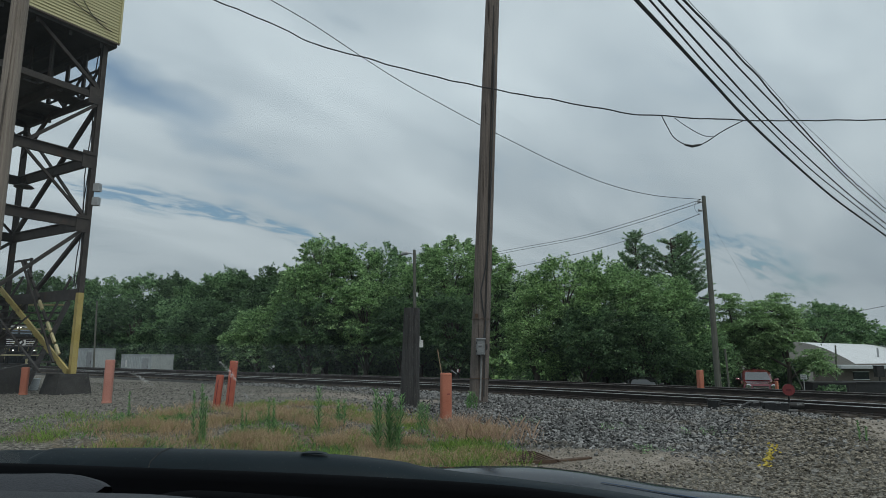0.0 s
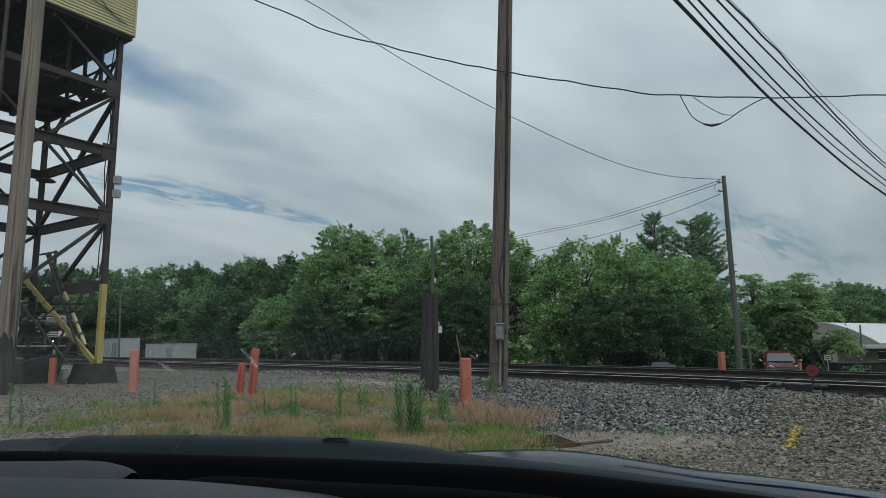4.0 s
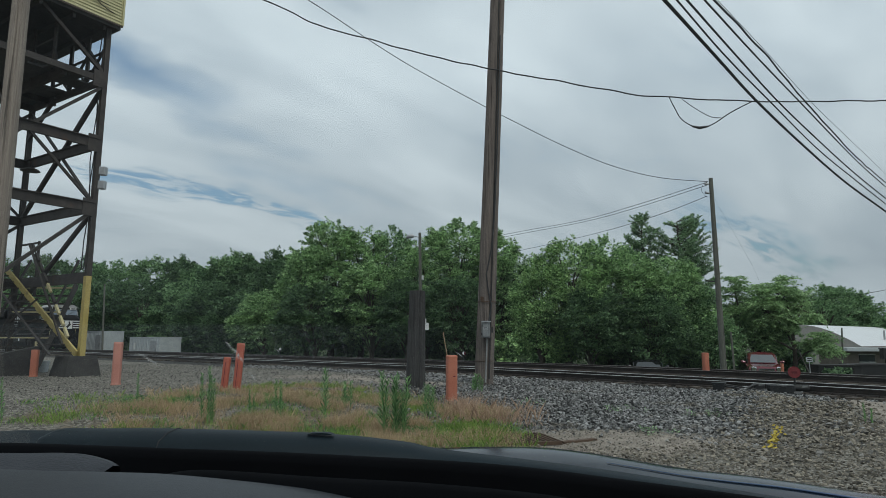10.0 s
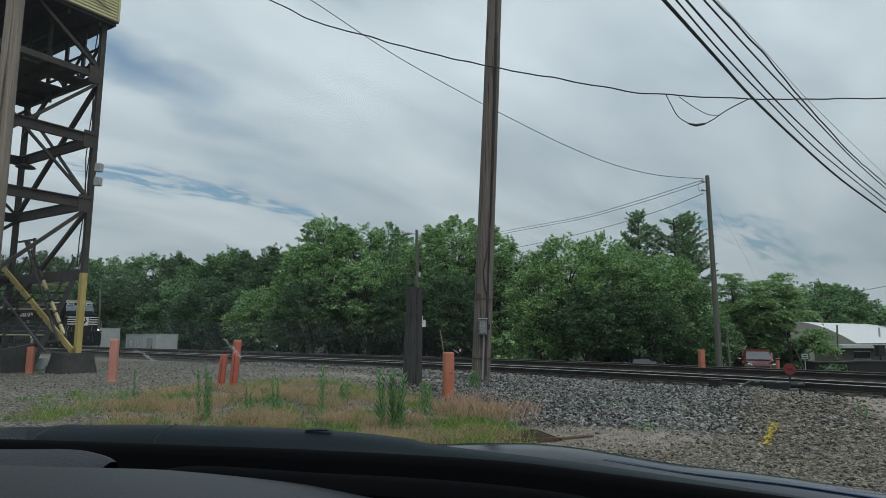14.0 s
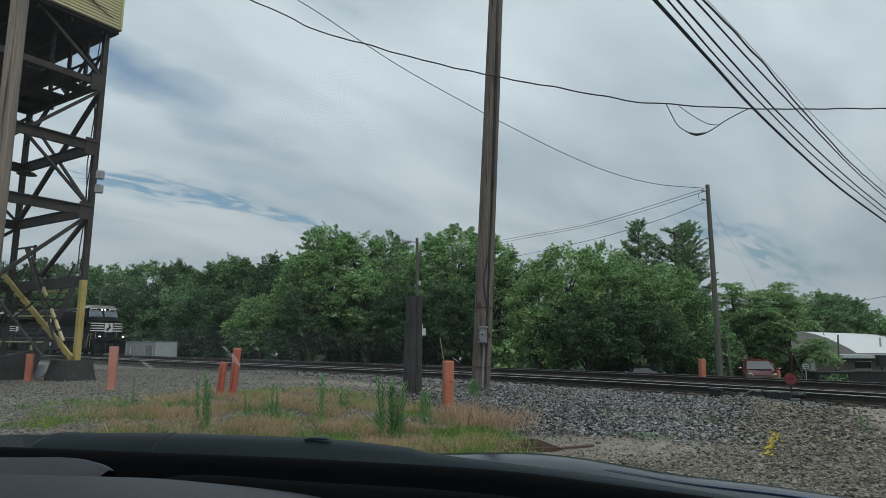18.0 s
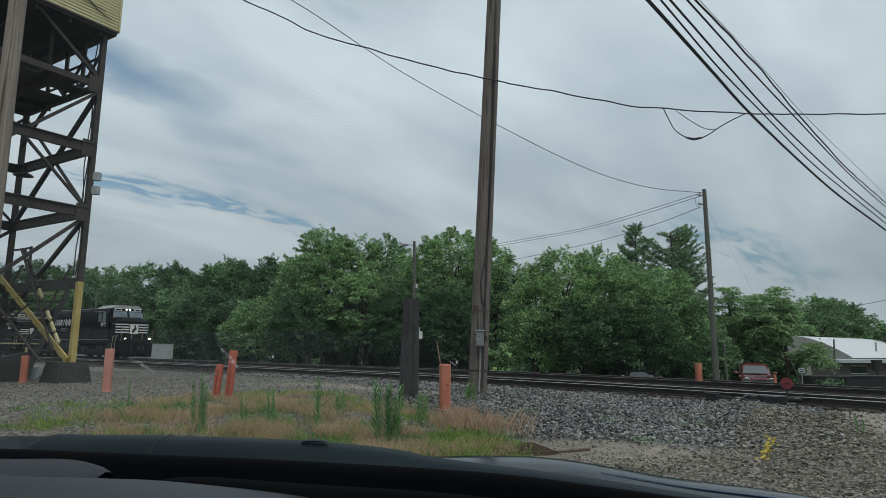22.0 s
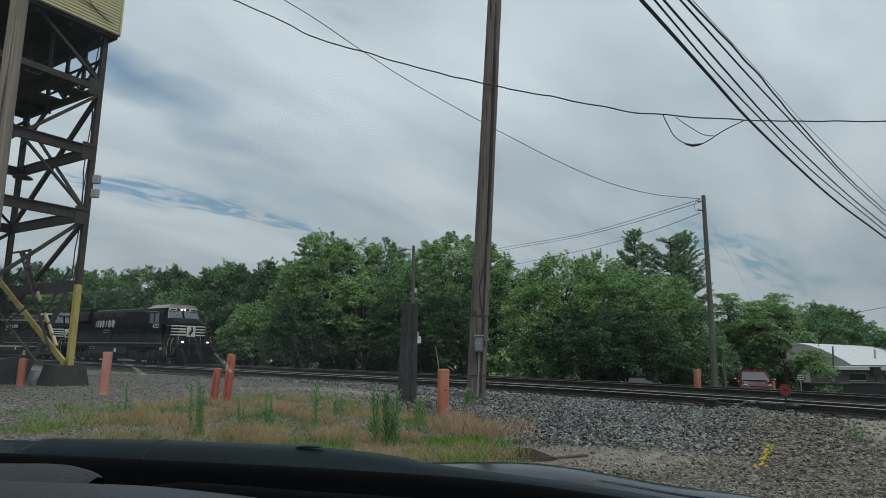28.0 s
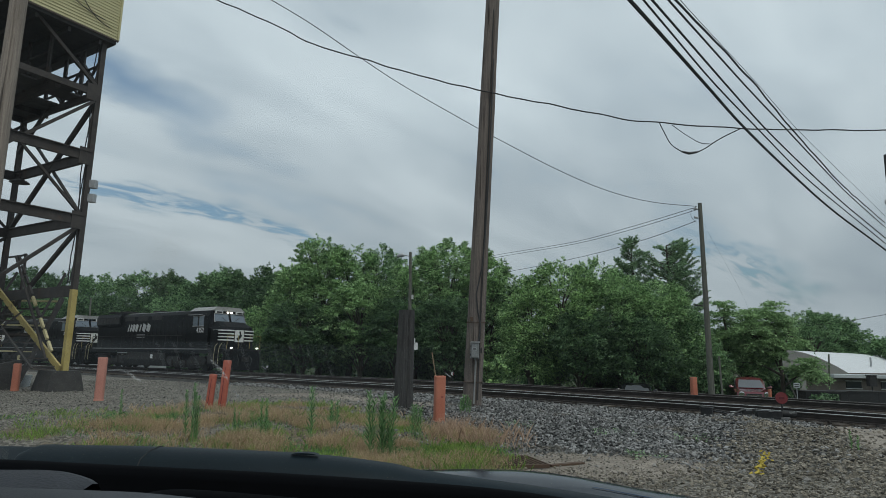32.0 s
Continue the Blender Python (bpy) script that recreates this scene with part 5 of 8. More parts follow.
def crown_sprays(h, w, low, seed, boughs, per, top, reach, rise):
    """Sprays on the boughs of an uneven crown of height h and half width w, from height low upward."""
    rng = random.Random(seed)
    lean = (rng.uniform(-0.1, 0.1) * w, rng.uniform(-0.1, 0.1) * w)
    base, way, length, width, hearts = [], [], [], [], []
    for i in range(boughs):
        a = i * 2.4 + rng.uniform(-0.5, 0.5)
        t = (i + rng.random()) / boughs
        env = math.sin(math.pi * min(1, 0.16 + t * top)) ** 0.6
        br = w * rng.uniform(0.17, 0.36) * (1 - 0.3 * t)
        r = max(0.0, w * env * rng.uniform(0.55, 1.02) - br * 0.7)
        out = Vector((math.cos(a), math.sin(a), 0))
        c = out * r + Vector((lean[0] * t, lean[1] * t, low + (h - low) * (0.05 + 0.84 * t)))
        hearts.append((c, t))
        for _ in range(int(per * (0.6 + 0.8 * rng.random()))):
            d = Vector((rng.gauss(0, 1), rng.gauss(0, 1), rng.gauss(0, 1))) + out * 0.6 + Vector((0, 0, 0.45))
            d.normalize()
            q = c + Vector((d.x, d.y, d.z * 0.8)) * br * rng.uniform(0.35, 0.95)
            g = d * 0.7 + out * 0.55 + Vector((0, 0, rise + 0.25 * t))
            base.append(q)
            way.append(g.normalized())
            ln = reach * rng.uniform(0.5, 1.25)
            length.append(ln)
            width.append(ln * rng.uniform(0.32, 0.5))
    for _ in range(boughs):
        a, q = rng.uniform(0, 6.28), rng.random()
        base.append(Vector((lean[0] + 0.55 * q * w * math.cos(a), lean[1] + 0.55 * q * w * math.sin(a), h * (0.965 - 0.17 * q * rng.uniform(0.6, 1.3)))))
        way.append(Vector((rng.gauss(0, 0.35), rng.gauss(0, 0.35), 1)).normalized())
        length.append(reach * rng.uniform(0.6, 1.3))
        width.append(reach * rng.uniform(0.12, 0.3))
    return np.array([tuple(q) for q in base]), np.array([tuple(q) for q in way]), np.array(length), np.array(width), hearts


def tri_mesh(name, v, mat):
    n = len(v) // 3
    me = bpy.data.meshes.new(name)
    me.vertices.add(len(v))
    me.vertices.foreach_set("co", v.ravel())
    me.loops.add(n * 3)
    me.loops.foreach_set("vertex_index", np.arange(n * 3))
    me.polygons.add(n)
    me.polygons.foreach_set("loop_start", np.arange(0, n * 3, 3))
    me.update(calc_edges=True)
    me.materials.append(mat)
    return me


def make_tree(loc, h, w, mat, seed, label, count=9000, leaf=0.2, low=0.12, group="trees along the line", boughs=44, per=20, top=0.75, reach=0.85, rise=0.1, droop=0.12, slim=0.62, category="tree"):
    rng = random.Random(seed)
    o = thing("tree", loc, label, category, group)
    sh = Shape()
    r = 0.022 * h + 0.05
    trunk_top = h * 0.62
    pts = [(0.0, 0.0, -0.2)]
    for i in range(1, 6):
        pts.append((rng.uniform(-0.03, 0.03) * h * i / 5, rng.uniform(-0.03, 0.03) * h * i / 5, trunk_top * i / 5))
    sh.tube(pts, [r, r * 0.85, r * 0.7, r * 0.55, r * 0.4, r * 0.25], 8)
    base, way, length, width, hearts = crown_sprays(h, w, h * low, seed, boughs, per, top, reach, rise)
    for c, t in hearts:
        k = min(4, max(1, int(c.z / trunk_top * 3)))
        p = Vector(pts[k])
        mid = (p + c) / 2 + Vector((0, 0, 0.05 * h))
        sh.tube([p, mid, c], [r * 0.3, r * 0.2, r * 0.08], 5)
    part("trunk", sh, M_BARK, o, "dark bark trunk and limbs", world=False, smooth=True)
    c = new("crown", tri_mesh("crown", spray_leaves(base, way, length, width, int(count * 3.0), leaf * 0.95, seed, droop, slim), mat))
    c.parent = o
    return o


def spire_tree(loc, h, w, seed, label, bias=0.0, boughs=34):
    """Open feathery upper crown: layered boughs that reach out and a little up, with short separate leafy twigs along them."""
    rng = random.Random(seed)
    o = thing("tree", loc, label, "tree", "trees along the line")
    sh = Shape().tube([(0, 0, -0.2), (0.05, 0, h * 0.5), (0, 0.05, h * 0.98)], [0.3, 0.18, 0.03], 8)
    base, way, length, width = [], [], [], []
    for i in range(boughs):
        t = 0.45 + 0.55 * (i + rng.random()) / boughs
        a = rng.gauss(0, 0.8) if rng.random() < bias else rng.uniform(0, 6.28)
        ln = min(w * 0.5, w * (1.05 - t) ** 0.58 * rng.uniform(0.45, 1.25) + 0.15)
        rise = rng.uniform(0.3, 0.95)
        z = h * t - 0.75 * rise * ln
        out = Vector((math.cos(a), math.sin(a), 0))
        side = Vector((-out.y, out.x, 0))
        path = [out * ln * q + side * 0.12 * ln * math.sin(q * 3 + i) + Vector((0, 0, z + rise * ln * (0.35 * q + 0.65 * q * q))) for q in (0.0, 0.25, 0.5, 0.75, 1.0)]
        sh.tube(path, [0.05, 0.04, 0.028, 0.018, 0.008], 5)
        n = int(4 + 4.2 * ln)
        for k in range(n):
            q = 0.2 + 0.8 * (k + 0.5) / n
            f = q * 4
            j = min(3, int(f))
            p = path[j].lerp(path[j + 1], f - j)
            g = (path[j + 1] - path[j]).normalized() * 0.8 + side * (0.75 if k % 2 else -0.75) * rng.uniform(0.5, 1.1) + Vector((0, 0, rng.uniform(-0.1, 0.6)))
            base.append(tuple(p))
            way.append(tuple(g.normalized()))
            length.append(rng.uniform(0.35, 0.75) * (1.2 - 0.5 * q))
            width.append(0.085)
    part("trunk", sh, M_BARK, o, "dark bark trunk and boughs", world=False, smooth=True)
    v = spray_leaves(np.array(base), np.array(way), np.array(length), np.array(width), 34 * len(base), 0.15, seed, 0.1, 0.45)
    c = new("crown", tri_mesh("crown", v, M_LEAF[4]))
    c.parent = o
    return o


def frond_tree(loc, lobes, mat, seed, label, frond=0.95, leaf=0.15, category="tree"):
    """A tree whose twigs end in rosettes of long arching compound leaves; lobes are (x, y, z, half width, half height, rosettes) from its foot."""
    rng = random.Random(seed)
    o = thing("tree", loc, label, category, "trees along the line")
    top = max(q[2] for q in lobes)
    sh = Shape().tube([(0, 0, -0.2), (0.08, 0, top * 0.35), (-0.05, 0.05, top * 0.75)], [0.17, 0.13, 0.06], 8)
    base, way, length, width = [], [], [], []
    for x, y, z, rx, rz, n in lobes:
        c = Vector((x, y, z))
        fork = Vector((0.04, 0, max(0.5, min(top * 0.7, z - rz * 1.2))))
        sh.tube([fork, fork.lerp(c, 0.5) + Vector((0, 0, 0.15)), c], [0.09, 0.06, 0.035], 6)
        for i in range(n):
            d = Vector((rng.gauss(0, 1), rng.gauss(0, 1), rng.gauss(0.25, 1))).normalized()
            k = rng.uniform(0.2, 1.0)
            q = c + Vector((d.x * rx, d.y * rx * 0.8, d.z * rz)) * k
            sh.tube([c.lerp(q, 0.2), c.lerp(q, 0.6) + Vector((0, 0, 0.06)), q], [0.03, 0.018, 0.008], 4)
            turn = rng.uniform(0, 6.28)
            m = rng.randint(8, 12)
            for j in range(m):
                a = turn + 6.28 * j / m + rng.uniform(-0.25, 0.25)
                g = Vector((math.cos(a), math.sin(a), rng.uniform(0.1, 0.9))) + d * 0.3
                base.append(tuple(q))
                way.append(tuple(g.normalized()))
                ln = frond * rng.uniform(0.65, 1.15)
                length.append(ln)
                width.append(0.13 * ln)
    part("trunk", sh, M_BARK, o, "dark bark trunk and limbs", world=False, smooth=True)
    v = spray_leaves(np.array(base), np.array(way), np.array(length), np.array(width), 30 * len(base), leaf, seed, 0.5, 0.42)
    c = new("crown", tri_mesh("crown", v, mat))
    c.parent = o
    return o


def plant_tree(p, w, mat, seed, label, **kw):
    """A tree whose top is at p, standing on the ground below."""
    z = ground_z(p[0], p[1])
    return make_tree((p[0], p[1], z), p[2] - z, w, M_LEAF[mat], seed, label, **kw)


G = "dense broadleaf tree in full green leaf beside the railway"
Y = "bright green young broadleaf tree beside the railway"
D = "dark green tree in the far tree line"
# middle group
plant_tree((-10.26, 58.00, 12.66), 4.6, 0, 21, G, count=15000, leaf=0.19)
plant_tree((-12.35, 57.00, 9.99), 3.6, 0, 22, G, count=10000, leaf=0.19)
plant_tree((-7.74, 59.00, 12.08), 4.2, 0, 23, G, count=12000, leaf=0.19)
plant_tree((-5.03, 60.00, 12.26), 3.4, 1, 24, G, count=10000, leaf=0.18)
plant_tree((1.30, 56.00, 12.17), 5.0, 0, 25, G, count=20000, leaf=0.19, boughs=70)
plant_tree((-1.60, 55.00, 10.20), 3.6, 0, 26, G, count=10000, leaf=0.19)
plant_tree((4.60, 55.00, 10.95), 3.5, 0, 27, G, count=15000, leaf=0.18, boughs=60, low=0.05)
plant_tree((5.90, 57.00, 8.60), 3.2, 1, 33, G, count=12000, leaf=0.19, low=0.04)
plant_tree((-6.04, 54.00, 7.82), 3.4, 0, 28, G, count=10000, leaf=0.19, low=0.3)
# leaf tone 3 paints the shade under the canopy into low front trees
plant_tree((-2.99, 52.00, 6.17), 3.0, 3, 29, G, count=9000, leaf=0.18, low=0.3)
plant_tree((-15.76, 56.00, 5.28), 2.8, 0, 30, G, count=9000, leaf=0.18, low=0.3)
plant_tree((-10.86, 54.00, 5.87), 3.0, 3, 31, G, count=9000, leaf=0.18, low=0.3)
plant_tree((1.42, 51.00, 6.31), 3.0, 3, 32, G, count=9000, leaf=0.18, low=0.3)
# eastern group
plant_tree((8.24, 42.00, 8.14), 3.0, 2, 41, Y, count=12000, leaf=0.15)
plant_tree((6.33, 41.00, 6.37), 1.9, 2, 42, Y, count=7000, leaf=0.15, low=0.14)
plant_tree((11.77, 45.00, 8.78), 2.5, 0, 43, G, count=9000, leaf=0.16)
plant_tree((12.40, 42.00, 7.37), 3.2, 0, 44, G, count=13000, leaf=0.15)
plant_tree((15.04, 42.00, 6.87), 2.9, 0, 45, G, count=12000, leaf=0.15)
# low eastern trees also carry canopy shade in leaf tone 3
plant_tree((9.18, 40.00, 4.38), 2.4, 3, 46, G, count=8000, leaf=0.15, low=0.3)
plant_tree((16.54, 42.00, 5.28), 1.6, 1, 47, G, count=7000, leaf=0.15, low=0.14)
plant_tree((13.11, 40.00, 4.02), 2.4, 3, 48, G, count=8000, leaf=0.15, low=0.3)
for q, w, sd, bs, nb in (((14.98, 47.0, 10.68), 2.9, 51, 0.0, 60), ((17.7, 47.0, 10.7), 5.2, 52, 0.45, 112)):
    z = ground_z(q[0], q[1])
    spire_tree((q[0], q[1], z), q[2] - z, w, sd, "tall open feathery green tree behind the broadleaf trees", bs, nb)
# low trees at the east end
frond_tree((22.53, 41.0, ground_z(22.53, 41.0)), ((-0.45, 0, 5.3, 1.7, 1.3, 34), (-1.9, -0.4, 4.4, 1.6, 1.4, 34), (1.0, 0.5, 4.5, 1.3, 1.3, 20), (1.05, -1.0, 2.05, 1.25, 0.8, 22), (-0.3, 0.6, 3.3, 1.3, 1.1, 20), (-1.9, 0.4, 2.7, 1.2, 0.7, 12)), M_FROND, 61, "light green tree with long drooping compound leaves and an open trunk")
frond_tree((19.65, 42.0, ground_z(19.65, 42.0)), ((0.0, 0.5, 5.7, 0.9, 1.0, 15), (-0.38, 0.2, 4.0, 1.11, 1.11, 18), (0.93, 0.8, 2.6, 0.9, 0.67, 9), (-0.68, 0.6, 2.03, 0.74, 0.82, 9)), M_FROND, 62, "slender light green tree with tiers of arching compound leaves")
plant_tree((21.22, 43.00, 4.21), 1.8, 0, 64, G, count=7000, leaf=0.15, low=0.3)
plant_tree((53.75, 85.00, 8.53), 4.6, 1, 66, G, count=11000, leaf=0.21)
plant_tree((49.09, 82.00, 8.65), 3.6, 1, 70, G, count=9000, leaf=0.2)
plant_tree((57.36, 86.00, 7.38), 3.4, 1, 67, G, count=7000, leaf=0.21)
plant_tree((17.05, 40.00, 2.77), 1.3, 1, 68, G, count=5000, leaf=0.14, low=0.14)
plant_tree((57.60, 80.00, 4.97), 4.0, 1, 69, G, count=6000, leaf=0.28)
# far tree line to the west, beyond the engines
rng = random.Random(77)
for k, (q, w, mt) in enumerate((((-63.48, 92.00, 12.60), 5.5, 1), ((-58.14, 92.00, 13.27), 5.5, 0), ((-52.69, 92.00, 12.77), 5.5, 1), ((-47.06, 90.00, 12.36), 5.0, 0), ((-40.73, 88.00, 12.76), 5.0, 1), ((-37.06, 88.00, 12.60), 4.0, 1), ((-33.52, 86.00, 11.25), 4.0, 0),
                                ((-26.73, 80.00, 12.61), 3.2, 1), ((-24.88, 80.00, 11.74), 3.0, 1), ((-20.37, 76.00, 12.06), 2.6, 1), ((-17.20, 72.00, 11.11), 2.6, 0), ((-28.45, 80.00, 10.86), 3.4, 1), ((-21.59, 74.00, 8.82), 3.6, 1),
                                ((-50.91, 84.00, 9.05), 5.0, 1), ((-44.51, 82.00, 8.50), 5.0, 0), ((-38.41, 80.00, 8.69), 5.0, 1), ((-32.52, 78.00, 8.16), 4.5, 1), ((-26.52, 74.00, 7.49), 4.5, 0), ((-21.56, 68.00, 5.78), 3.6, 1), ((-56.16, 84.00, 8.67), 5.0, 1))):
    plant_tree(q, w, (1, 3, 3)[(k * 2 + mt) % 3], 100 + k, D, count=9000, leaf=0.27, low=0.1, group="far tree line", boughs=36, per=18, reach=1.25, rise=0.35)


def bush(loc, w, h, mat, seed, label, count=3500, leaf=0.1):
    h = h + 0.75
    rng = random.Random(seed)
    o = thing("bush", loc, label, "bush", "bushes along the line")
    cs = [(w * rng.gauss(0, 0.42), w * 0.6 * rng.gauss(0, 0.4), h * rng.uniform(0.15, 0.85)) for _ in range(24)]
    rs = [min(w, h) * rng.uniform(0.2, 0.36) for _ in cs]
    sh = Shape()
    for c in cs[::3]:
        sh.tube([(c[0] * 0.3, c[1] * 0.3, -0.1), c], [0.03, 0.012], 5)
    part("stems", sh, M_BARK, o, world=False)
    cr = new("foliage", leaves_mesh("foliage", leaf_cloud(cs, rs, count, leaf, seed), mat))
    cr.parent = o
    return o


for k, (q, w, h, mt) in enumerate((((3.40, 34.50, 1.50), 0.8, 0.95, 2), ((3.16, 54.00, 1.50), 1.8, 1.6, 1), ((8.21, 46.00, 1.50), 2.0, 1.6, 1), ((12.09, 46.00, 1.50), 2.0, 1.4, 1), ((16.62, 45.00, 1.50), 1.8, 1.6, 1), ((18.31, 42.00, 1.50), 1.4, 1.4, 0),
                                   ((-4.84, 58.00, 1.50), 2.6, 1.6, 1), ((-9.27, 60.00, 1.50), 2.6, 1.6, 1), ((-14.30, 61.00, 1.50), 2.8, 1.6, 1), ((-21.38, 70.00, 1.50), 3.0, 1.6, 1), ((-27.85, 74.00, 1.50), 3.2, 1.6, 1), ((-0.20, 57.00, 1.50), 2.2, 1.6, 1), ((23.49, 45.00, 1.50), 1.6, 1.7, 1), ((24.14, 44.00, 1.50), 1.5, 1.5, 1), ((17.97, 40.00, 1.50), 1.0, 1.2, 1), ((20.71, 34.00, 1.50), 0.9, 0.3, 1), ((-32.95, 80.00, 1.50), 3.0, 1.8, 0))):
    # mt 1 bushes take tone 3, their shade put into the leaf colour
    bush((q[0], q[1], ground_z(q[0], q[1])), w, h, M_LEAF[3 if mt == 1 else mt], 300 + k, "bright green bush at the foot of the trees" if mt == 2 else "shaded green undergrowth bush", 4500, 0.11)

# distance closing the view
def far_woods():
    rng = np.random.default_rng(5)
    cs = []
    for i in range(420):
        a = -1.15 + 2.3 * i / 419
        r = 150 + 25 * rng.random()
        cs.append((r * math.sin(a), r * math.cos(a), 2 + 5.5 * rng.random() + 1.5 * math.sin(a * 9)))
    v = leaf_cloud(cs, [3.4] * len(cs), 26000, 0.7, 6)
    return tagged(new("far_woods", leaves_mesh("far_woods", v, M_LEAF[1])), "distant dark green woods closing the horizon", "woods", kind="stuff")


far_woods()


# ---------------------------------------------------------------- weeds and grass
def tall_weed(loc, h, seed, label, stems=1, spread=0.0, slim=1.0):
    """A tall stalk set with narrow rising leaves all round."""
    rng = random.Random(seed)
    o = thing("tall_weed", loc, label, "weed", "tall weeds")
    for s in range(stems):
        x0, y0 = rng.gauss(0, spread), rng.gauss(0, spread)
        hs = h * rng.uniform(0.72, 1.0) if s else h
        lx, ly = rng.uniform(-0.08, 0.08), rng.uniform(-0.08, 0.08)
        sh = Shape().tube([(x0, y0, -0.03), (x0 + lx * hs / 2, y0 + ly * hs / 2, hs / 2), (x0 + lx * hs, y0 + ly * hs, hs)], [0.009, 0.007, 0.003], 5)
        part("stalk", sh, M_WEED, o, world=False)
        lf = Shape()
        n = int(105 * hs)
        for i in range(n):
            t = 0.05 + 0.95 * i / n
            a = i * 2.4 + rng.uniform(-0.3, 0.3)
            ln = (0.2 - 0.1 * t) * rng.uniform(0.7, 1.2) * (0.5 + 0.5 * min(1, t * 5)) * (h / 0.8) ** 0.5 * slim
            c, sn = math.cos(a), math.sin(a)
            b = Vector((x0 + lx * hs * t, y0 + ly * hs * t, hs * t))
            mid = b + Vector((c * ln * 0.4, sn * ln * 0.4, ln * 0.45))
            tip = b + Vector((c * ln * 0.72, sn * ln * 0.72, ln * rng.uniform(0.55, 1.0)))
            w = Vector((-sn, c, 0)) * 0.0105
            lf.add([b, mid + w, tip, mid - w], [(0, 1, 2, 3)])
        part("leaves", lf, M_WEED, o, world=False)
    return o


def low_weed(loc, h, spread, seed):
    """A sparse mat of small dusty leaves between the stones."""
    rng = random.Random(seed)
    o = thing("low_weed", loc, "low dusty green weed among the stones", "weed", "low weeds")
    for s in range(9):
        x0, y0 = rng.gauss(0, spread), rng.gauss(0, spread)
        lf = Shape()
        for i in range(14):
            a, ln = rng.uniform(0, 6.28), rng.uniform(0.03, 0.07)
            b = Vector((x0 + rng.gauss(0, 0.035), y0 + rng.gauss(0, 0.035), rng.uniform(0.02, h)))
            d, n = Vector((math.cos(a), math.sin(a), rng.uniform(-0.1, 0.7))) * ln, Vector((-math.sin(a), math.cos(a), 0)) * 0.012
            lf.add([b, b + d * 0.5 + n, b + d, b + d * 0.5 - n], [(0, 1, 2, 3)])
        part("leaves", lf, M_LEAF[1], o, world=False)
    return o


W = "tall green horseweed standing in dry grass"
for k, (wx, wy, h, st, sp) in enumerate(((-4.02, 11.00, 0.95, 4, 0.07), (-2.87, 11.30, 0.68, 3, 0.06), (-2.06, 11.20, 0.9, 1, 0.0), (-0.93, 10.05, 0.98, 2, 0.03), (-0.66, 9.95, 0.92, 5, 0.085), (-1.92, 12.60, 0.5, 3, 0.08), (-3.38, 11.30, 0.5, 3, 0.1),
                                    (-0.26, 12.40, 0.62, 3, 0.08), (-6.21, 13.00, 0.52, 1, 0.0), (-7.61, 11.00, 0.8, 2, 0.07), (1.00, 17.00, 0.45, 5, 0.12), (7.48, 11.40, 0.36, 2, 0.05), (1.97, 14.20, 0.25, 4, 0.2), (3.76, 13.20, 0.2, 5, 0.25), (3.40, 10.20, 0.15, 4, 0.2), (5.18, 12.40, 0.16, 5, 0.25))):
    if h > 0.3:
        tall_weed(ground_at(wx, wy), h, 500 + k, W, st, sp, 0.55 if k in (0, 1, 6, 8, 9, 11) else 1.0)
    else:
        low_weed(ground_at(wx, wy), h * 0.7, sp, 500 + k)


def grass_field(name, label, spots, hs, mat, seed, lean=0.6, wide=0.0016, seeds=0):
    rng = random.Random(seed)
    sh = Shape()
    for (x, y), h in zip(spots, hs):
        z = ground_z(x, y) - 0.01
        for _ in range(8):
            a = rng.uniform(0, 6.28)
            hh = h * rng.uniform(0.55, 1.25)
            dx, dy = math.cos(a) * hh * lean * rng.random(), math.sin(a) * hh * lean * rng.random()
            bx, by = x + rng.gauss(0, 0.075), y + rng.gauss(0, 0.075)
            wx, wy = -math.sin(a) * wide, math.cos(a) * wide
            k = len(sh.v)
            sh.v += [(bx - wx, by - wy, z), (bx + wx, by + wy, z), (bx + dx * 0.5 + wx, by + dy * 0.5 + wy, z + hh * 0.6), (bx + dx * 1.3, by + dy * 1.3, z + hh), (bx + dx * 0.5 - wx, by + dy * 0.5 - wy, z + hh * 0.6)]
            sh.f.append((k, k + 1, k + 2, k + 3, k + 4))
            for q in range(seeds):
                t = rng.uniform(0.6, 1.15)
                c = Vector((bx + dx * 1.3 * t + rng.gauss(0, 0.012), by + dy * 1.3 * t + rng.gauss(0, 0.012), z + hh * t))
                e = Vector((rng.uniform(-1, 1), rng.uniform(-1, 1), rng.uniform(-0.3, 1))) * 0.011
                w = Vector((rng.uniform(-1, 1), rng.uniform(-1, 1), rng.uniform(-1, 1))) * 0.006
                sh.add([c - e, c + w, c + e], [(0, 1, 2)])
    return tagged(part(name, sh, mat), label, "grass", kind="stuff")


def grass_spots(n, seed, keep, box, h0, h1):
    rng = random.Random(seed)
    sp, hs = [], []
    for _ in range(n * 25):
        x, y = rng.uniform(box[0], box[1]), rng.uniform(box[2], box[3])
        if rng.random() < keep(x, y):
            sp.append((x, y))
            hs.append(rng.uniform(h0, h1))
            if len(sp) >= n:
                break
    return sp, hs


def clump(x, y, seed):
    return smoothstep(-0.05, 0.22, noise.noise(Vector((x * 0.8 + seed, y * 0.9, seed))) + 0.4 * noise.noise(Vector((x * 2.6 + seed, y * 2.6, seed))))


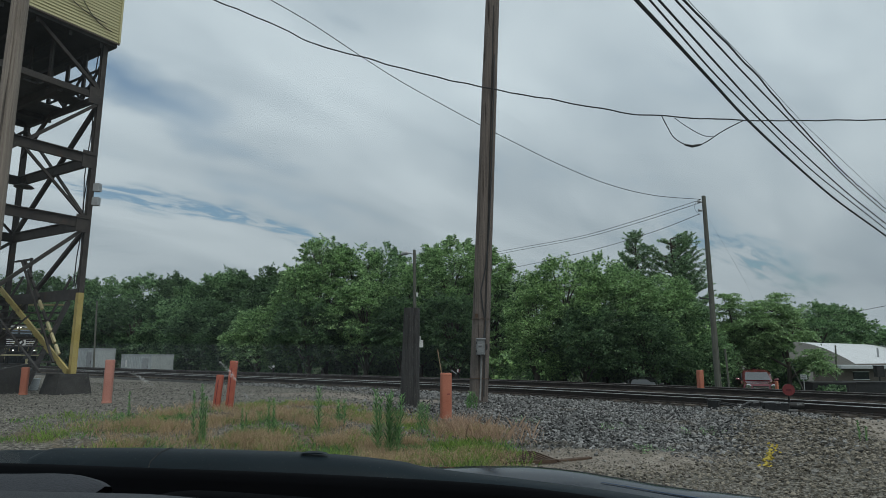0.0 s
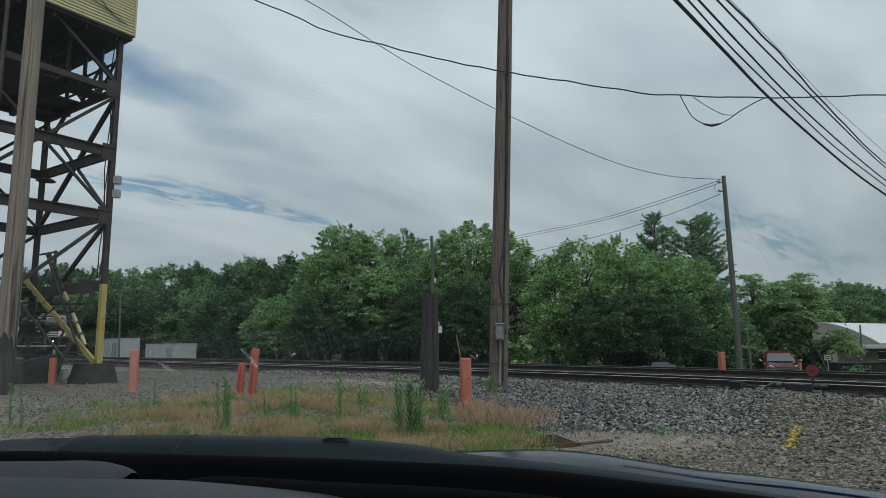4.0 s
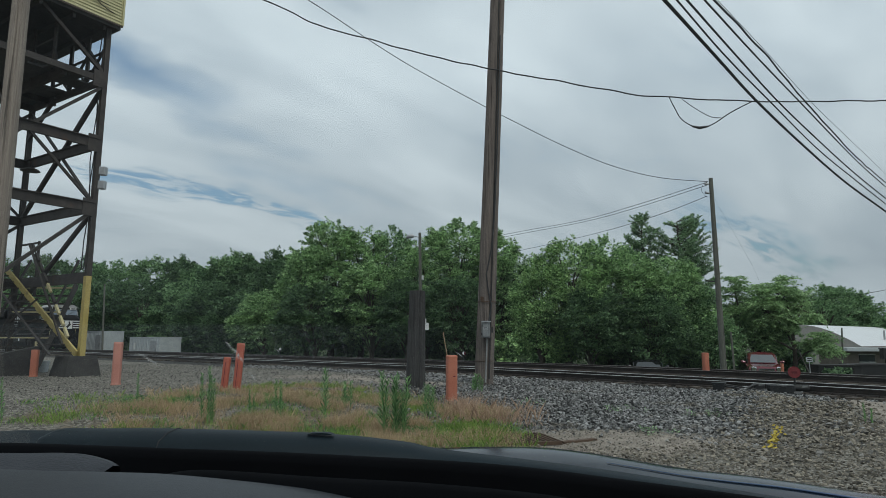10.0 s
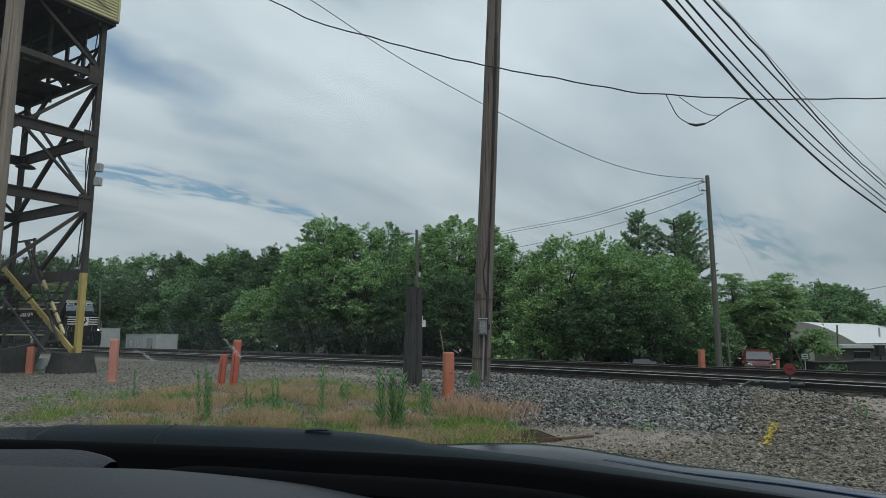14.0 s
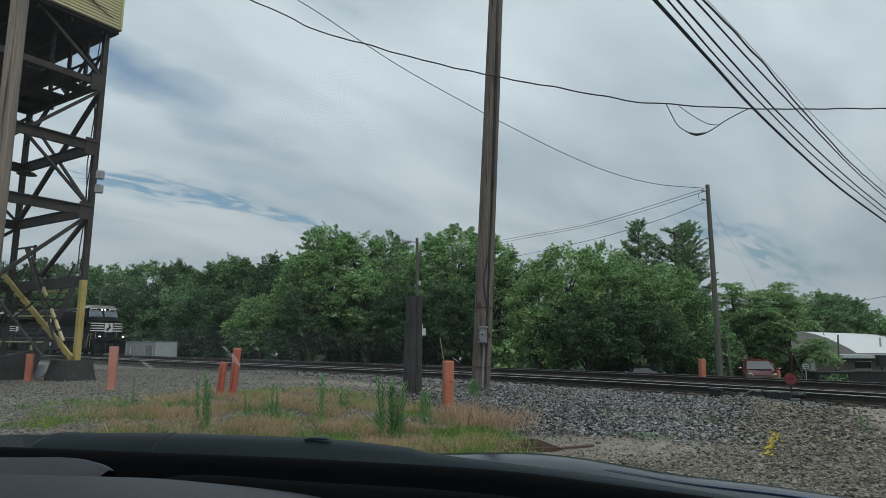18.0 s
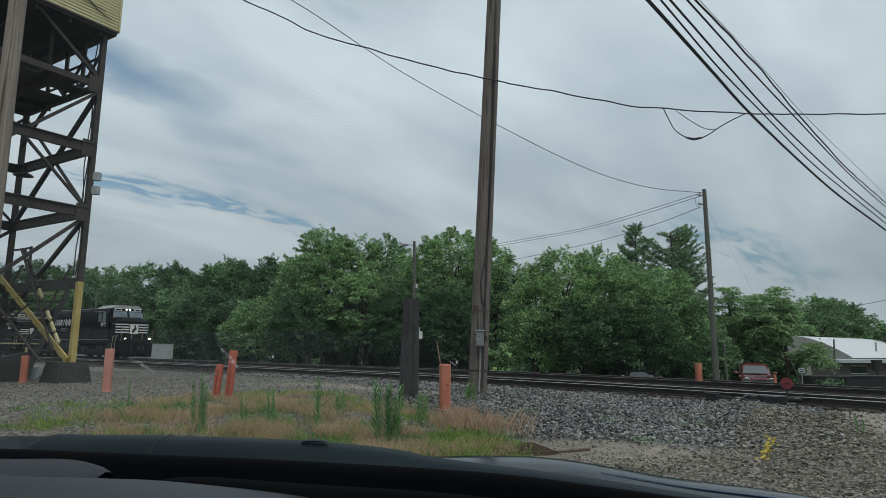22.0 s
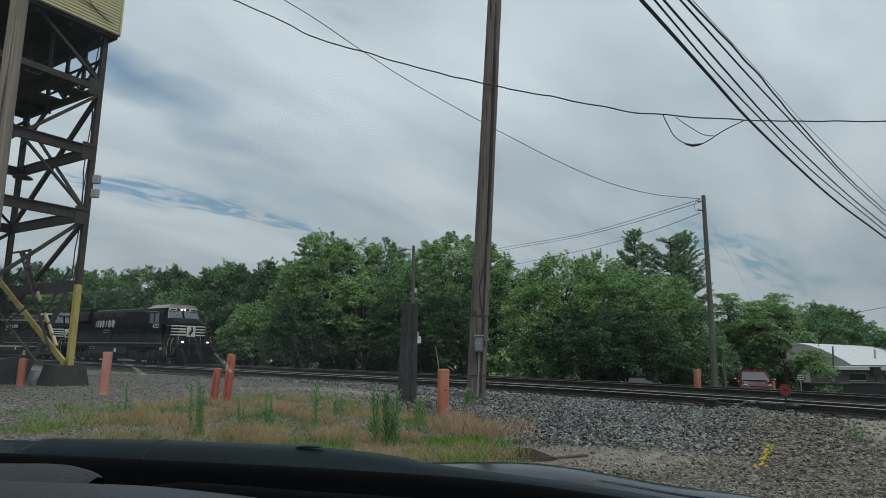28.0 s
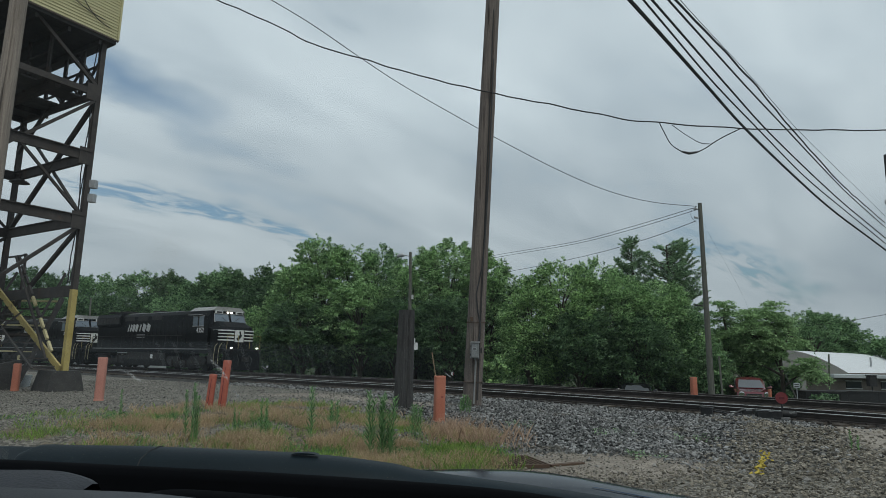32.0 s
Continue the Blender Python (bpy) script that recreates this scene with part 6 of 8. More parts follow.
sp, hs = grass_spots(2600, 11, lambda x, y: turf_cover(x, y) * clump(x, y, 2.0) ** 2 * smoothstep(-8, -3, x), (-9, 1.6, 8.0, 15), 0.05, 0.2)
grass_field("dry_grass", "dry straw-coloured grass tufts on the gravel", sp, hs, M_STRAW, 12, lean=0.45, seeds=9)
sp, hs = grass_spots(2300, 13, lambda x, y: turf_cover(x, y) * (0.35 * clump(x, y, 2.0) + clump(x, y, 9.0) ** 2) * 0.8, (-9, 1.6, 8.0, 15), 0.04, 0.15)
grass_field("green_grass", "green grass tufts on the gravel", sp, hs, M_GRASS, 14)
sp, hs = grass_spots(750, 15, lambda x, y: math.exp(-(((x - 0.5) / 0.45) ** 2 + ((y - 10.3) / 0.9) ** 2)), (-1, 2, 8, 13), 0.05, 0.17)
grass_field("green_grass", "thick bright green grass patch", sp, hs, M_GRASS, 16)
sp, hs = grass_spots(700, 21, lambda x, y: math.exp(-(((x + 2.7) / 1.5) ** 2 + ((y - 15.0) / 0.8) ** 2)) * clump(x, y, 5.0), (-6, 0.5, 13, 17.5), 0.05, 0.16)
grass_field("green_grass", "thin green grass strip before the gravel road", sp, hs, M_GRASS, 22)
sp, hs = grass_spots(500, 23, lambda x, y: math.exp(-(((x + 2.9) / 1.8) ** 2 + ((y - 14.6) / 0.9) ** 2)) * clump(x, y, 7.0), (-6, 0.5, 12.5, 17.5), 0.05, 0.16)
grass_field("dry_grass", "thin dry grass strip before the gravel road", sp, hs, M_STRAW, 24, seeds=7)
sp, hs = grass_spots(240, 17, lambda x, y: math.exp(-(((x - 0.7) / 0.65) ** 2 + ((y - 12.4) / 1.1) ** 2)) * clump(x * 1.5, y * 1.5, 3.0), (-1.5, 3, 10, 15), 0.1, 0.36)
grass_field("dry_grass", "pinkish dry seed-head grass patch", sp, hs, M_SEED, 18, lean=0.5, seeds=8)


sp, hs = grass_spots(900, 33, lambda x, y: turf_cover(x, y) * clump(x, y, 14.0), (-9, 1.4, 8.2, 15), 0.04, 0.11)
grass_field("green_forbs", "low broad-leaved green weeds between the dry tufts", sp, hs, M_WEED, 34, lean=1.1, wide=0.006)


# ---------------------------------------------------------------- small things by the track
def drain_grate():
    p = ground_at(1.25, 9.75)
    o = thing("drain_grate", p, "rusty iron drain grate set in the dirt", "grate")
    L, Wd = 0.8, 0.85
    for y in (-Wd / 2, Wd / 2):
        part("frame", Shape().bar((-L / 2, y, 0.02), (L / 2, y, 0.02), 0.04, 0.05), M_BROWN, o, world=False)
    for i in range(12):
        x = -L / 2 + L * i / 11
        part("slat", Shape().bar((x, -Wd / 2, 0.025), (x, Wd / 2, 0.025), 0.022, 0.04), M_BROWN, o, world=False)
    part("pit", Shape().box((0, 0, 0.0), (L, Wd, 0.012)), M_BLACK, o, world=False)
    part("edge_board", Shape().bar((0.44, -0.36, 0.012), (1.05, -0.2, 0.012), 0.1, 0.03), M_BROWN, o, "rusty edge strip", world=False)
    o.rotation_euler = (0, 0, radians(14))
    return o


drain_grate()


def switch_stand():
    p = rail_point(9.5, -0.9)
    p.z = ground_z(p.x, p.y)
    o = thing("switch_stand", p, "low black switch machine with a round red target", "switch stand")
    part("base", Shape().box((0, 0, 0.04), (1.2, 0.5, 0.08)), M_BLACK, o, world=False)
    part("housing", Shape().box((0.1, 0, 0.19), (0.62, 0.42, 0.2)), M_BLACK, o, world=False)
    # pale metal strips stand in for white glints on the black machine
    for bx, bz, bl in ((0.46, 0.12, 0.2), (0.12, 0.29, 0.1), (-0.4, 0.3, 0.14), (0.62, 0.27, 0.12), (-0.32, 0.16, 0.07)):
        part("bracket", Shape().bar((bx - bl / 2, -0.24, bz), (bx + bl / 2, -0.27, bz + 0.015), 0.05, 0.04), M_SILL, o, "pale metal strip standing in for a glint", world=False)
    part("cover", Shape().box((-0.42, 0.02, 0.2), (0.26, 0.26, 0.22)), M_BLACK, o, world=False)
    part("motor", Shape().tube([(0.42, 0, 0.22), (0.78, 0, 0.22)], [0.09, 0.09], 12), M_BLACK, o, world=False, smooth=True)
    part("lever", Shape().tube([(-0.2, -0.1, 0.2), (-0.5, -0.32, 0.18), (-1.3, -0.32, 0.3)], 0.018, 6), M_BLACK, o, world=False)
    for i in range(4):
        part("bolt", Shape().box((-0.1 + i * 0.14, -0.22, 0.24), (0.03, 0.03, 0.03)), M_BLACK, o, world=False)
    part("throw_rod", Shape().tube([(-0.3, 0.2, 0.16), (-0.35, 1.2, 0.2)], 0.022, 6), M_GALV, o, world=False)
    part("cable", Shape().tube([(-0.5, -0.1, 0.3), (-0.8, -0.3, 0.2), (-1.2, -0.25, 0.04)], 0.03, 6), M_WIRE, o, world=False)
    part("junction_box", Shape().box((-0.72, 0.1, 0.16), (0.16, 0.18, 0.14)), M_ROOF, o, world=False)
    part("mast", Shape().tube([(0.45, 0, 0.2), (0.45, 0, 0.58)], 0.025, 6), M_BLACK, o, world=False)
    t = part("target", Shape().tube([(0.45, -0.03, 0.63), (0.45, 0.0, 0.63)], 0.15, 20), M_RED, o, "round red target", world=False)
    part("mark", Shape().box((0.45, -0.035, 0.63), (0.13, 0.006, 0.05)), M_CARRED, t, world=False)
    o.rotation_euler = (0, 0, radians(-50) + radians(35))
    return o


switch_stand()


def relay_box(x, s, size, label):
    p = rail_point(x, s)
    p.z = ground_z(p.x, p.y)
    o = thing("relay_box", p, label, "relay box", "track relay boxes")
    part("case", Shape().box((0, 0, size[2] / 2), size), M_BLACK, o, world=False)
    part("lid", Shape().box((0, 0, size[2] + 0.01), (size[0] + 0.05, size[1] + 0.05, 0.03)), M_BLACK, o, world=False)
    part("cable", Shape().tube([(size[0] / 2, 0, size[2] * 0.7), (size[0] / 2 + 0.3, 0, size[2] * 0.6), (size[0] / 2 + 0.6, -0.1, 0.02)], 0.025, 6), M_WIRE, o, world=False)
    o.rotation_euler = (0, 0, radians(-35))
    return o


relay_box(8.45, -0.75, (0.3, 0.26, 0.24), "small black relay box beside the rail")

# yellow marker on the stones
rng = random.Random(31)
ym = Vector((5.05, 9.8, 0))
o = thing("painted_stones", (ym.x, ym.y, ground_z(ym.x, ym.y)), "ballast stones sprayed with yellow marking paint", "painted stones")
bases = [stone_base(rng) for _ in range(6)]
for i in range(95):
    t = rng.uniform(-1, 1)
    r = rng.uniform(0.018, 0.038)
    x, y = ym.x + t * 0.62 + rng.gauss(0, 0.04), ym.y + t * 1.05 + rng.gauss(0, 0.04)
    vs, fs = rng.choice(bases)
    part("stone", Shape().add([(x + r * p[0], y + r * p[1], ground_z(x, y) + 0.035 + r * (0.5 + p[2])) for p in vs], fs), M_YSPRAY if rng.random() < 0.8 else M_ROCK, o)

# leaning rod and low signals beyond the tracks
p = Vector((0.32, 40.00, 0.38))
o = thing("marker_rod", (p.x, p.y, ground_z(p.x, p.y)), "thin leaning marker rod", "rod")
part("shaft", Shape().tube([(p.x, p.y, ground_z(p.x, p.y)), (-0.04, 40.00, 1.96)], 0.03, 6), M_STRAW, o)
for q in ((-13.36, 52.00, 0.68), (1.21, 38.00, 0.70)):
    z = ground_z(q[0], q[1])
    o = thing("dwarf_marker", (q[0], q[1], z), "small round pale track marker on a post", "marker", "track markers")
    part("post", Shape().tube([(q[0], q[1], z), (q[0], q[1], q[2])], 0.03, 6), M_BLACK, o)
    part("disc", Shape().tube([(q[0], q[1] - 0.04, q[2]), (q[0], q[1], q[2])], 0.095, 14), M_WHITE, o, smooth=True)
    if q[0] > 0:
        part("half_disc", Shape().box((q[0] + 0.045, q[1] - 0.045, q[2]), (0.08, 0.012, 0.15)), M_CARRED, o, "dark red half of the disc")
    part("arm", Shape().bar((q[0] - 0.1, q[1], q[2] - 0.2), (q[0] - 0.45, q[1], q[2] + 0.05), 0.05), M_GALV, o)


# ---------------------------------------------------------------- buildings and containers
def container(c, length, h, label, turn=-38.6, shutter=True):
    z = ground_z(c[0], c[1])
    o = thing("storage_container", (c[0], c[1], z), label, "container", "pale containers")
    o.rotation_euler = (0, 0, radians(turn))
    part("body", Shape().box((0, 0, h / 2), (length, 2.4, h)), M_SHED, o, world=False)
    part("roof", Shape().box((0, 0, h + 0.03), (length + 0.06, 2.46, 0.08)), M_SHED, o, world=False)
    for i in range(int(length / 0.35)):
        part("rib", Shape().box((-length / 2 + 0.18 + i * 0.35, -1.22, h / 2), (0.12, 0.05, h - 0.25)), M_SHED, o, world=False)
    d = part("door", Shape().box((length * 0.33, -1.25, h * 0.46), (1.3, 0.05, h * 0.8)), M_GALV, o, "grey panel door", world=False)
    part("handle", Shape().box((length * 0.33 + 0.5, -1.29, h * 0.45), (0.05, 0.04, 0.4)), M_BLACK, d, world=False)
    part("vent", Shape().box((-length * 0.3, -1.26, h * 0.62), (0.3, 0.05, 0.7)), M_WHITE, o, "white vent panel", world=False)
    return o


container((-31.36, 69.00, 1.50), 6.6, 2.4, "pale grey steel storage container beyond the tracks")
container((-39.81, 74.00, 1.50), 5.5, 2.75, "pale grey steel storage container under the trees")


def tent_hall():
    p = Vector((49.6, 77.4, 0))
    z = ground_z(p.x, p.y)
    o = thing("tent_hall", (p.x, p.y, z), "white fabric-roofed arched storage hall", "hall")
    L, Wd, H = 26.0, 12.4, 4.2
    n = 16
    prof = [(-Wd / 2 + Wd * i / n, 1.9 + (H - 1.9) * math.sin(math.pi * i / n) ** 0.92) for i in range(n + 1)]
    sh = Shape()
    for xx in (-L / 2, L / 2):
        for a, zz in prof:
            sh.v.append((xx, a, zz))
    for i in range(n):
        sh.f.append((i, i + 1, n + 2 + i, n + 1 + i))
    part("roof", sh, M_TENT, o, "taut white fabric roof", world=False, smooth=True)
    for xx in (-L / 2, L / 2):
        q = Shape()
        q.v = [(xx, a, zz) for a, zz in prof] + [(xx, Wd / 2, 0), (xx, -Wd / 2, 0)]
        q.f = [tuple(range(n + 3))]
        part("end_wall", q, M_TENTW, o, "shaded fabric end wall", world=False)
    for s in (-1, 1):
        part("side_wall", Shape().box((0, s * Wd / 2, 0.95), (L, 0.1, 1.9)), M_TAN, o, world=False)
    for xx in (-4.5, 2.0):
        part("flue", Shape().tube([(xx, -5.2, 2.6), (xx, -5.2, 3.6)], 0.1, 8), M_GALV, o, world=False, smooth=True)
    o.rotation_euler = (0, 0, radians(35))
    return o


tent_hall()


def low_office():
    p = Vector((38.58, 56.00, 1.50))
    z = ground_z(p.x, p.y)
    o = thing("yard_office", (p.x, p.y, z), "low tan yard building with a pale flat roof edge", "building")
    part("wall", Shape().box((0, 0, 0.8), (9.0, 4.0, 1.6)), M_TAN, o, world=False)
    part("roof", Shape().box((0, -0.3, 1.72), (10.0, 5.2, 0.26)), M_SHED, o, "pale flat roof with a fascia", world=False)
    for x in (-2.8, 0.2):
        w = part("window", Shape().box((x, -2.02, 1.0), (1.3, 0.1, 0.6)), M_GLASS, o, "dark window", world=False)
        part("frame", Shape().box((x, -2.06, 0.68), (1.4, 0.1, 0.06)).box((x, -2.06, 1.33), (1.4, 0.1, 0.06)), M_WHITE, w, world=False)
    # pale flat panel on the front wall, taken for a door
    part("downpipe", Shape().box((2.0, -2.1, 0.8), (0.5, 0.1, 1.4)), M_SHED, o, world=False)
    return o


low_office()
for k, (q, sx) in enumerate((((21.32, 35.00, 1.50), 2.3), ((24.00, 36.00, 1.50), 2.6))):
    z = ground_z(q[0], q[1])
    o = thing("equipment_crate", (q[0], q[1], z), "dark covered equipment stack beside the line", "crate", "dark crates")
    part("body", Shape().box((0, 0, 0.55), (sx, 1.2, 1.1)), M_BLACK, o, world=False)
    part("cover", Shape().box((0, 0, 1.13), (sx + 0.1, 1.3, 0.07)), M_LOCOG, o, world=False)
    for x in (-sx / 3, sx / 3):
        part("strap", Shape().box((x, 0, 0.58), (0.08, 1.24, 1.14)), M_LOCOG, o, world=False)
q = Vector((18.91, 33.00, 0.55))
o = thing("small_sign", (q.x, q.y, ground_z(q.x, q.y)), "small white sign board on a thin post", "sign")
part("post", Shape().tube([(q.x, q.y, ground_z(q.x, q.y)), q], 0.025, 6), M_GALV, o)
b = part("board", Shape().box(q, (0.32, 0.03, 0.24)), M_SHED, o, "white board with unreadable lettering")
for dz in (-0.05, 0.05):
    part("lettering", Shape().box(q + Vector((0, -0.02, dz)), (0.24, 0.008, 0.04)), M_BLACK, b)


q = Vector((31.84, 46.00, 0.57))
o = thing("signal_cabinet", (q.x, q.y, ground_z(q.x, q.y)), "dark metal cabinet on a thin post before the hall", "cabinet")
part("post", Shape().tube([(q.x, q.y, ground_z(q.x, q.y)), q], 0.05, 6), M_BLACK, o)
part("case", Shape().box(q, (0.55, 0.4, 0.75)), M_LOCOG, o)
part("cap", Shape().box(q + Vector((0, 0, 0.4)), (0.62, 0.46, 0.06)), M_LOCOG, o)


# ---------------------------------------------------------------- parked cars
def section_loft(stations):
    """A closed rounded shell through cross sections: (y, half width, bottom, shoulder, top)."""
    sh = Shape()
    n = 12
    for y, w, lo, mid, top in stations:
        half = [(w * 0.9, lo), (w, lo + 0.12 * (mid - lo)), (w * 0.99, mid), (w * 0.93, mid + 0.55 * (top - mid)), (w * 0.78, mid + 0.88 * (top - mid)), (w * 0.35, top)]
        for x, z in half + [(-x, z) for x, z in reversed(half)]:
            sh.v.append((x, y, z))
    for i in range(len(stations) - 1):
        for j in range(n):
            a, b = i * n + j, i * n + (j + 1) % n
            sh.f.append((a, a + n, b + n, b))
    sh.f.append(tuple(range(n)))
    sh.f.append(tuple(range(len(stations) * n - 1, (len(stations) - 1) * n - 1, -1)))
    return sh


def parked_car(loc, turn, paint, label, tall=1.75, wide=1.9, length=4.7, suv=True):
    o = thing("parked_car", loc, label, "car", "parked cars")
    o.rotation_euler = (0, 0, radians(turn))
    hw, L = wide / 2, length / 2
    hood = tall * 0.6
    body = [(-L, hw * 0.8, 0.4, 0.6, 0.72), (-L + 0.12, hw * 0.95, 0.32, hood - 0.18, hood - 0.08), (-L + 0.7, hw, 0.3, hood - 0.08, hood + 0.02), (-L + 1.35, hw, 0.3, hood, hood + 0.08),
            (L - 1.0, hw, 0.3, hood + 0.02, hood + 0.08), (L - 0.15, hw * 0.95, 0.32, hood - 0.05, hood + 0.02), (L, hw * 0.82, 0.4, hood - 0.3, hood - 0.2)]
    part("body", section_loft(body), paint, o, world=False, smooth=True)
    back = L - (0.35 if suv else 1.0)
    cab = [(-L + 1.25, hw * 0.86, hood - 0.05, hood, hood + 0.06), (-L + 1.95, hw * 0.84, hood - 0.05, tall - 0.28, tall - 0.04), (-L + 2.4, hw * 0.83, hood - 0.05, tall - 0.25, tall), (back - 0.5, hw * 0.83, hood - 0.05, tall - 0.26, tall - 0.02), (back, hw * 0.78, hood - 0.05, hood + 0.05, hood + 0.12)]
    part("cabin", section_loft(cab), paint, o, world=False, smooth=True)
    ws = Shape()
    for k, (y, z, w) in enumerate(((-L + 1.3, hood + 0.08, hw * 0.72), (-L + 1.6, hood + 0.08 + 0.5 * (tall - hood - 0.26), hw * 0.68), (-L + 1.83, tall - 0.18, hw * 0.6))):
        for x in (-1.0, -0.5, 0.0, 0.5, 1.0):
            ws.v.append((x * w, y - 0.06 + 0.05 * x * x, z + 0.035))
    for r in range(2):
        for c in range(4):
            ws.f.append((r * 5 + c, r * 5 + c + 1, r * 5 + c + 6, r * 5 + c + 5))
    part("windscreen", ws, M_GLASSW, o, "windscreen with the sky reflection put into its colour", world=False, smooth=True)
    for s in (-1, 1):
        for y0, y1 in ((-L + 1.95, -L + 2.75), (-L + 2.85, back - 0.6)):
            z0, z1 = hood + 0.08, tall - 0.2
            q = [(s * hw * 0.872, y0 - 0.25, z0), (s * hw * 0.872, y1, z0), (s * hw * 0.85, y1, z1), (s * hw * 0.85, y0, z1)]
            part("side_window", Shape().add(q + [(x - s * 0.03, y, z) for x, y, z in q], [(0, 1, 2, 3), (7, 6, 5, 4), (0, 4, 5, 1), (1, 5, 6, 2), (2, 6, 7, 3), (3, 7, 4, 0)]), M_GLASS, o, world=False)
        part("headlamp", Shape().tube([(s * hw * 0.68, -L + 0.05, hood - 0.24), (s * hw * 0.68, -L - 0.02, hood - 0.25)], [0.17, 0.13], 12), M_CHROME, o, "clear headlamp", world=False, smooth=True)
        part("mirror", Shape().tube([(s * hw * 0.95, -L + 1.6, hood + 0.12), (s * (hw + 0.12), -L + 1.58, hood + 0.14), (s * (hw + 0.2), -L + 1.58, hood + 0.14)], [0.04, 0.09, 0.06], 8), paint, o, world=False, smooth=True)
        for yy in (-length * 0.31, length * 0.31):
            w = part("wheel", Shape().tube([(s * (hw - 0.2), yy, 0.34), (s * (hw + 0.01), yy, 0.34)], 0.34, 18), M_TYRE, o, world=False, smooth=True)
            part("rim", Shape().tube([(s * (hw + 0.005), yy, 0.34), (s * (hw + 0.02), yy, 0.34)], 0.2, 12), M_GALV, w, world=False)
    g = part("grille", Shape().box((0, -L + 0.0, hood - 0.27), (hw * 0.85, 0.1, 0.16)), M_BLACK, o, world=False)
    part("grille_bar", Shape().box((0, -L - 0.05, hood - 0.27), (hw * 0.85, 0.03, 0.035)), M_CHROME, g, world=False)
    part("bumper", Shape().tube([(-hw * 0.95, -L + 0.12, 0.55), (-hw * 0.6, -L - 0.06, 0.55), (hw * 0.6, -L - 0.06, 0.55), (hw * 0.95, -L + 0.12, 0.55)], 0.12, 10), M_CHROME if suv else paint, o, world=False, smooth=True)
    part("plate", Shape().box((0, -L - 0.19, 0.55), (0.3, 0.02, 0.14)), M_WHITE, o, world=False)
    return o


for q, tn, pt, lb, tl, sv in (((19.13, 38.50, 1.50), -20, M_CARRED, "dark red sport utility car parked facing the tracks", 1.76, True), ((12.11, 38.00, 1.50), -14, M_CARGREY, "black car parked under the trees", 1.33, False)):
    parked_car((q[0], q[1], ground_z(q[0], q[1]) + 0.0), tn, pt, lb, tl, suv=sv)


# ---------------------------------------------------------------- locomotives
def text_part(name, words, size, m, mat, parent, label=""):
    cu = bpy.data.curves.new(name, "FONT")
    cu.body, cu.size, cu.extrude = words, size, 0.004
    cu.align_x, cu.align_y = "CENTER", "CENTER"
    tmp = bpy.data.objects.new(name, cu)
    me = bpy.data.meshes.new_from_object(tmp)
    bpy.data.objects.remove(tmp)
    me.materials.clear()
    me.materials.append(mat)
    me.transform(m)
    ob = new(name, me)
    ob.parent = parent
    return tagged(ob, label)


WHEEL_R = 0.53
AXLES = (7.6, 5.7, 3.8, -3.8, -5.7, -7.6)


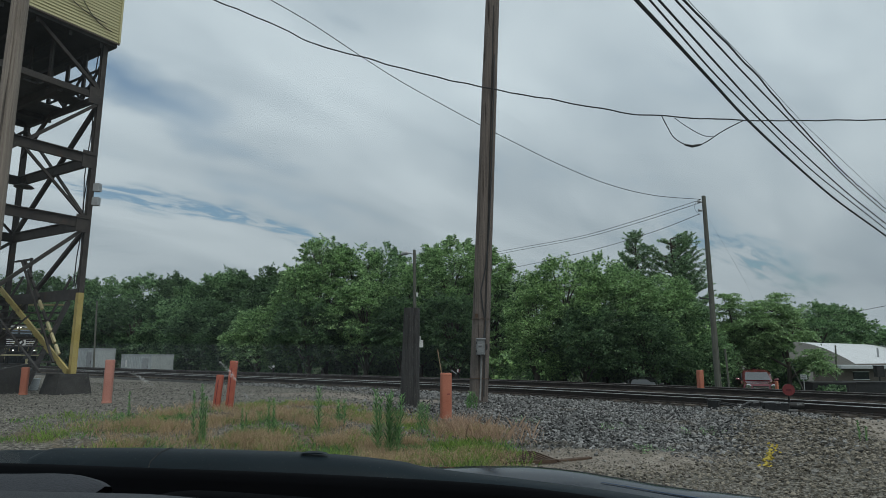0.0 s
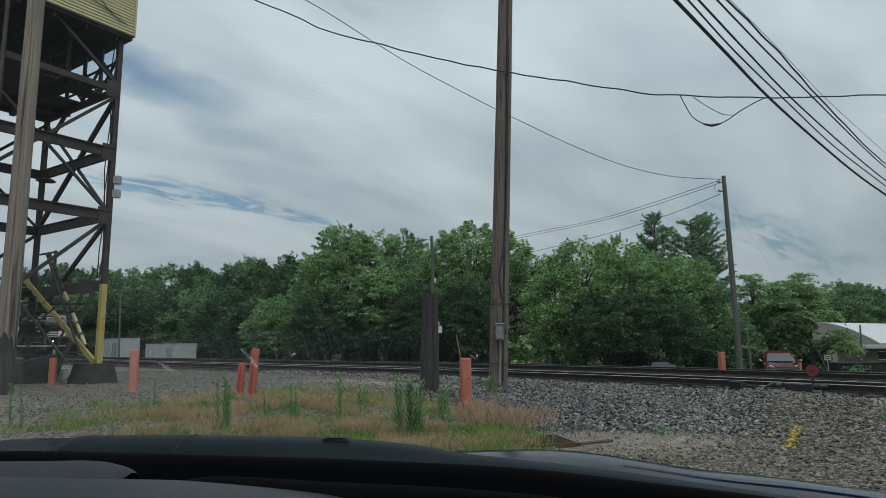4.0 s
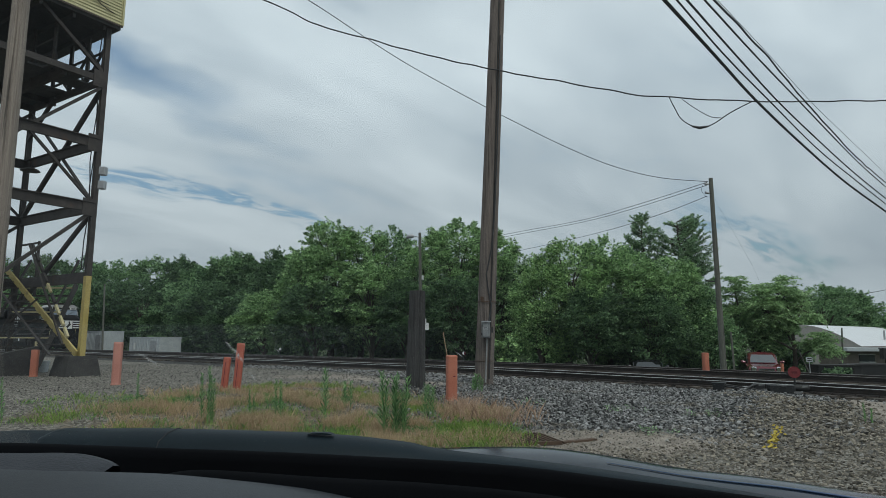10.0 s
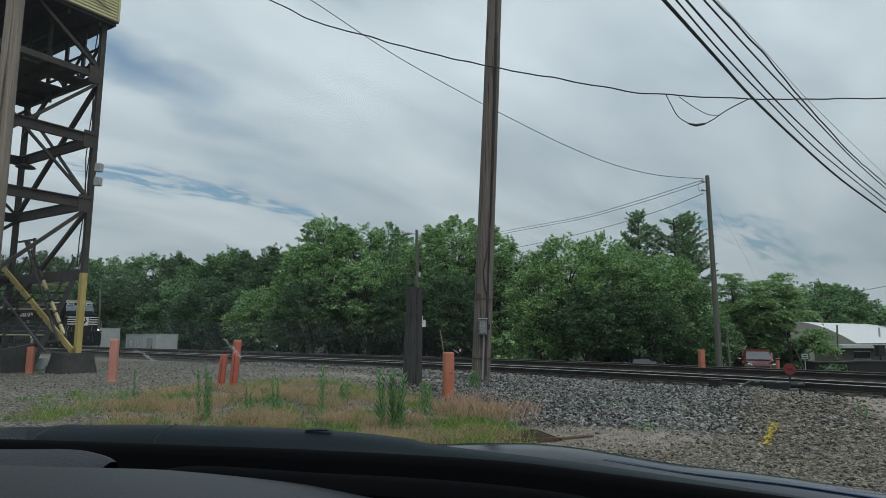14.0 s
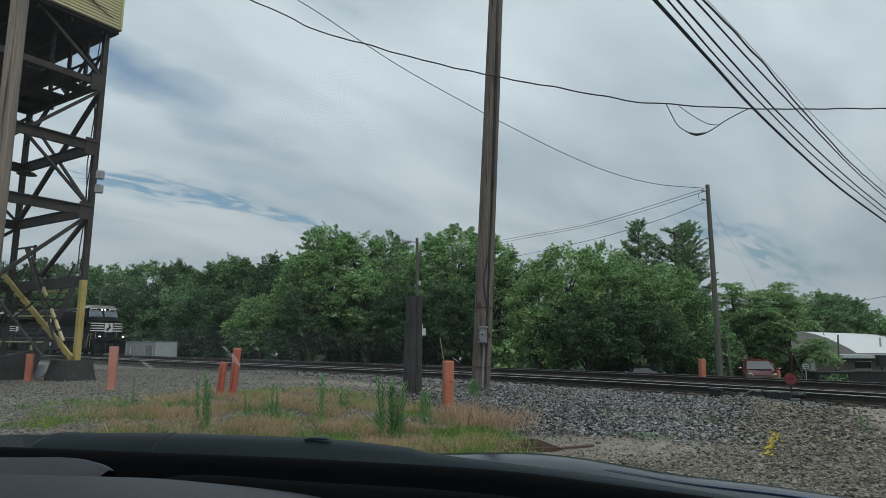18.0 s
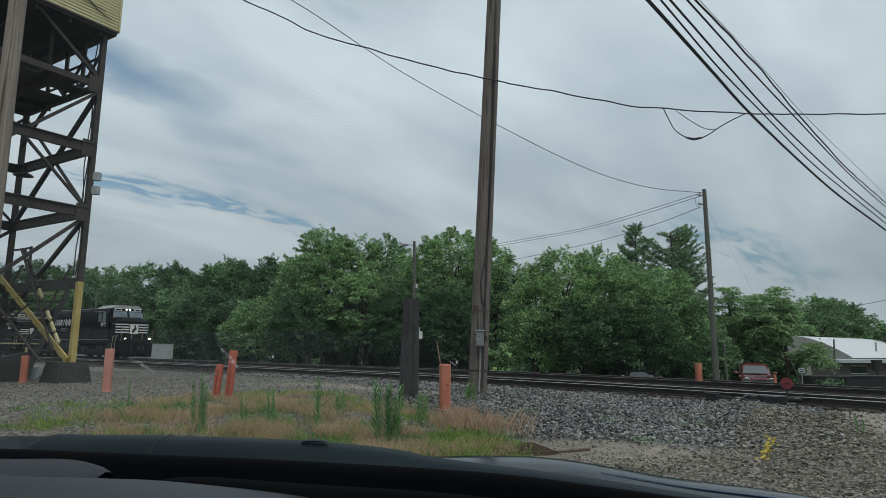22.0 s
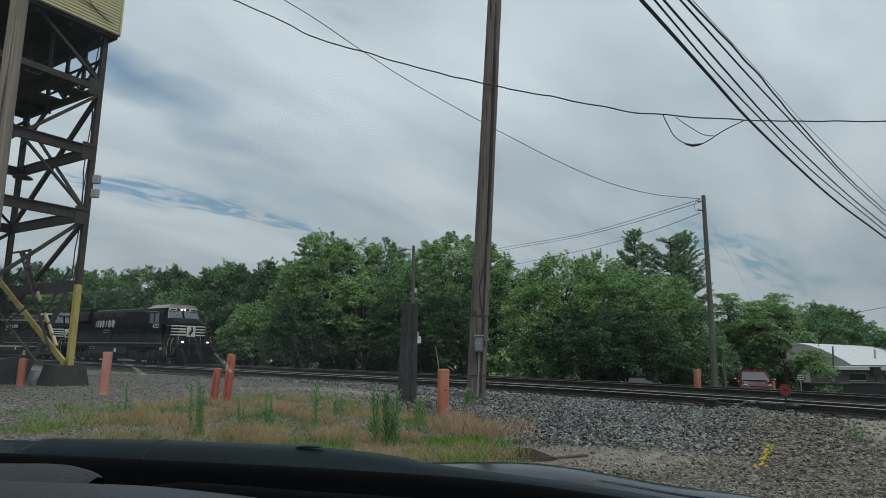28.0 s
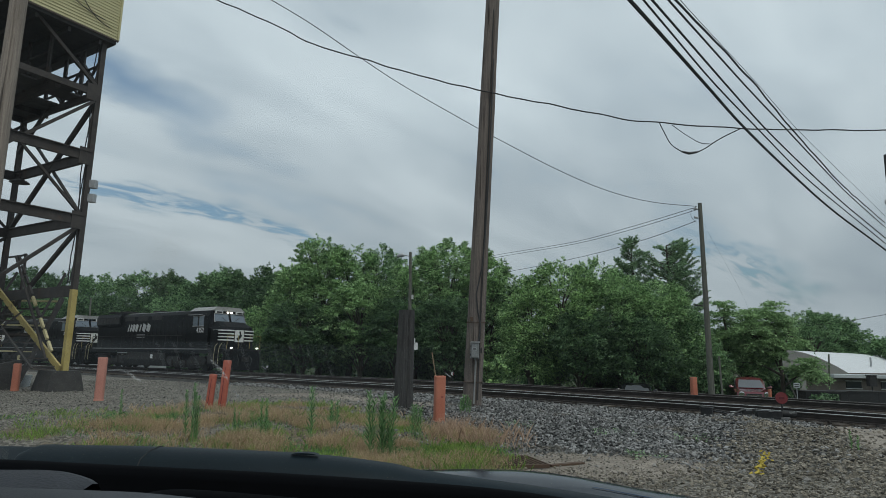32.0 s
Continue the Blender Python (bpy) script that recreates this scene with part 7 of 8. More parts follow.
def locomotive(label):
    """A six-axle road engine, nose towards +x, on the rail top at z 0."""
    o = thing("locomotive", (0, 0, 0), label, "locomotive", "coupled engines")

    def p(name, sh, mat=M_LOCO, parent=o, lb="", smooth=False):
        return part(name, sh, mat, parent, lb, world=False, smooth=smooth)

    # underframe, tank, bogies
    p("underframe", Shape().box((0, 0, 1.42), (21.2, 2.9, 0.34)), M_LOCO)
    for s in (-1, 1):
        p("sill_stripe", Shape().box((-0.3, s * 1.465, 1.55), (18.0, 0.02, 0.07)), M_SILL, lb="dusty pale sill stripe")
    tank = [(-1.25, 0.24), (1.25, 0.24), (1.42, 0.7), (1.42, 1.25), (-1.42, 1.25), (-1.42, 0.7)]
    p("fuel_tank", Shape().sweep([(a, z) for a, z in tank], -2.95, 2.95, "x"), M_LOCOG)
    for s in (-1, 1):
        p("brake_pipe", Shape().tube([(-3.0, s * 1.25, 1.12), (-8.6, s * 1.25, 1.12), (-9.2, s * 1.2, 0.95)], 0.05, 6), M_LOCOG)
        p("sand_box", Shape().box((9.1, s * 1.2, 0.95), (0.7, 0.5, 0.7)), M_LOCOG)
    p("tank_gauge", Shape().box((1.0, -1.44, 0.95), (0.3, 0.03, 0.3)), M_WHITE)
    for c in (5.7, -5.7):
        for s in (-1, 1):
            fr = Shape()
            prof = [(c - 2.7, 0.75), (c - 2.5, 1.0), (c - 1.2, 1.02), (c - 0.9, 0.72), (c + 0.9, 0.72), (c + 1.2, 1.02), (c + 2.5, 1.0), (c + 2.7, 0.75), (c + 2.5, 0.45), (c + 1.4, 0.45), (c + 1.0, 0.38), (c - 1.0, 0.38), (c - 1.4, 0.45), (c - 2.5, 0.45)]
            fr.sweep(prof, s * 1.15, s * 1.32)
            bg = p("bogie_frame", fr, M_LOCOG)
            p("brake_rigging", Shape().box((c, s * 1.02, 0.36), (5.0, 0.07, 0.34)), M_LOCOG, bg)
            for dx in (-1.9, 0, 1.9):
                p("axle_box", Shape().box((c + dx, s * 1.36, 0.55), (0.4, 0.16, 0.42)), M_LOCOG, bg)
            for dx in (-0.95, 0.95):
                p("spring", Shape().tube([(c + dx, s * 1.34, 0.5), (c + dx, s * 1.34, 0.95)], 0.13, 10), M_LOCOG, bg)
    wheels = []
    for x in AXLES:
        w = new("wheelset", None)
        sh = Shape()
        for s in (-1, 1):
            sh.tube([(0, s * 0.68, 0), (0, s * 0.70, 0), (0, s * 0.72, 0), (0, s * 0.83, 0)], [0.57, 0.57, WHEEL_R, WHEEL_R], 24)
            for k in range(6):
                a = k * math.pi / 3
                sh.box((0.34 * math.cos(a), s * 0.84, 0.34 * math.sin(a)), (0.08, 0.03, 0.08))
        sh.tube([(0, -0.8, 0), (0, 0.8, 0)], 0.1, 8)
        bpy.data.objects.remove(w)
        w = p("wheelset", sh, M_LOCOG)
        w.location = (x, 0, WHEEL_R)
        wheels.append(w)
    # long hood in sections
    hood = [(-0.95, 1.6), (0.95, 1.6), (0.95, 4.15), (0.75, 4.4), (-0.75, 4.4), (-0.95, 4.15)]
    p("long_hood", Shape().sweep(hood, -9.6, 6.1, "x"))
    rad = [(-1.15, 3.5), (-0.96, 3.3), (0.96, 3.3), (1.15, 3.5), (1.22, 4.15), (1.05, 4.44), (-1.05, 4.44), (-1.22, 4.15)]
    p("radiator_wing", Shape().sweep(rad, -9.5, -5.2, "x"), lb="flared radiator section")
    for s in (-1, 1):
        for i in range(7):
            p("radiator_grille", Shape().box((-9.2 + i * 0.6, s * 1.2, 3.85), (0.5, 0.03, 0.5)), M_LOCOG)
        for i in range(16):
            x = -4.7 + i * 0.62
            d = p("hood_door", Shape().box((x, s * 0.962, 2.75), (0.57, 0.03, 1.9)))
            p("latch", Shape().box((x + 0.2, s * 0.985, 2.7), (0.05, 0.02, 0.14)), M_LOCOG, d)
        for i in range(3):
            p("hood_vent", Shape().box((-4.0 + i * 2.2, s * 0.955, 4.0), (1.6, 0.04, 0.36)), M_LOCOG)
        # plain pale emblem blocks on the hood side
        for i, (x, w) in enumerate(((-4.0, 0.12), (-3.6, 0.24), (-3.15, 0.34), (-2.65, 0.36), (-2.05, 0.16), (-1.45, 0.5), (-0.75, 0.5))):
            p("emblem", Shape().bar((x - 0.1, s * 0.985, 2.95), (x + 0.1, s * 0.985, 3.5), 0.02, w, (1, 0, 0)), M_EMBLEM, lb="pale block emblem on the hood side")
        for z in (2.66, 2.46):
            p("lettering", Shape().box((-1.9, s * 0.985, z), (1.3, 0.012, 0.09)), M_SILL)
    p("roof_band", Shape().box((1.2, 0, 4.42), (4.6, 1.3, 0.08)), M_ROOF, lb="dusty grey roof cover")
    p("roof_band", Shape().box((-3.2, 0, 4.43), (2.6, 1.5, 0.1)), M_ROOF)
    p("exhaust", Shape().box((-0.9, 0, 4.52), (1.1, 0.7, 0.24)), M_LOCOG)
    for x in (-6.2, -8.2):
        p("fan", Shape().tube([(x, 0, 4.6), (x, 0, 4.72)], 0.75, 20), M_LOCOG, smooth=True)
    p("horn", Shape().tube([(3.9, 0.2, 4.62), (4.4, 0.2, 4.66), (4.5, 0.2, 4.66)], [0.04, 0.06, 0.12], 8), M_GALV)
    # cab
    cabp = [(-1.5, 1.6), (1.5, 1.6), (1.5, 3.9), (1.36, 4.28), (0.9, 4.52), (-0.9, 4.52), (-1.36, 4.28), (-1.5, 3.9)]
    cab = p("cab", Shape().sweep(cabp, 6.0, 8.65, "x"), lb="wide black crew cab")
    roofp = [(-1.4, 4.3), (1.4, 4.3), (0.95, 4.6), (-0.95, 4.6)]
    p("cab_roof", Shape().sweep(roofp, 5.9, 8.78, "x"), M_ROOF, cab, "dusty grey cab roof")
    for s in (-1, 1):
        for x, w in ((6.95, 0.6), (7.75, 0.6)):
            win = p("side_window", Shape().box((x, s * 1.505, 3.55), (w, 0.03, 0.68)), M_GLASSB, cab, "cab side window")
            p("window_frame", Shape().box((x, s * 1.51, 3.19), (w + 0.08, 0.04, 0.05)).box((x, s * 1.51, 3.91), (w + 0.08, 0.04, 0.05)), M_ROOF, win)
        p("sunshade", Shape().box((7.1, s * 1.66, 4.0), (1.5, 0.3, 0.03)), M_ROOF, cab)
        text_part("road_number", "4352", 0.5, Matrix.Translation((7.65, s * 1.515, 2.88)) @ (pose(0, 0, 0, 90, 0, 0) if s < 0 else pose(0, 0, 0, 90, 0, 180)), M_WHITE, cab, "white road number")
    # raked front with two windscreens and number boards
    f = Shape().add([(8.65, -1.5, 3.05), (8.65, 1.5, 3.05), (8.65, 1.36, 4.28), (8.65, -1.36, 4.28), (9.1, -1.42, 3.05), (9.1, 1.42, 3.05), (8.7, 1.3, 4.28), (8.7, -1.3, 4.28)],
                    [(4, 5, 6, 7), (0, 4, 7, 3), (5, 1, 2, 6), (3, 7, 6, 2), (0, 1, 5, 4)])
    p("cab_front", f, M_LOCO, cab)
    for s in (-1, 1):
        q = [(8.45, s * 0.1, 3.56), (8.42, s * 1.27, 3.52), (8.2, s * 1.2, 4.06), (8.22, s * 0.1, 4.06)]
        q = [(x + 0.61, y, z) for x, y, z in q]
        w = p("windscreen", Shape().add(q + [(x - 0.05, y, z) for x, y, z in q], [(0, 1, 2, 3), (7, 6, 5, 4), (0, 4, 5, 1), (1, 5, 6, 2), (2, 6, 7, 3), (3, 7, 4, 0)]), M_GLASSB, cab, "raked windscreen")
        p("windscreen_frame", Shape().bar((9.08, s * 0.1, 3.53), (9.05, s * 1.3, 3.49), 0.03, 0.045).bar((8.84, s * 0.1, 4.09), (8.82, s * 1.22, 4.09), 0.03, 0.05).bar((9.05, s * 1.3, 3.49), (8.82, s * 1.22, 4.09), 0.03, 0.05), M_ROOF, w, "pale windscreen frame")
        p("wiper", Shape().bar((9.1, s * 0.3, 3.56), (8.99, s * 0.75, 3.86), 0.02, 0.025), M_BLACK, w)
        p("number_board", Shape().box((8.83, s * 0.85, 4.2), (0.12, 0.6, 0.2)), M_WHITE, cab, "white number board with bars")
        p("number_bars", Shape().box((8.9, s * 0.85, 4.2), (0.01, 0.44, 0.11)), M_BLACK, cab)
        p("headlight", Shape().tube([(8.8, s * 0.14, 4.22), (8.93, s * 0.14, 4.2)], 0.05, 12), M_LAMP, cab, "lit headlight")
    # nose
    nose = Shape()
    lo = [(8.95, -1.45), (10.0, -1.35), (10.25, -1.0), (10.25, 1.0), (10.0, 1.35), (8.95, 1.45)]
    for z, kx, ky in ((1.6, 0, 1), (2.96, 0, 1), (3.14, -0.12, 0.95), (3.52, -0.85, 0.86)):
        for x, y in lo:
            nose.v.append((x + (kx if x > 9 else 0), y * ky, z))
    for i in range(3):
        for j in range(6):
            nose.f.append((i * 6 + j, i * 6 + (j + 1) % 6, (i + 1) * 6 + (j + 1) % 6, (i + 1) * 6 + j))
    nose.f.append(tuple(range(18, 24)))
    nz = p("nose", nose, lb="short black nose with white bands")
    for i in range(4):
        z = 2.2 + i * 0.225
        for y0, y1 in ((-1.0, -0.42), (0.42, 1.0)):
            p("nose_band", Shape().box((10.265, (y0 + y1) / 2, z), (0.03, y1 - y0, 0.095)), M_WHITE, nz, "white nose band")
        for s in (-1, 1):
            p("nose_band", Shape().bar((10.25 + 0.01, s * 1.01, z), (10.0 + 0.01, s * 1.36, z), 0.03, 0.085), M_WHITE, nz)
            p("nose_band", Shape().bar((10.0, s * 1.365, z), (9.35 - i * 0.05, s * 1.42, z), 0.03, 0.085), M_WHITE, nz)
    p("nose_emblem", Shape().box((10.27, 0, 2.5), (0.03, 0.72, 0.84)), M_WHITE, nz, "white shield block on the nose")
    p("emblem_mark", Shape().bar((10.29, -0.14, 2.24), (10.29, 0.14, 2.6), 0.02, 0.2, (0, 1, 0)).bar((10.29, 0.12, 2.5), (10.29, 0.0, 2.84), 0.02, 0.12, (0, 1, 0)).bar((10.29, -0.06, 2.16), (10.29, -0.22, 2.34), 0.02, 0.09, (0, 1, 0)), M_BLACK, nz)
    p("nose_door", Shape().box((9.5, -1.44, 2.3), (0.6, 0.04, 1.2)), M_LOCO, nz)
    # platform, pilot, steps and rails
    p("front_deck", Shape().box((10.45, 0, 1.5), (0.9, 2.9, 0.12)), M_LOCOG)
    p("anticlimber", Shape().box((10.9, 0, 1.36), (0.3, 2.4, 0.3)), M_LOCO)
    pil = Shape().add([(10.8, -1.45, 1.3), (10.8, 1.45, 1.3), (10.95, 1.35, 0.12), (10.95, -1.35, 0.12), (10.6, -1.45, 1.3), (10.6, 1.45, 1.3), (10.7, 1.35, 0.12), (10.7, -1.35, 0.12)],
                      [(0, 3, 2, 1), (4, 5, 6, 7), (0, 1, 5, 4), (1, 2, 6, 5), (2, 3, 7, 6), (3, 0, 4, 7)])
    p("pilot", pil, M_LOCO, lb="black snowplough pilot")
    p("coupler", Shape().box((11.05, 0, 0.9), (0.7, 0.3, 0.34)), M_LOCOG)
    p("coupler", Shape().box((-11.05, 0, 0.9), (0.7, 0.3, 0.34)), M_LOCOG)
    p("rear_pilot", Shape().box((-10.7, 0, 0.8), (0.2, 2.8, 1.1)), M_LOCO)
    for s in (-1, 1):
        p("ditch_light", Shape().tube([(10.9, s * 1.05, 1.66), (11.05, s * 1.05, 1.66)], 0.045, 12), M_LAMP, lb="lit ditch light")
        for x0 in (9.6, -10.4):
            for i in range(4):
                p("step", Shape().box((x0 + 0.35, s * 1.4, 0.4 + i * 0.3), (0.6, 0.3, 0.04)), M_LOCOG)
            for dx in (0.02, 0.55):
                p("grab_rail", Shape().tube([(x0 + dx, s * 1.5, 0.55), (x0 + dx, s * 1.52, 1.2), (x0 + dx + 0.06, s * 1.5, 1.75), (x0 + dx + 0.25, s * 1.46, 1.95)], 0.014, 6), M_PALE, lb="yellow grab rail")
        for i in range(9):
            p("stanchion", Shape().tube([(-9.4 + i * 1.75, s * 1.44, 1.58), (-9.4 + i * 1.75, s * 1.44, 2.55)], 0.022, 5), M_LOCOG)
        p("hand_rail", Shape().tube([(-9.4, s * 1.44, 2.55), (5.2, s * 1.44, 2.55)], 0.022, 5), M_LOCOG)
        p("front_rail", Shape().tube([(10.85, s * 1.35, 1.5), (10.88, s * 1.35, 2.5), (10.88, s * 0.5, 2.55), (10.88, s * 0.45, 1.6)], 0.014, 6), M_YELLOW, lb="yellow end hand rail")
        p("front_hose", Shape().tube([(10.9, s * 0.5, 1.15), (11.15, s * 0.55, 0.85), (11.05, s * 0.5, 0.45)], 0.03, 6), M_WIRE)
    return o, wheels


engine, engine_wheels = locomotive("black road locomotive with white nose bands and lit headlights")


def engine_copy(label):
    c = copy_thing(engine, Matrix.Identity(4))
    tagged(c, label)
    for k in c.children_recursive:
        if k.name.startswith("road_number"):
            s = 1 if k.data.vertices[0].co.y > 0 else -1
            bars = Shape().box((7.65, s * 1.515, 2.94), (0.9, 0.008, 0.1)).box((7.65, s * 1.515, 2.8), (0.9, 0.008, 0.1)).mesh("road_number")
            bars.materials.append(M_WHITE)
            k.data = bars
            tagged(k, "white bars of an unreadable number")
        if k.name.startswith(("headlight", "ditch_light")):
            k.data = k.data.copy()
            k.data.materials[0] = M_GLASSB
            tagged(k, "unlit lamp")
    kids = [k for k in c.children if k.name.startswith("wheelset")]
    kids.sort(key=lambda k: -k.location.x)
    return c, kids


engine_two, engine_two_wheels = engine_copy("second black road locomotive coupled behind the first")
engine_three, engine_three_wheels = engine_copy("third black road locomotive coupled behind the second")


# ---------------------------------------------------------------- exhaust smoke above the first engine
def exhaust_smoke():
    """Fine soot specks in loose drifting clouds over the exhaust."""
    rng = np.random.default_rng(41)
    o = thing("exhaust_smoke", (0, 0, 0), "thin brownish haze of exhaust above the engine", "smoke")
    for x, z, sx, sz, n in ((-0.1, 7.4, 0.45, 0.8, 2500), (0.2, 9.2, 0.9, 0.9, 9500), (-0.5, 10.4, 1.3, 0.9, 11000), (0.9, 10.3, 1.2, 0.9, 10000)):
        c = rng.normal(size=(n, 3)) * np.array([sx, 0.6, sz]) + np.array([x, 0.0, z])
        e = rng.normal(size=(n, 3, 3)) * 0.0058
        q = new("puff", tri_mesh("puff", (c[:, None, :] + e).reshape(-1, 3), M_SOOT))
        q.parent = o
        q.visible_shadow = False
    return o


smoke = exhaust_smoke()


# ---------------------------------------------------------------- the car the view is taken from
def spline(pts, n):
    """Points evenly spaced along a smooth curve through a few."""
    out = []
    P = [Vector(q) for q in pts]
    for i in range(len(P) - 1):
        p0, p1, p2, p3 = P[max(i - 1, 0)], P[i], P[i + 1], P[min(i + 2, len(P) - 1)]
        for j in range(n):
            t = j / n
            out.append(0.5 * (2 * p1 + (p2 - p0) * t + (2 * p0 - 5 * p1 + 4 * p2 - p3) * t * t + (3 * p1 - p0 - 3 * p2 + p3) * t ** 3))
    return out + [P[-1]]


def loft(ridge, section, taper=0):
    """A strip: the section (towards the viewer, up) carried along a ridge line, growing from nothing over the first steps."""
    sh = Shape()
    n = len(section)
    for i, p in enumerate(ridge):
        k = min(1.0, (i + 0.02) / taper) ** 0.7 if taper else 1.0
        for dy, dz in section:
            sh.v.append((p.x, p.y - dy * k, p.z + dz * k))
    for i in range(len(ridge) - 1):
        for j in range(n - 1):
            sh.f.append((i * n + j, i * n + j + 1, (i + 1) * n + j + 1, (i + 1) * n + j))
    return sh


car = thing("own_car", (0, 0, 0.2), "dark interior and blue bonnet of the car", "car")
rear = spline([(-1.34, 1.70, 1.25), (-1.16, 1.70, 1.26), (-1.04, 1.70, 1.26), (-0.86, 1.70, 1.26), (-0.54, 1.70, 1.24)], 6)
part("cowl_rear", loft(rear, [(-0.4, -0.2), (-0.03, -0.006), (0, 0), (0.03, -0.006), (0.09, -0.035), (0.1, -0.3)]), M_COWL, car, "black scuttle panel below the glass", smooth=True)
ridge = spline([(-1.01, 1.56, 1.26), (-1.00, 1.58, 1.27), (-0.97, 1.60, 1.28), (-0.88, 1.60, 1.28), (-0.69, 1.60, 1.28), (-0.31, 1.60, 1.27), (-0.09, 1.60, 1.25), (0.02, 1.60, 1.23), (0.44, 1.60, 1.18), (0.98, 1.60, 1.10), (1.25, 1.60, 1.06)], 8)
part("cowl", loft(ridge, [(-0.5, -0.2), (-0.14, -0.045), (-0.05, -0.008), (0, 0), (0.04, -0.006), (0.07, -0.022), (0.083, -0.043), (0.086, -0.05), (0.095, -0.062), (0.1, -0.4)], 20), M_COWL, car, "black plastic cowl below the windscreen", smooth=True)
seal = [q + Vector((0, -0.0965, -0.066)) for q in ridge[26:]]
part("cowl_seal", Shape().tube(seal, 0.0012, 6), M_PAD, car, "thin grey seal along the cowl", smooth=True)
hood_ridge = spline([(-0.13, 1.85, 1.18), (0.19, 1.85, 1.19), (0.41, 1.85, 1.18), (0.74, 1.85, 1.13), (1.01, 1.85, 1.10), (1.29, 1.85, 1.06), (1.44, 1.85, 1.04)], 8)
part("bonnet", loft(hood_ridge, [(-0.9, -0.25), (-0.3, -0.05), (-0.08, -0.006), (0, 0), (0.05, -0.008), (0.12, -0.03), (0.2, -0.07), (0.3, -0.13)]), M_HOOD, car, "dark blue glossy bonnet edge", smooth=True)
# added blue tube paints the highlight line along the bonnet
edge = [q + Vector((0, -0.055, -0.0075)) for q in hood_ridge[18:]]
part("bonnet_edge", Shape().tube(edge, [0.0008 + 0.0045 * k / (len(edge) - 1) for k in range(len(edge))], 8), M_HIGHLIGHT, car, "blue tube standing in for the highlight line of the bonnet", smooth=True)
lip = spline([(-1.02, 1.30, 1.29), (-0.88, 1.30, 1.29), (-0.55, 1.30, 1.28), (-0.25, 1.30, 1.27), (0.13, 1.30, 1.25), (0.40, 1.30, 1.22), (0.80, 1.30, 1.17), (1.18, 1.30, 1.11)], 8)
part("dash_edge", loft(lip, [(-0.1, -0.12), (-0.012, -0.004), (0, 0), (0.012, -0.005), (0.02, -0.02), (0.022, -0.3)]), M_DASH, car, "rear lip of the dashboard", smooth=True)
part("dash_top", loft([q + Vector((0, -0.03, -0.09)) for q in lip], [(0, 0), (0.3, 0.0), (0.6, -0.06), (0.75, -0.3)]), M_DASH, car, "black dashboard top", smooth=True)
pad_ridge = spline([(-0.80, 1.02, 1.32), (-0.69, 1.02, 1.32), (-0.61, 1.02, 1.32), (-0.56, 1.02, 1.31), (-0.54, 1.02, 1.30)], 8)
part("dash_pad", loft(pad_ridge, [(-0.03, -0.03), (-0.01, -0.004), (0.01, 0), (0.05, -0.006), (0.12, -0.02), (0.3, -0.05), (0.5, -0.2)]), M_PAD, car, "grey grained instrument pad", smooth=True)
low_ridge = spline([(-0.779, 0.900, 1.318), (-0.695, 0.900, 1.317), (-0.593, 0.900, 1.314), (-0.483, 0.900, 1.312), (-0.394, 0.900, 1.309), (-0.258, 0.900, 1.297), (-0.161, 0.900, 1.285), (-0.051, 0.900, 1.268), (0.067, 0.900, 1.247)], 8)
# added lip, shaped to cover the vent slats from the camera's place
shroud = spline([(-0.43, 0.93, 1.30), (-0.36, 0.93, 1.31), (-0.18, 0.93, 1.30), (0.01, 0.93, 1.29), (0.21, 0.93, 1.27), (0.41, 0.93, 1.23)], 8)
part("vent_shroud", loft(shroud, [(-0.02, -0.03), (0, 0), (0.02, -0.003), (0.04, -0.02), (0.05, -0.12)]), M_DASH, car, "added black lip hiding the vent slats from the camera", smooth=True)
part("lower_pad", loft(low_ridge, [(-0.02, -0.03), (0, 0), (0.03, -0.003), (0.1, -0.014), (0.3, -0.06), (0.5, -0.2)]), M_LOWPAD, car, "grey grained lower pad", smooth=True)
nz = Vector((-0.30, 1.58, 1.28))
part("washer_nozzle", Shape().sweep([(nz.x + a, nz.z + b * 0.3 - 0.0075) for a, b in ((-0.034, -0.006), (-0.028, 0.002), (-0.018, 0.007), (0.004, 0.008), (0.02, 0.005), (0.034, -0.006))], nz.y - 0.015, nz.y + 0.012), M_COWL, car, "low washer nozzle hump", smooth=True)
gap = Vector((-0.69, 1.60, 1.28))
part("panel_gap", Shape().tube([gap + Vector(q) for q in ((0.016, 0.01, -0.0015), (0.012, 0, 0.0003), (0.004, -0.04, -0.0057), (-0.004, -0.07, -0.0217), (-0.006, -0.085, -0.05))], 0.0016, 6), M_TYRE, car)


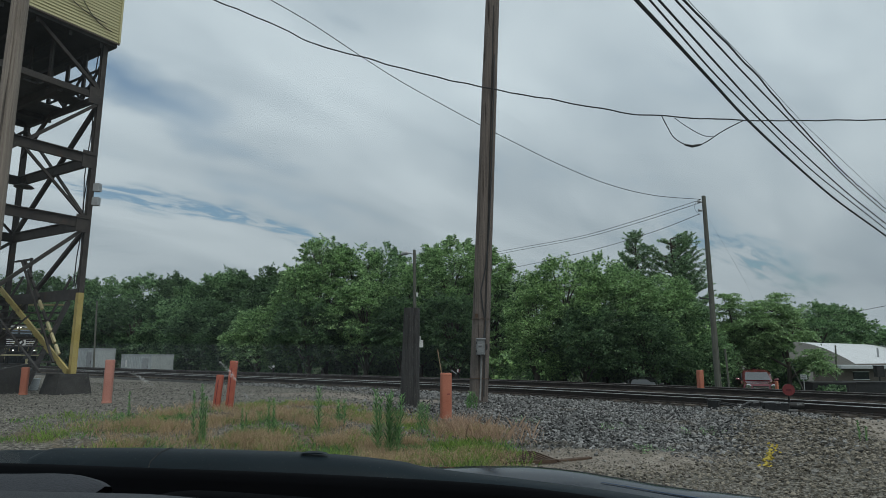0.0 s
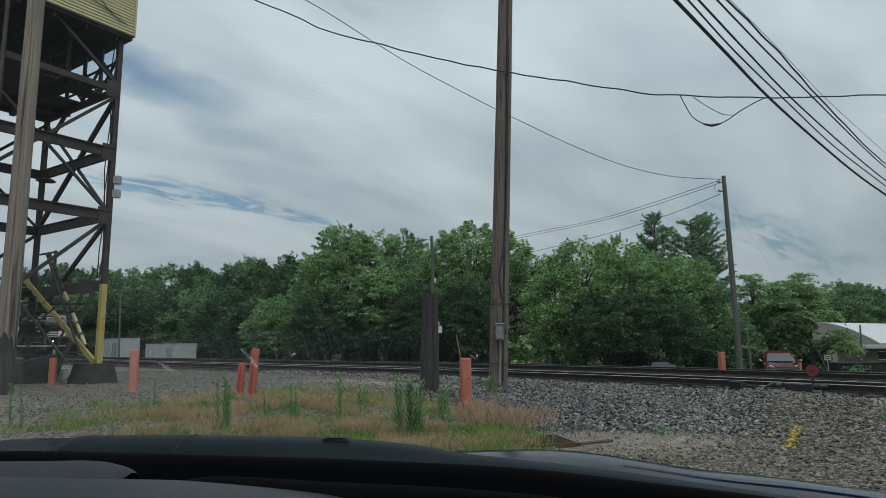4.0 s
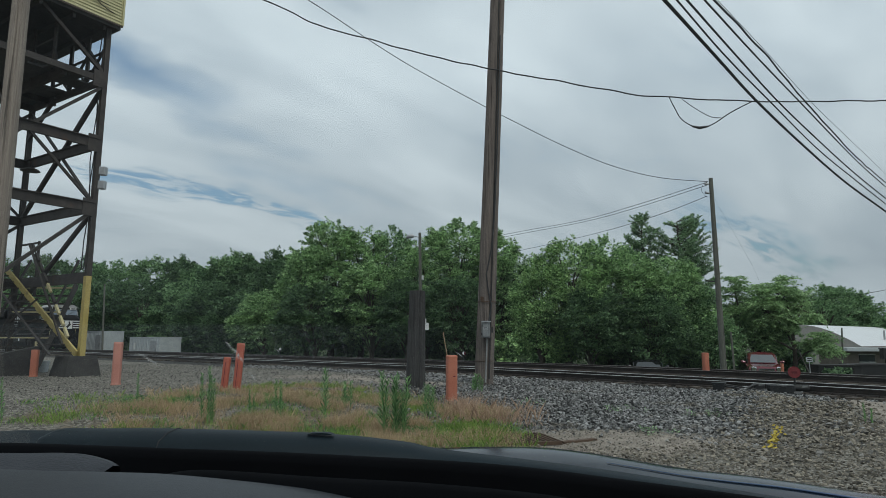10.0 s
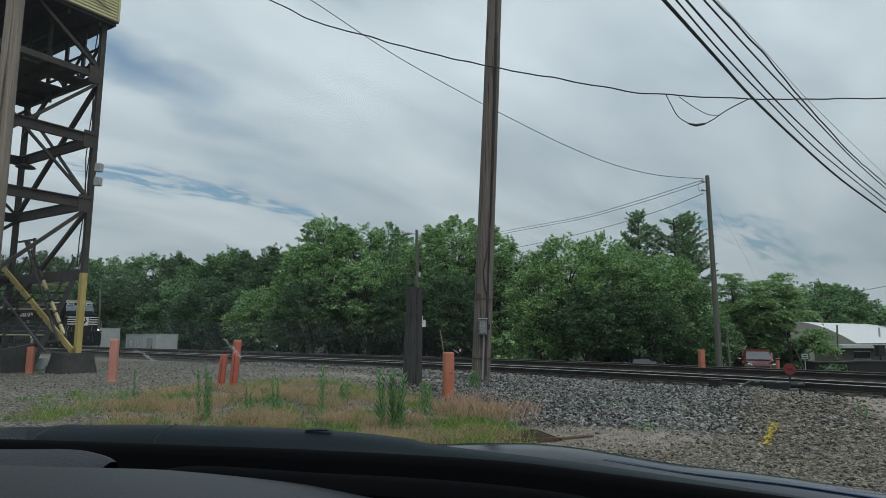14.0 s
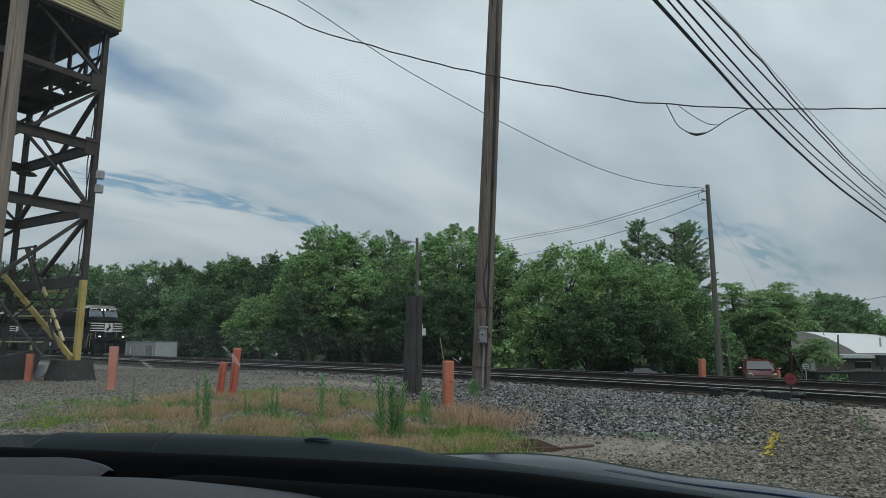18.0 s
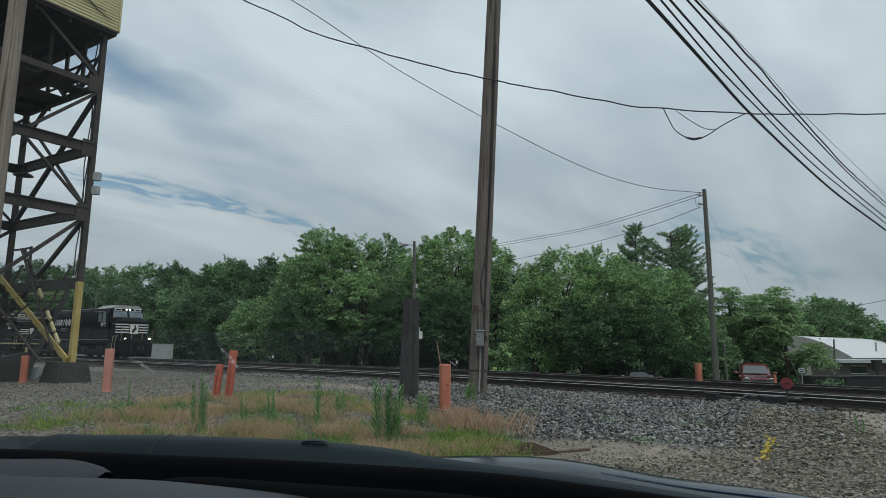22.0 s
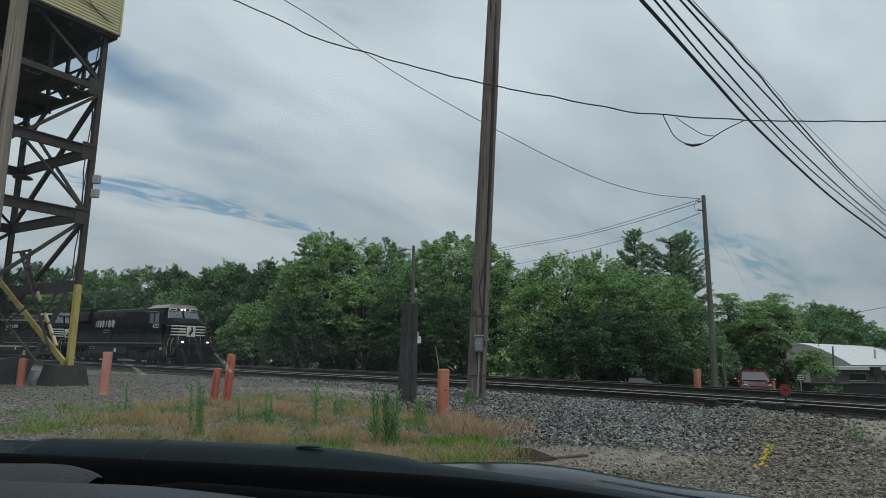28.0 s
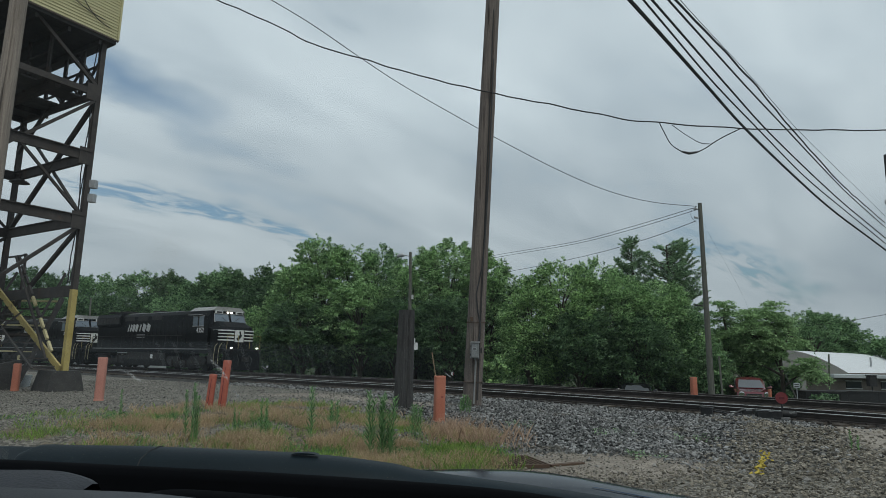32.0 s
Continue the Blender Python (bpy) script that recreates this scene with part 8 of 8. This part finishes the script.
def veiled_glass():
    m = bpy.data.materials.new("dusty windscreen glass with painted veil")
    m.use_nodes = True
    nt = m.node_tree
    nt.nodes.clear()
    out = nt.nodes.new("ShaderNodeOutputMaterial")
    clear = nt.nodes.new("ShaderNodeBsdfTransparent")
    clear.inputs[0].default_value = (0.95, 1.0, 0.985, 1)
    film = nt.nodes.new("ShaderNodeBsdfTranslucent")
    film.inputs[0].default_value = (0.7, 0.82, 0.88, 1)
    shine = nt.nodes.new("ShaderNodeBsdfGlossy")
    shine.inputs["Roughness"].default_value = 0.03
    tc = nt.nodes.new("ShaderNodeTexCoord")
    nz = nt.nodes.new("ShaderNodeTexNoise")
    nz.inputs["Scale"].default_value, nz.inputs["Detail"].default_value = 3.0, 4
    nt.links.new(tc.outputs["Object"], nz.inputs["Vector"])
    # film: thin even dust; veil: the dash's reflected haze and dark line, painted, fading right
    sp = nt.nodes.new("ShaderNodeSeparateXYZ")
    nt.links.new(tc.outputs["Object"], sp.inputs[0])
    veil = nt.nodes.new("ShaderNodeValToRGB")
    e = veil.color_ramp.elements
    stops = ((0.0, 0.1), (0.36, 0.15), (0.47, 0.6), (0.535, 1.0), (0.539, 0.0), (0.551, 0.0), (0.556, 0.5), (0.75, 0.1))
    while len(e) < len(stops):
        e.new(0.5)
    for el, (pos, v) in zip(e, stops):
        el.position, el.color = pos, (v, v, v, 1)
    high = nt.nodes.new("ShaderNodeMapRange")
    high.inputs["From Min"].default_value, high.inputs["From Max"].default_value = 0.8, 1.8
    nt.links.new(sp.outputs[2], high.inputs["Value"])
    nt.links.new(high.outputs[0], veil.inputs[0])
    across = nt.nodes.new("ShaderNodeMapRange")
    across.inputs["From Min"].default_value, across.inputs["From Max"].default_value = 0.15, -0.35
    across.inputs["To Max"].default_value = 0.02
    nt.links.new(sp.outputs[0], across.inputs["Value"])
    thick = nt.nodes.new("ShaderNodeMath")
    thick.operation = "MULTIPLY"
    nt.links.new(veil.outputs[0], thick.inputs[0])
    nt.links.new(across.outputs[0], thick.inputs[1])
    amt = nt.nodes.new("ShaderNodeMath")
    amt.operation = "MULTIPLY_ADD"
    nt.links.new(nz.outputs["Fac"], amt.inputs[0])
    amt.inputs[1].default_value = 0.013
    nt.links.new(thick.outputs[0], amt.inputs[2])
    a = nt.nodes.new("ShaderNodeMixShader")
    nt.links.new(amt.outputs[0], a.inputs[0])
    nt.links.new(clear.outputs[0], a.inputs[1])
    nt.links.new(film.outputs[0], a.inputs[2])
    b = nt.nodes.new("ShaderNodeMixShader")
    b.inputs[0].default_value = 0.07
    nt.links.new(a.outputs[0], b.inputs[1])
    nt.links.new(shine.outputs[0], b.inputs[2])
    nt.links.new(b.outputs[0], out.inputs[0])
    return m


M_SCREEN = veiled_glass()
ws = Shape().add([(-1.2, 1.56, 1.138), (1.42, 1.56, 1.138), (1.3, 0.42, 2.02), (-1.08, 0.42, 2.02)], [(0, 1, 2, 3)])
screen = part("windscreen", ws, M_SCREEN, car, "slightly dusty windscreen glass with a painted reflection veil")
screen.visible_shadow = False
vent = part("defroster_vent", Shape().box((-0.4, 1.045, 1.17), (0.9, 0.004, 0.075)), M_DASH, car, "black defroster vent with pale slats")
for i in range(11):
    x = -0.617 + 0.0383 * i
    part("slat", Shape().bar((x, 1.125, 1.21), (x + 0.024, 1.2, 1.21), 0.0026, 0.012), M_GALV, vent, "pale vent slat")


def smear_material():
    m = bpy.data.materials.new("dried smear on glass")
    m.use_nodes = True
    nt = m.node_tree
    nt.nodes.clear()
    out = nt.nodes.new("ShaderNodeOutputMaterial")
    clear = nt.nodes.new("ShaderNodeBsdfTransparent")
    film = nt.nodes.new("ShaderNodeBsdfTranslucent")
    film.inputs[0].default_value = (0.8, 0.78, 0.74, 1)
    tc = nt.nodes.new("ShaderNodeTexCoord")
    nz = nt.nodes.new("ShaderNodeTexNoise")
    nz.inputs["Scale"].default_value, nz.inputs["Detail"].default_value = 160.0, 4
    nt.links.new(tc.outputs["Object"], nz.inputs["Vector"])
    amt = nt.nodes.new("ShaderNodeMapRange")
    amt.inputs["From Min"].default_value, amt.inputs["From Max"].default_value = 0.35, 0.75
    amt.inputs["To Min"].default_value, amt.inputs["To Max"].default_value = 0.04, 0.45
    nt.links.new(nz.outputs["Fac"], amt.inputs["Value"])
    mixs = nt.nodes.new("ShaderNodeMixShader")
    nt.links.new(amt.outputs[0], mixs.inputs[0])
    nt.links.new(clear.outputs[0], mixs.inputs[1])
    nt.links.new(film.outputs[0], mixs.inputs[2])
    nt.links.new(mixs.outputs[0], out.inputs[0])
    return m


M_SMEAR = smear_material()
for p0, p1, w in (((-0.386, 1.081, 1.506), (-0.366, 1.131, 1.4675), 0.005), ((-0.366, 1.156, 1.4485), (-0.354, 1.181, 1.429), 0.003), ((-0.563, 1.108, 1.4855), (-0.53, 1.141, 1.46), 0.0045)):
    p0, p1 = Vector(p0), Vector(p1)
    side = (p1 - p0).normalized().cross(Vector((0, 0.882, 1.14)).normalized())
    sh = Shape()
    for i in range(9):
        t = i / 8
        c = p0.lerp(p1, t) + side * 0.0015 * math.sin(5 * t)
        k = w * (0.15 + 0.85 * math.sin(math.pi * (0.05 + 0.9 * t ** 1.4)))
        sh.v += [tuple(c - side * k), tuple(c + side * k)]
    for i in range(8):
        sh.f.append((2 * i, 2 * i + 1, 2 * i + 3, 2 * i + 2))
    q = part("smear", sh, M_SMEAR, screen, "pale dried smear on the glass")
    q.visible_shadow = False
# unseen roof, rear and sides close the car round the seat and shade the dash
part("headliner", Shape().box((0.11, -0.55, 1.98), (2.3, 2.0, 0.06)), M_PAD, car)
part("roof", Shape().box((0.11, -0.57, 2.05), (2.4, 2.06, 0.06)), M_HOOD, car, "dark blue roof")
part("rear_wall", Shape().box((0.11, -1.6, 1.3), (2.4, 0.06, 1.4)), M_PAD, car)
shell = section_loft([(2.95, 0.95, 0.42, 0.6, 0.7), (2.8, 1.15, 0.34, 0.68, 0.82), (2.3, 1.28, 0.32, 0.82, 0.93), (1.7, 1.3, 0.32, 0.9, 0.98), (-1.6, 1.3, 0.32, 0.9, 0.96), (-2.0, 1.15, 0.38, 0.72, 0.84), (-2.1, 1.0, 0.45, 0.62, 0.7)])
shell.v = [(x + 0.11, y, z) for x, y, z in shell.v]
part("body", shell, M_HOOD, car, "dark blue painted body", smooth=True)
for s in (-1, 1):
    part("pillar", Shape().bar((0.11 + s * 1.27, 1.56, 1.1), (0.11 + s * 1.2, 0.42, 2.02), 0.06, 0.08), M_HOOD, car)
    part("pillar", Shape().bar((0.11 + s * 1.27, -0.5, 0.95), (0.11 + s * 1.18, -0.55, 2.0), 0.06, 0.1), M_HOOD, car)
    part("pillar", Shape().bar((0.11 + s * 1.27, -1.7, 0.95), (0.11 + s * 1.15, -1.55, 2.0), 0.06, 0.14), M_HOOD, car)
    part("bumper" if s < 0 else "rear_bumper", Shape().box((0.11, 0.42 + s * -2.52, 0.55), (1.9, 0.14, 0.2)), M_DASH, car)
part("floor_pan", Shape().box((0.11, -0.2, 0.5), (2.4, 2.6, 0.06)), M_DASH, car)
for s in (-1, 1):
    part("door_panel", Shape().box((0.11 + s * 1.26, -0.1, 0.95), (0.06, 2.6, 0.5)), M_DASH, car)
for s in (-1, 1):
    for y in (0.95, -2.1):
        w = part("wheel", Shape().tube([(0.11 + s * 1.08, y + 1.15, 0.36), (0.11 + s * 1.31, y + 1.15, 0.36)], 0.36, 20), M_TYRE, car, smooth=True)


# ---------------------------------------------------------------- what moves
TRAVEL = [
    (0, -71.92), (0.5, -71.47), (1, -71.01), (1.5, -70.55), (2, -70.08), (2.5, -69.61), (3, -69.13), (3.5, -68.64),
    (4, -68.14), (4.5, -67.64), (5, -67.13), (5.5, -66.62), (6, -66.09), (6.5, -65.56), (7, -65.03), (7.5, -64.49),
    (8, -63.94), (8.5, -63.38), (9, -62.82), (9.5, -62.25), (10, -61.68), (10.5, -61.10), (11, -60.51), (11.5, -59.92),
    (12, -59.32), (12.5, -58.71), (13, -58.09), (13.5, -57.47), (14, -56.85), (14.5, -56.21), (15, -55.57), (15.5, -54.93),
    (16, -54.27), (16.5, -53.61), (17, -52.94), (17.5, -52.27), (18, -51.59), (18.5, -50.90), (19, -50.21), (19.5, -49.51),
    (20, -48.80), (20.5, -48.08), (21, -47.36), (21.5, -46.63), (22, -45.90), (22.5, -45.15), (23, -44.40), (23.5, -43.65),
    (24, -42.88), (24.5, -42.11), (25, -41.33), (25.5, -40.55), (26, -39.75), (26.5, -38.95), (27, -38.14), (27.5, -37.33),
    (28, -36.50), (28.5, -35.67), (29, -34.83), (29.5, -33.99), (30, -33.13), (30.5, -32.27), (31, -31.40), (31.5, -30.52),
    (32, -29.64),
]


def motions():
    d = Vector((1, -0.8, 0)).normalized()
    n = Vector((0.8, 1, 0)).normalized()
    origin = Vector((-2, 29.2, 0)) + n * (SPACING + GAUGE / 2)
    turn = math.degrees(math.atan2(-0.8, 1))
    for eng, wheels, back in ((engine, engine_wheels, 0.0), (engine_two, engine_two_wheels, 22.6), (engine_three, engine_three_wheels, 45.2)):
        walk(eng, [(t, Matrix.Translation(origin + d * (s - back) + Vector((0, 0, RAIL_TOP + 0.004))) @ pose(0, 0, 0, 0, 0, turn)) for t, s in TRAVEL])
        if eng is engine:
            walk(smoke, [(t, Matrix.Translation(origin + d * (s - 0.3 - 0.25 * max(0.0, t - 28.0)))) for t, s in TRAVEL])
        first = TRAVEL[0][1]
        for w in wheels:
            walk(w, [(t, Matrix.Translation((w.location.x, 0, WHEEL_R)) @ pose(0, 0, 0, 0, math.degrees((s - first) / WHEEL_R), 0)) for t, s in TRAVEL])


motions()
